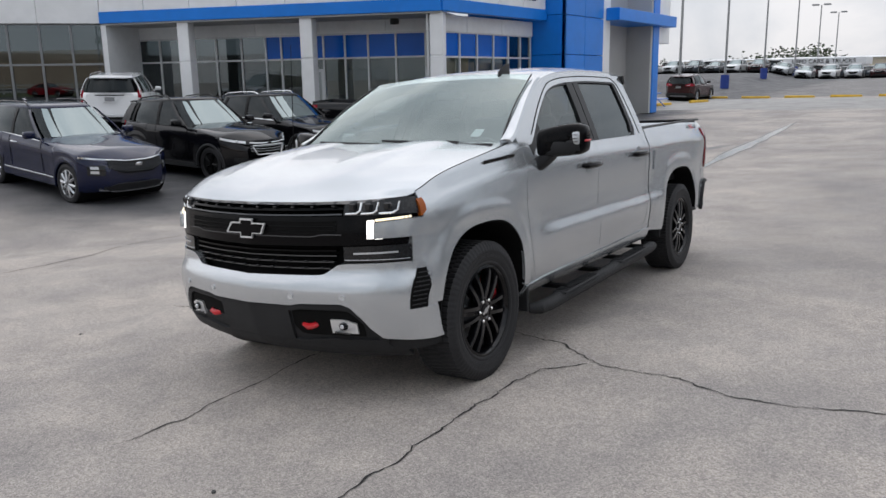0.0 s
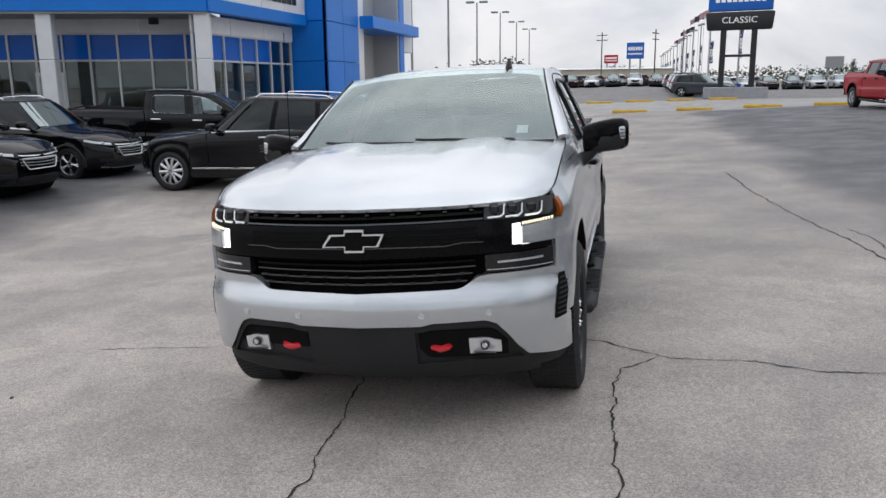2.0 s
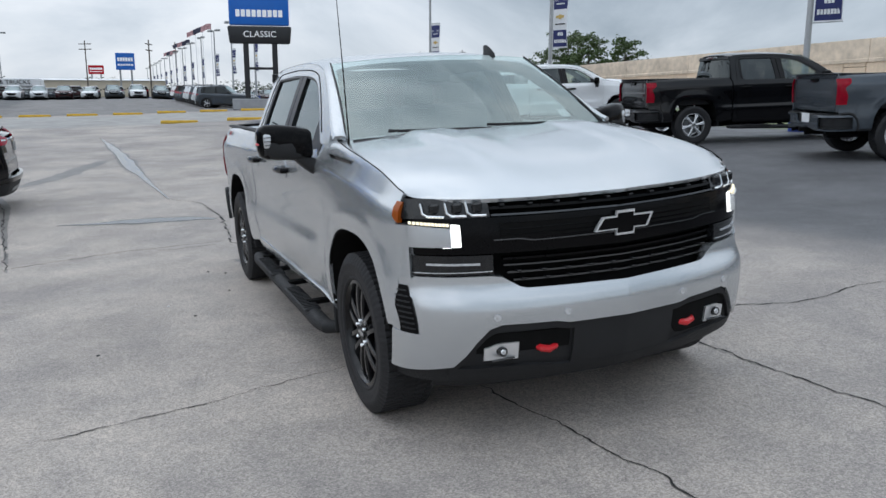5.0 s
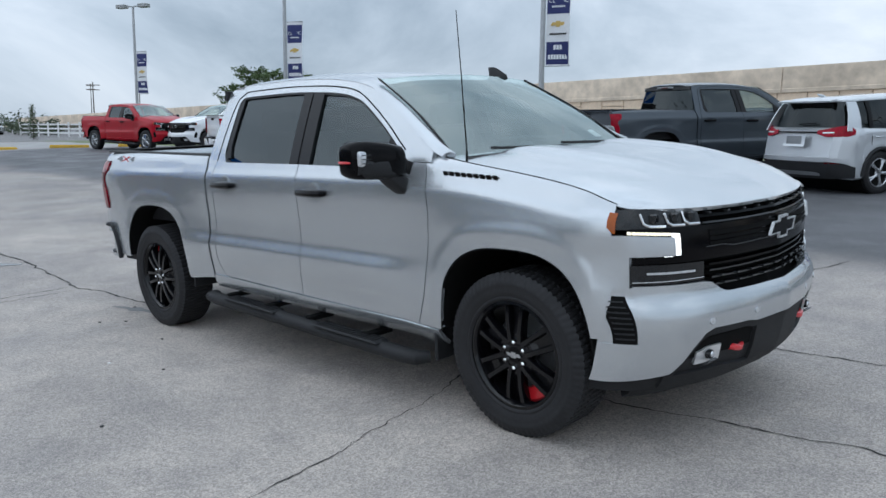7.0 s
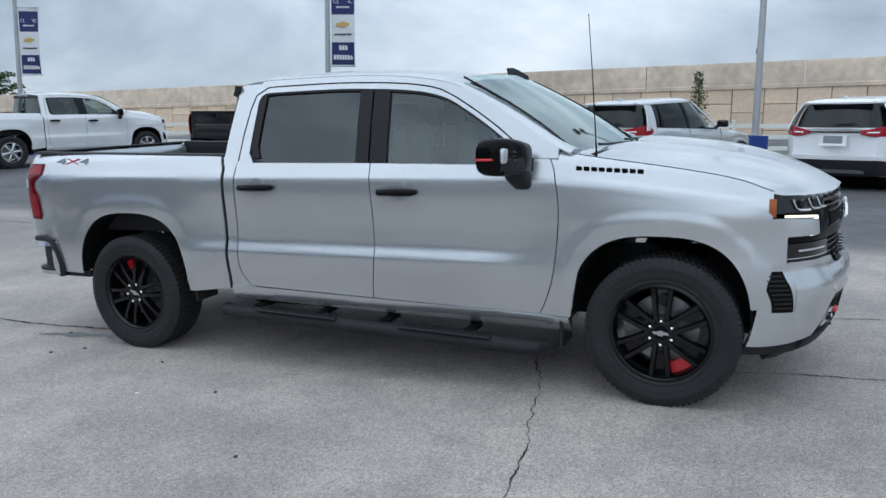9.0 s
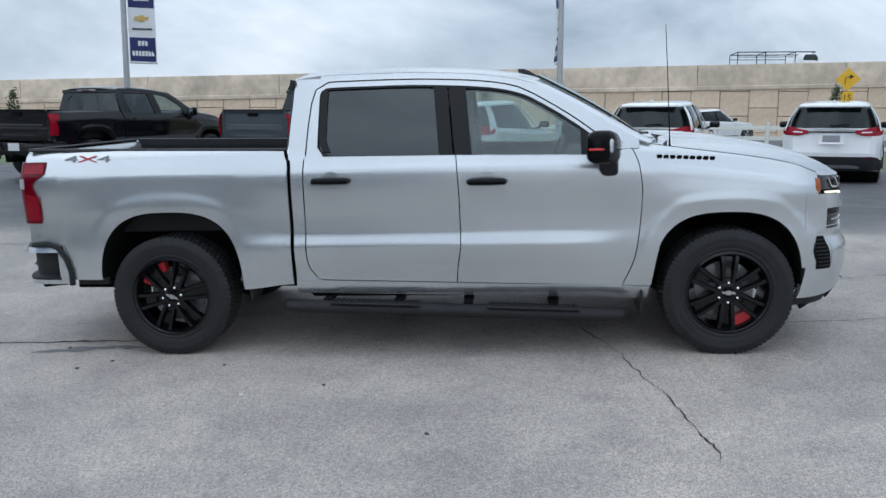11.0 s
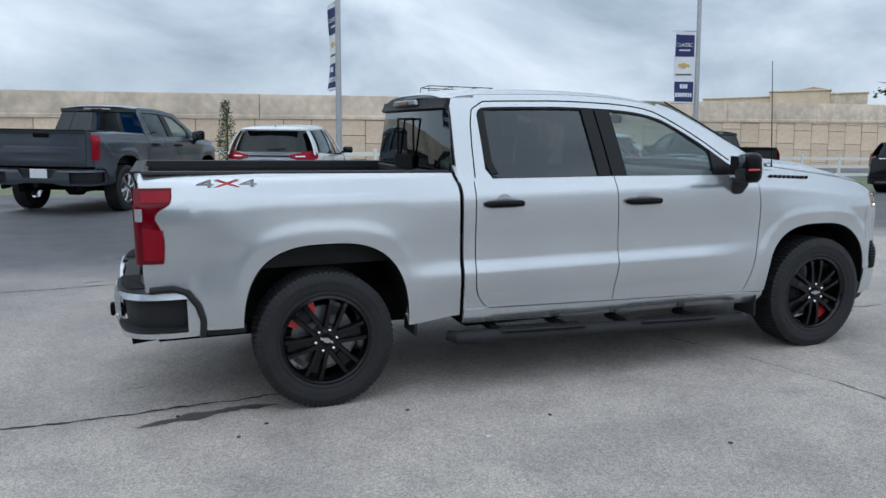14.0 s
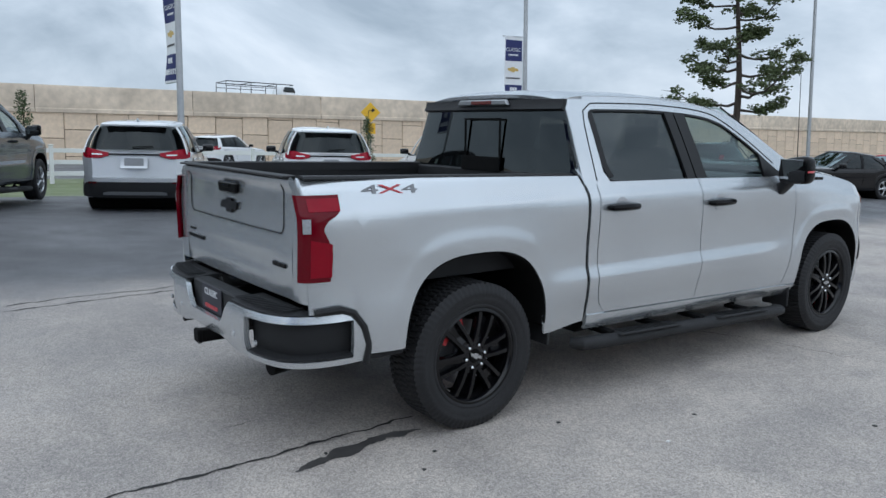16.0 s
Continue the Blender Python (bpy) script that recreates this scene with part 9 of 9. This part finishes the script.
o.matrix_world = parked(-1.71, -12.2, 88)
o = build_car("black small suv with black wheels", BLACK, "suv", group="parked suvs", L=4.25, W=1.78, H=1.66, wb=2.555, front_over=0.86, belt=1.08, hood=1.06, cowl=0.58, screen_top=-0.05, roof_end=-1.6, tail_top=-1.75, glass_end=-1.92, wheel="suv_black", rails=BLACK)
o.matrix_world = parked(-4.85, -11.85, 88) @ Matrix.Scale(1.05, 4)
o = build_car("black large suv with bright rails and a chrome side strip", BLACK, "suv", group="parked suvs", L=5.04, W=2.0, H=1.78, wb=2.86, front_over=0.96, belt=1.14, hood=1.10, cowl=0.62, screen_top=-0.05, roof_end=-2.1, tail_top=-2.18, glass_end=-2.42, wheel="suv_ten", wr=0.378, rails=CHROME, chrome_line=True, clad=False)
o.matrix_world = parked(-6.7, -6.05, -90)
o = build_car("white full-size suv parked at the showroom", WHITE, "suv", group="parked suvs", L=5.18, W=2.05, H=1.89, wb=2.95, front_over=0.98, belt=1.22, hood=1.18, cowl=0.62, screen_top=0.0, roof_end=-2.2, tail_top=-2.34, glass_end=-2.46, wheel="suv_ten", wr=0.385, rails=CHROME, clad=False, lamp="tall")
o.matrix_world = parked(-7.7, -18.9, 225) @ Matrix.Scale(0.85, 4)
o = build_car("black crossover suv with tall red tail lamps", BLACK, "suv", group="parked suvs", L=4.83, W=1.91, H=1.67, wb=2.8, belt=1.10, hood=1.06, rails=BLACK, chrome_line=True, clad=False, lamp="tall", wheel="suv_ten", wr=0.37)
o.matrix_world = parked(22.3, 12.9, 14)
sedan = build_car("dark sedan parked by the fence", BLACK, "sedan", "sedan", group="parked sedans", L=4.93, W=1.85, H=1.46, wb=2.83, belt=0.94, hood=0.94, cowl=0.62, screen_top=-0.25, roof_end=-1.35, tail_top=-1.25, glass_end=-1.95, clad=False, rails=None, wr=0.335)
sedan.matrix_world = parked(22.3, 8.9, 160)
repaint(tagged(copy_thing(sedan, parked(39.5, 15.2, 170)), "red sedan parked by the far fence"), BLACK, RED)
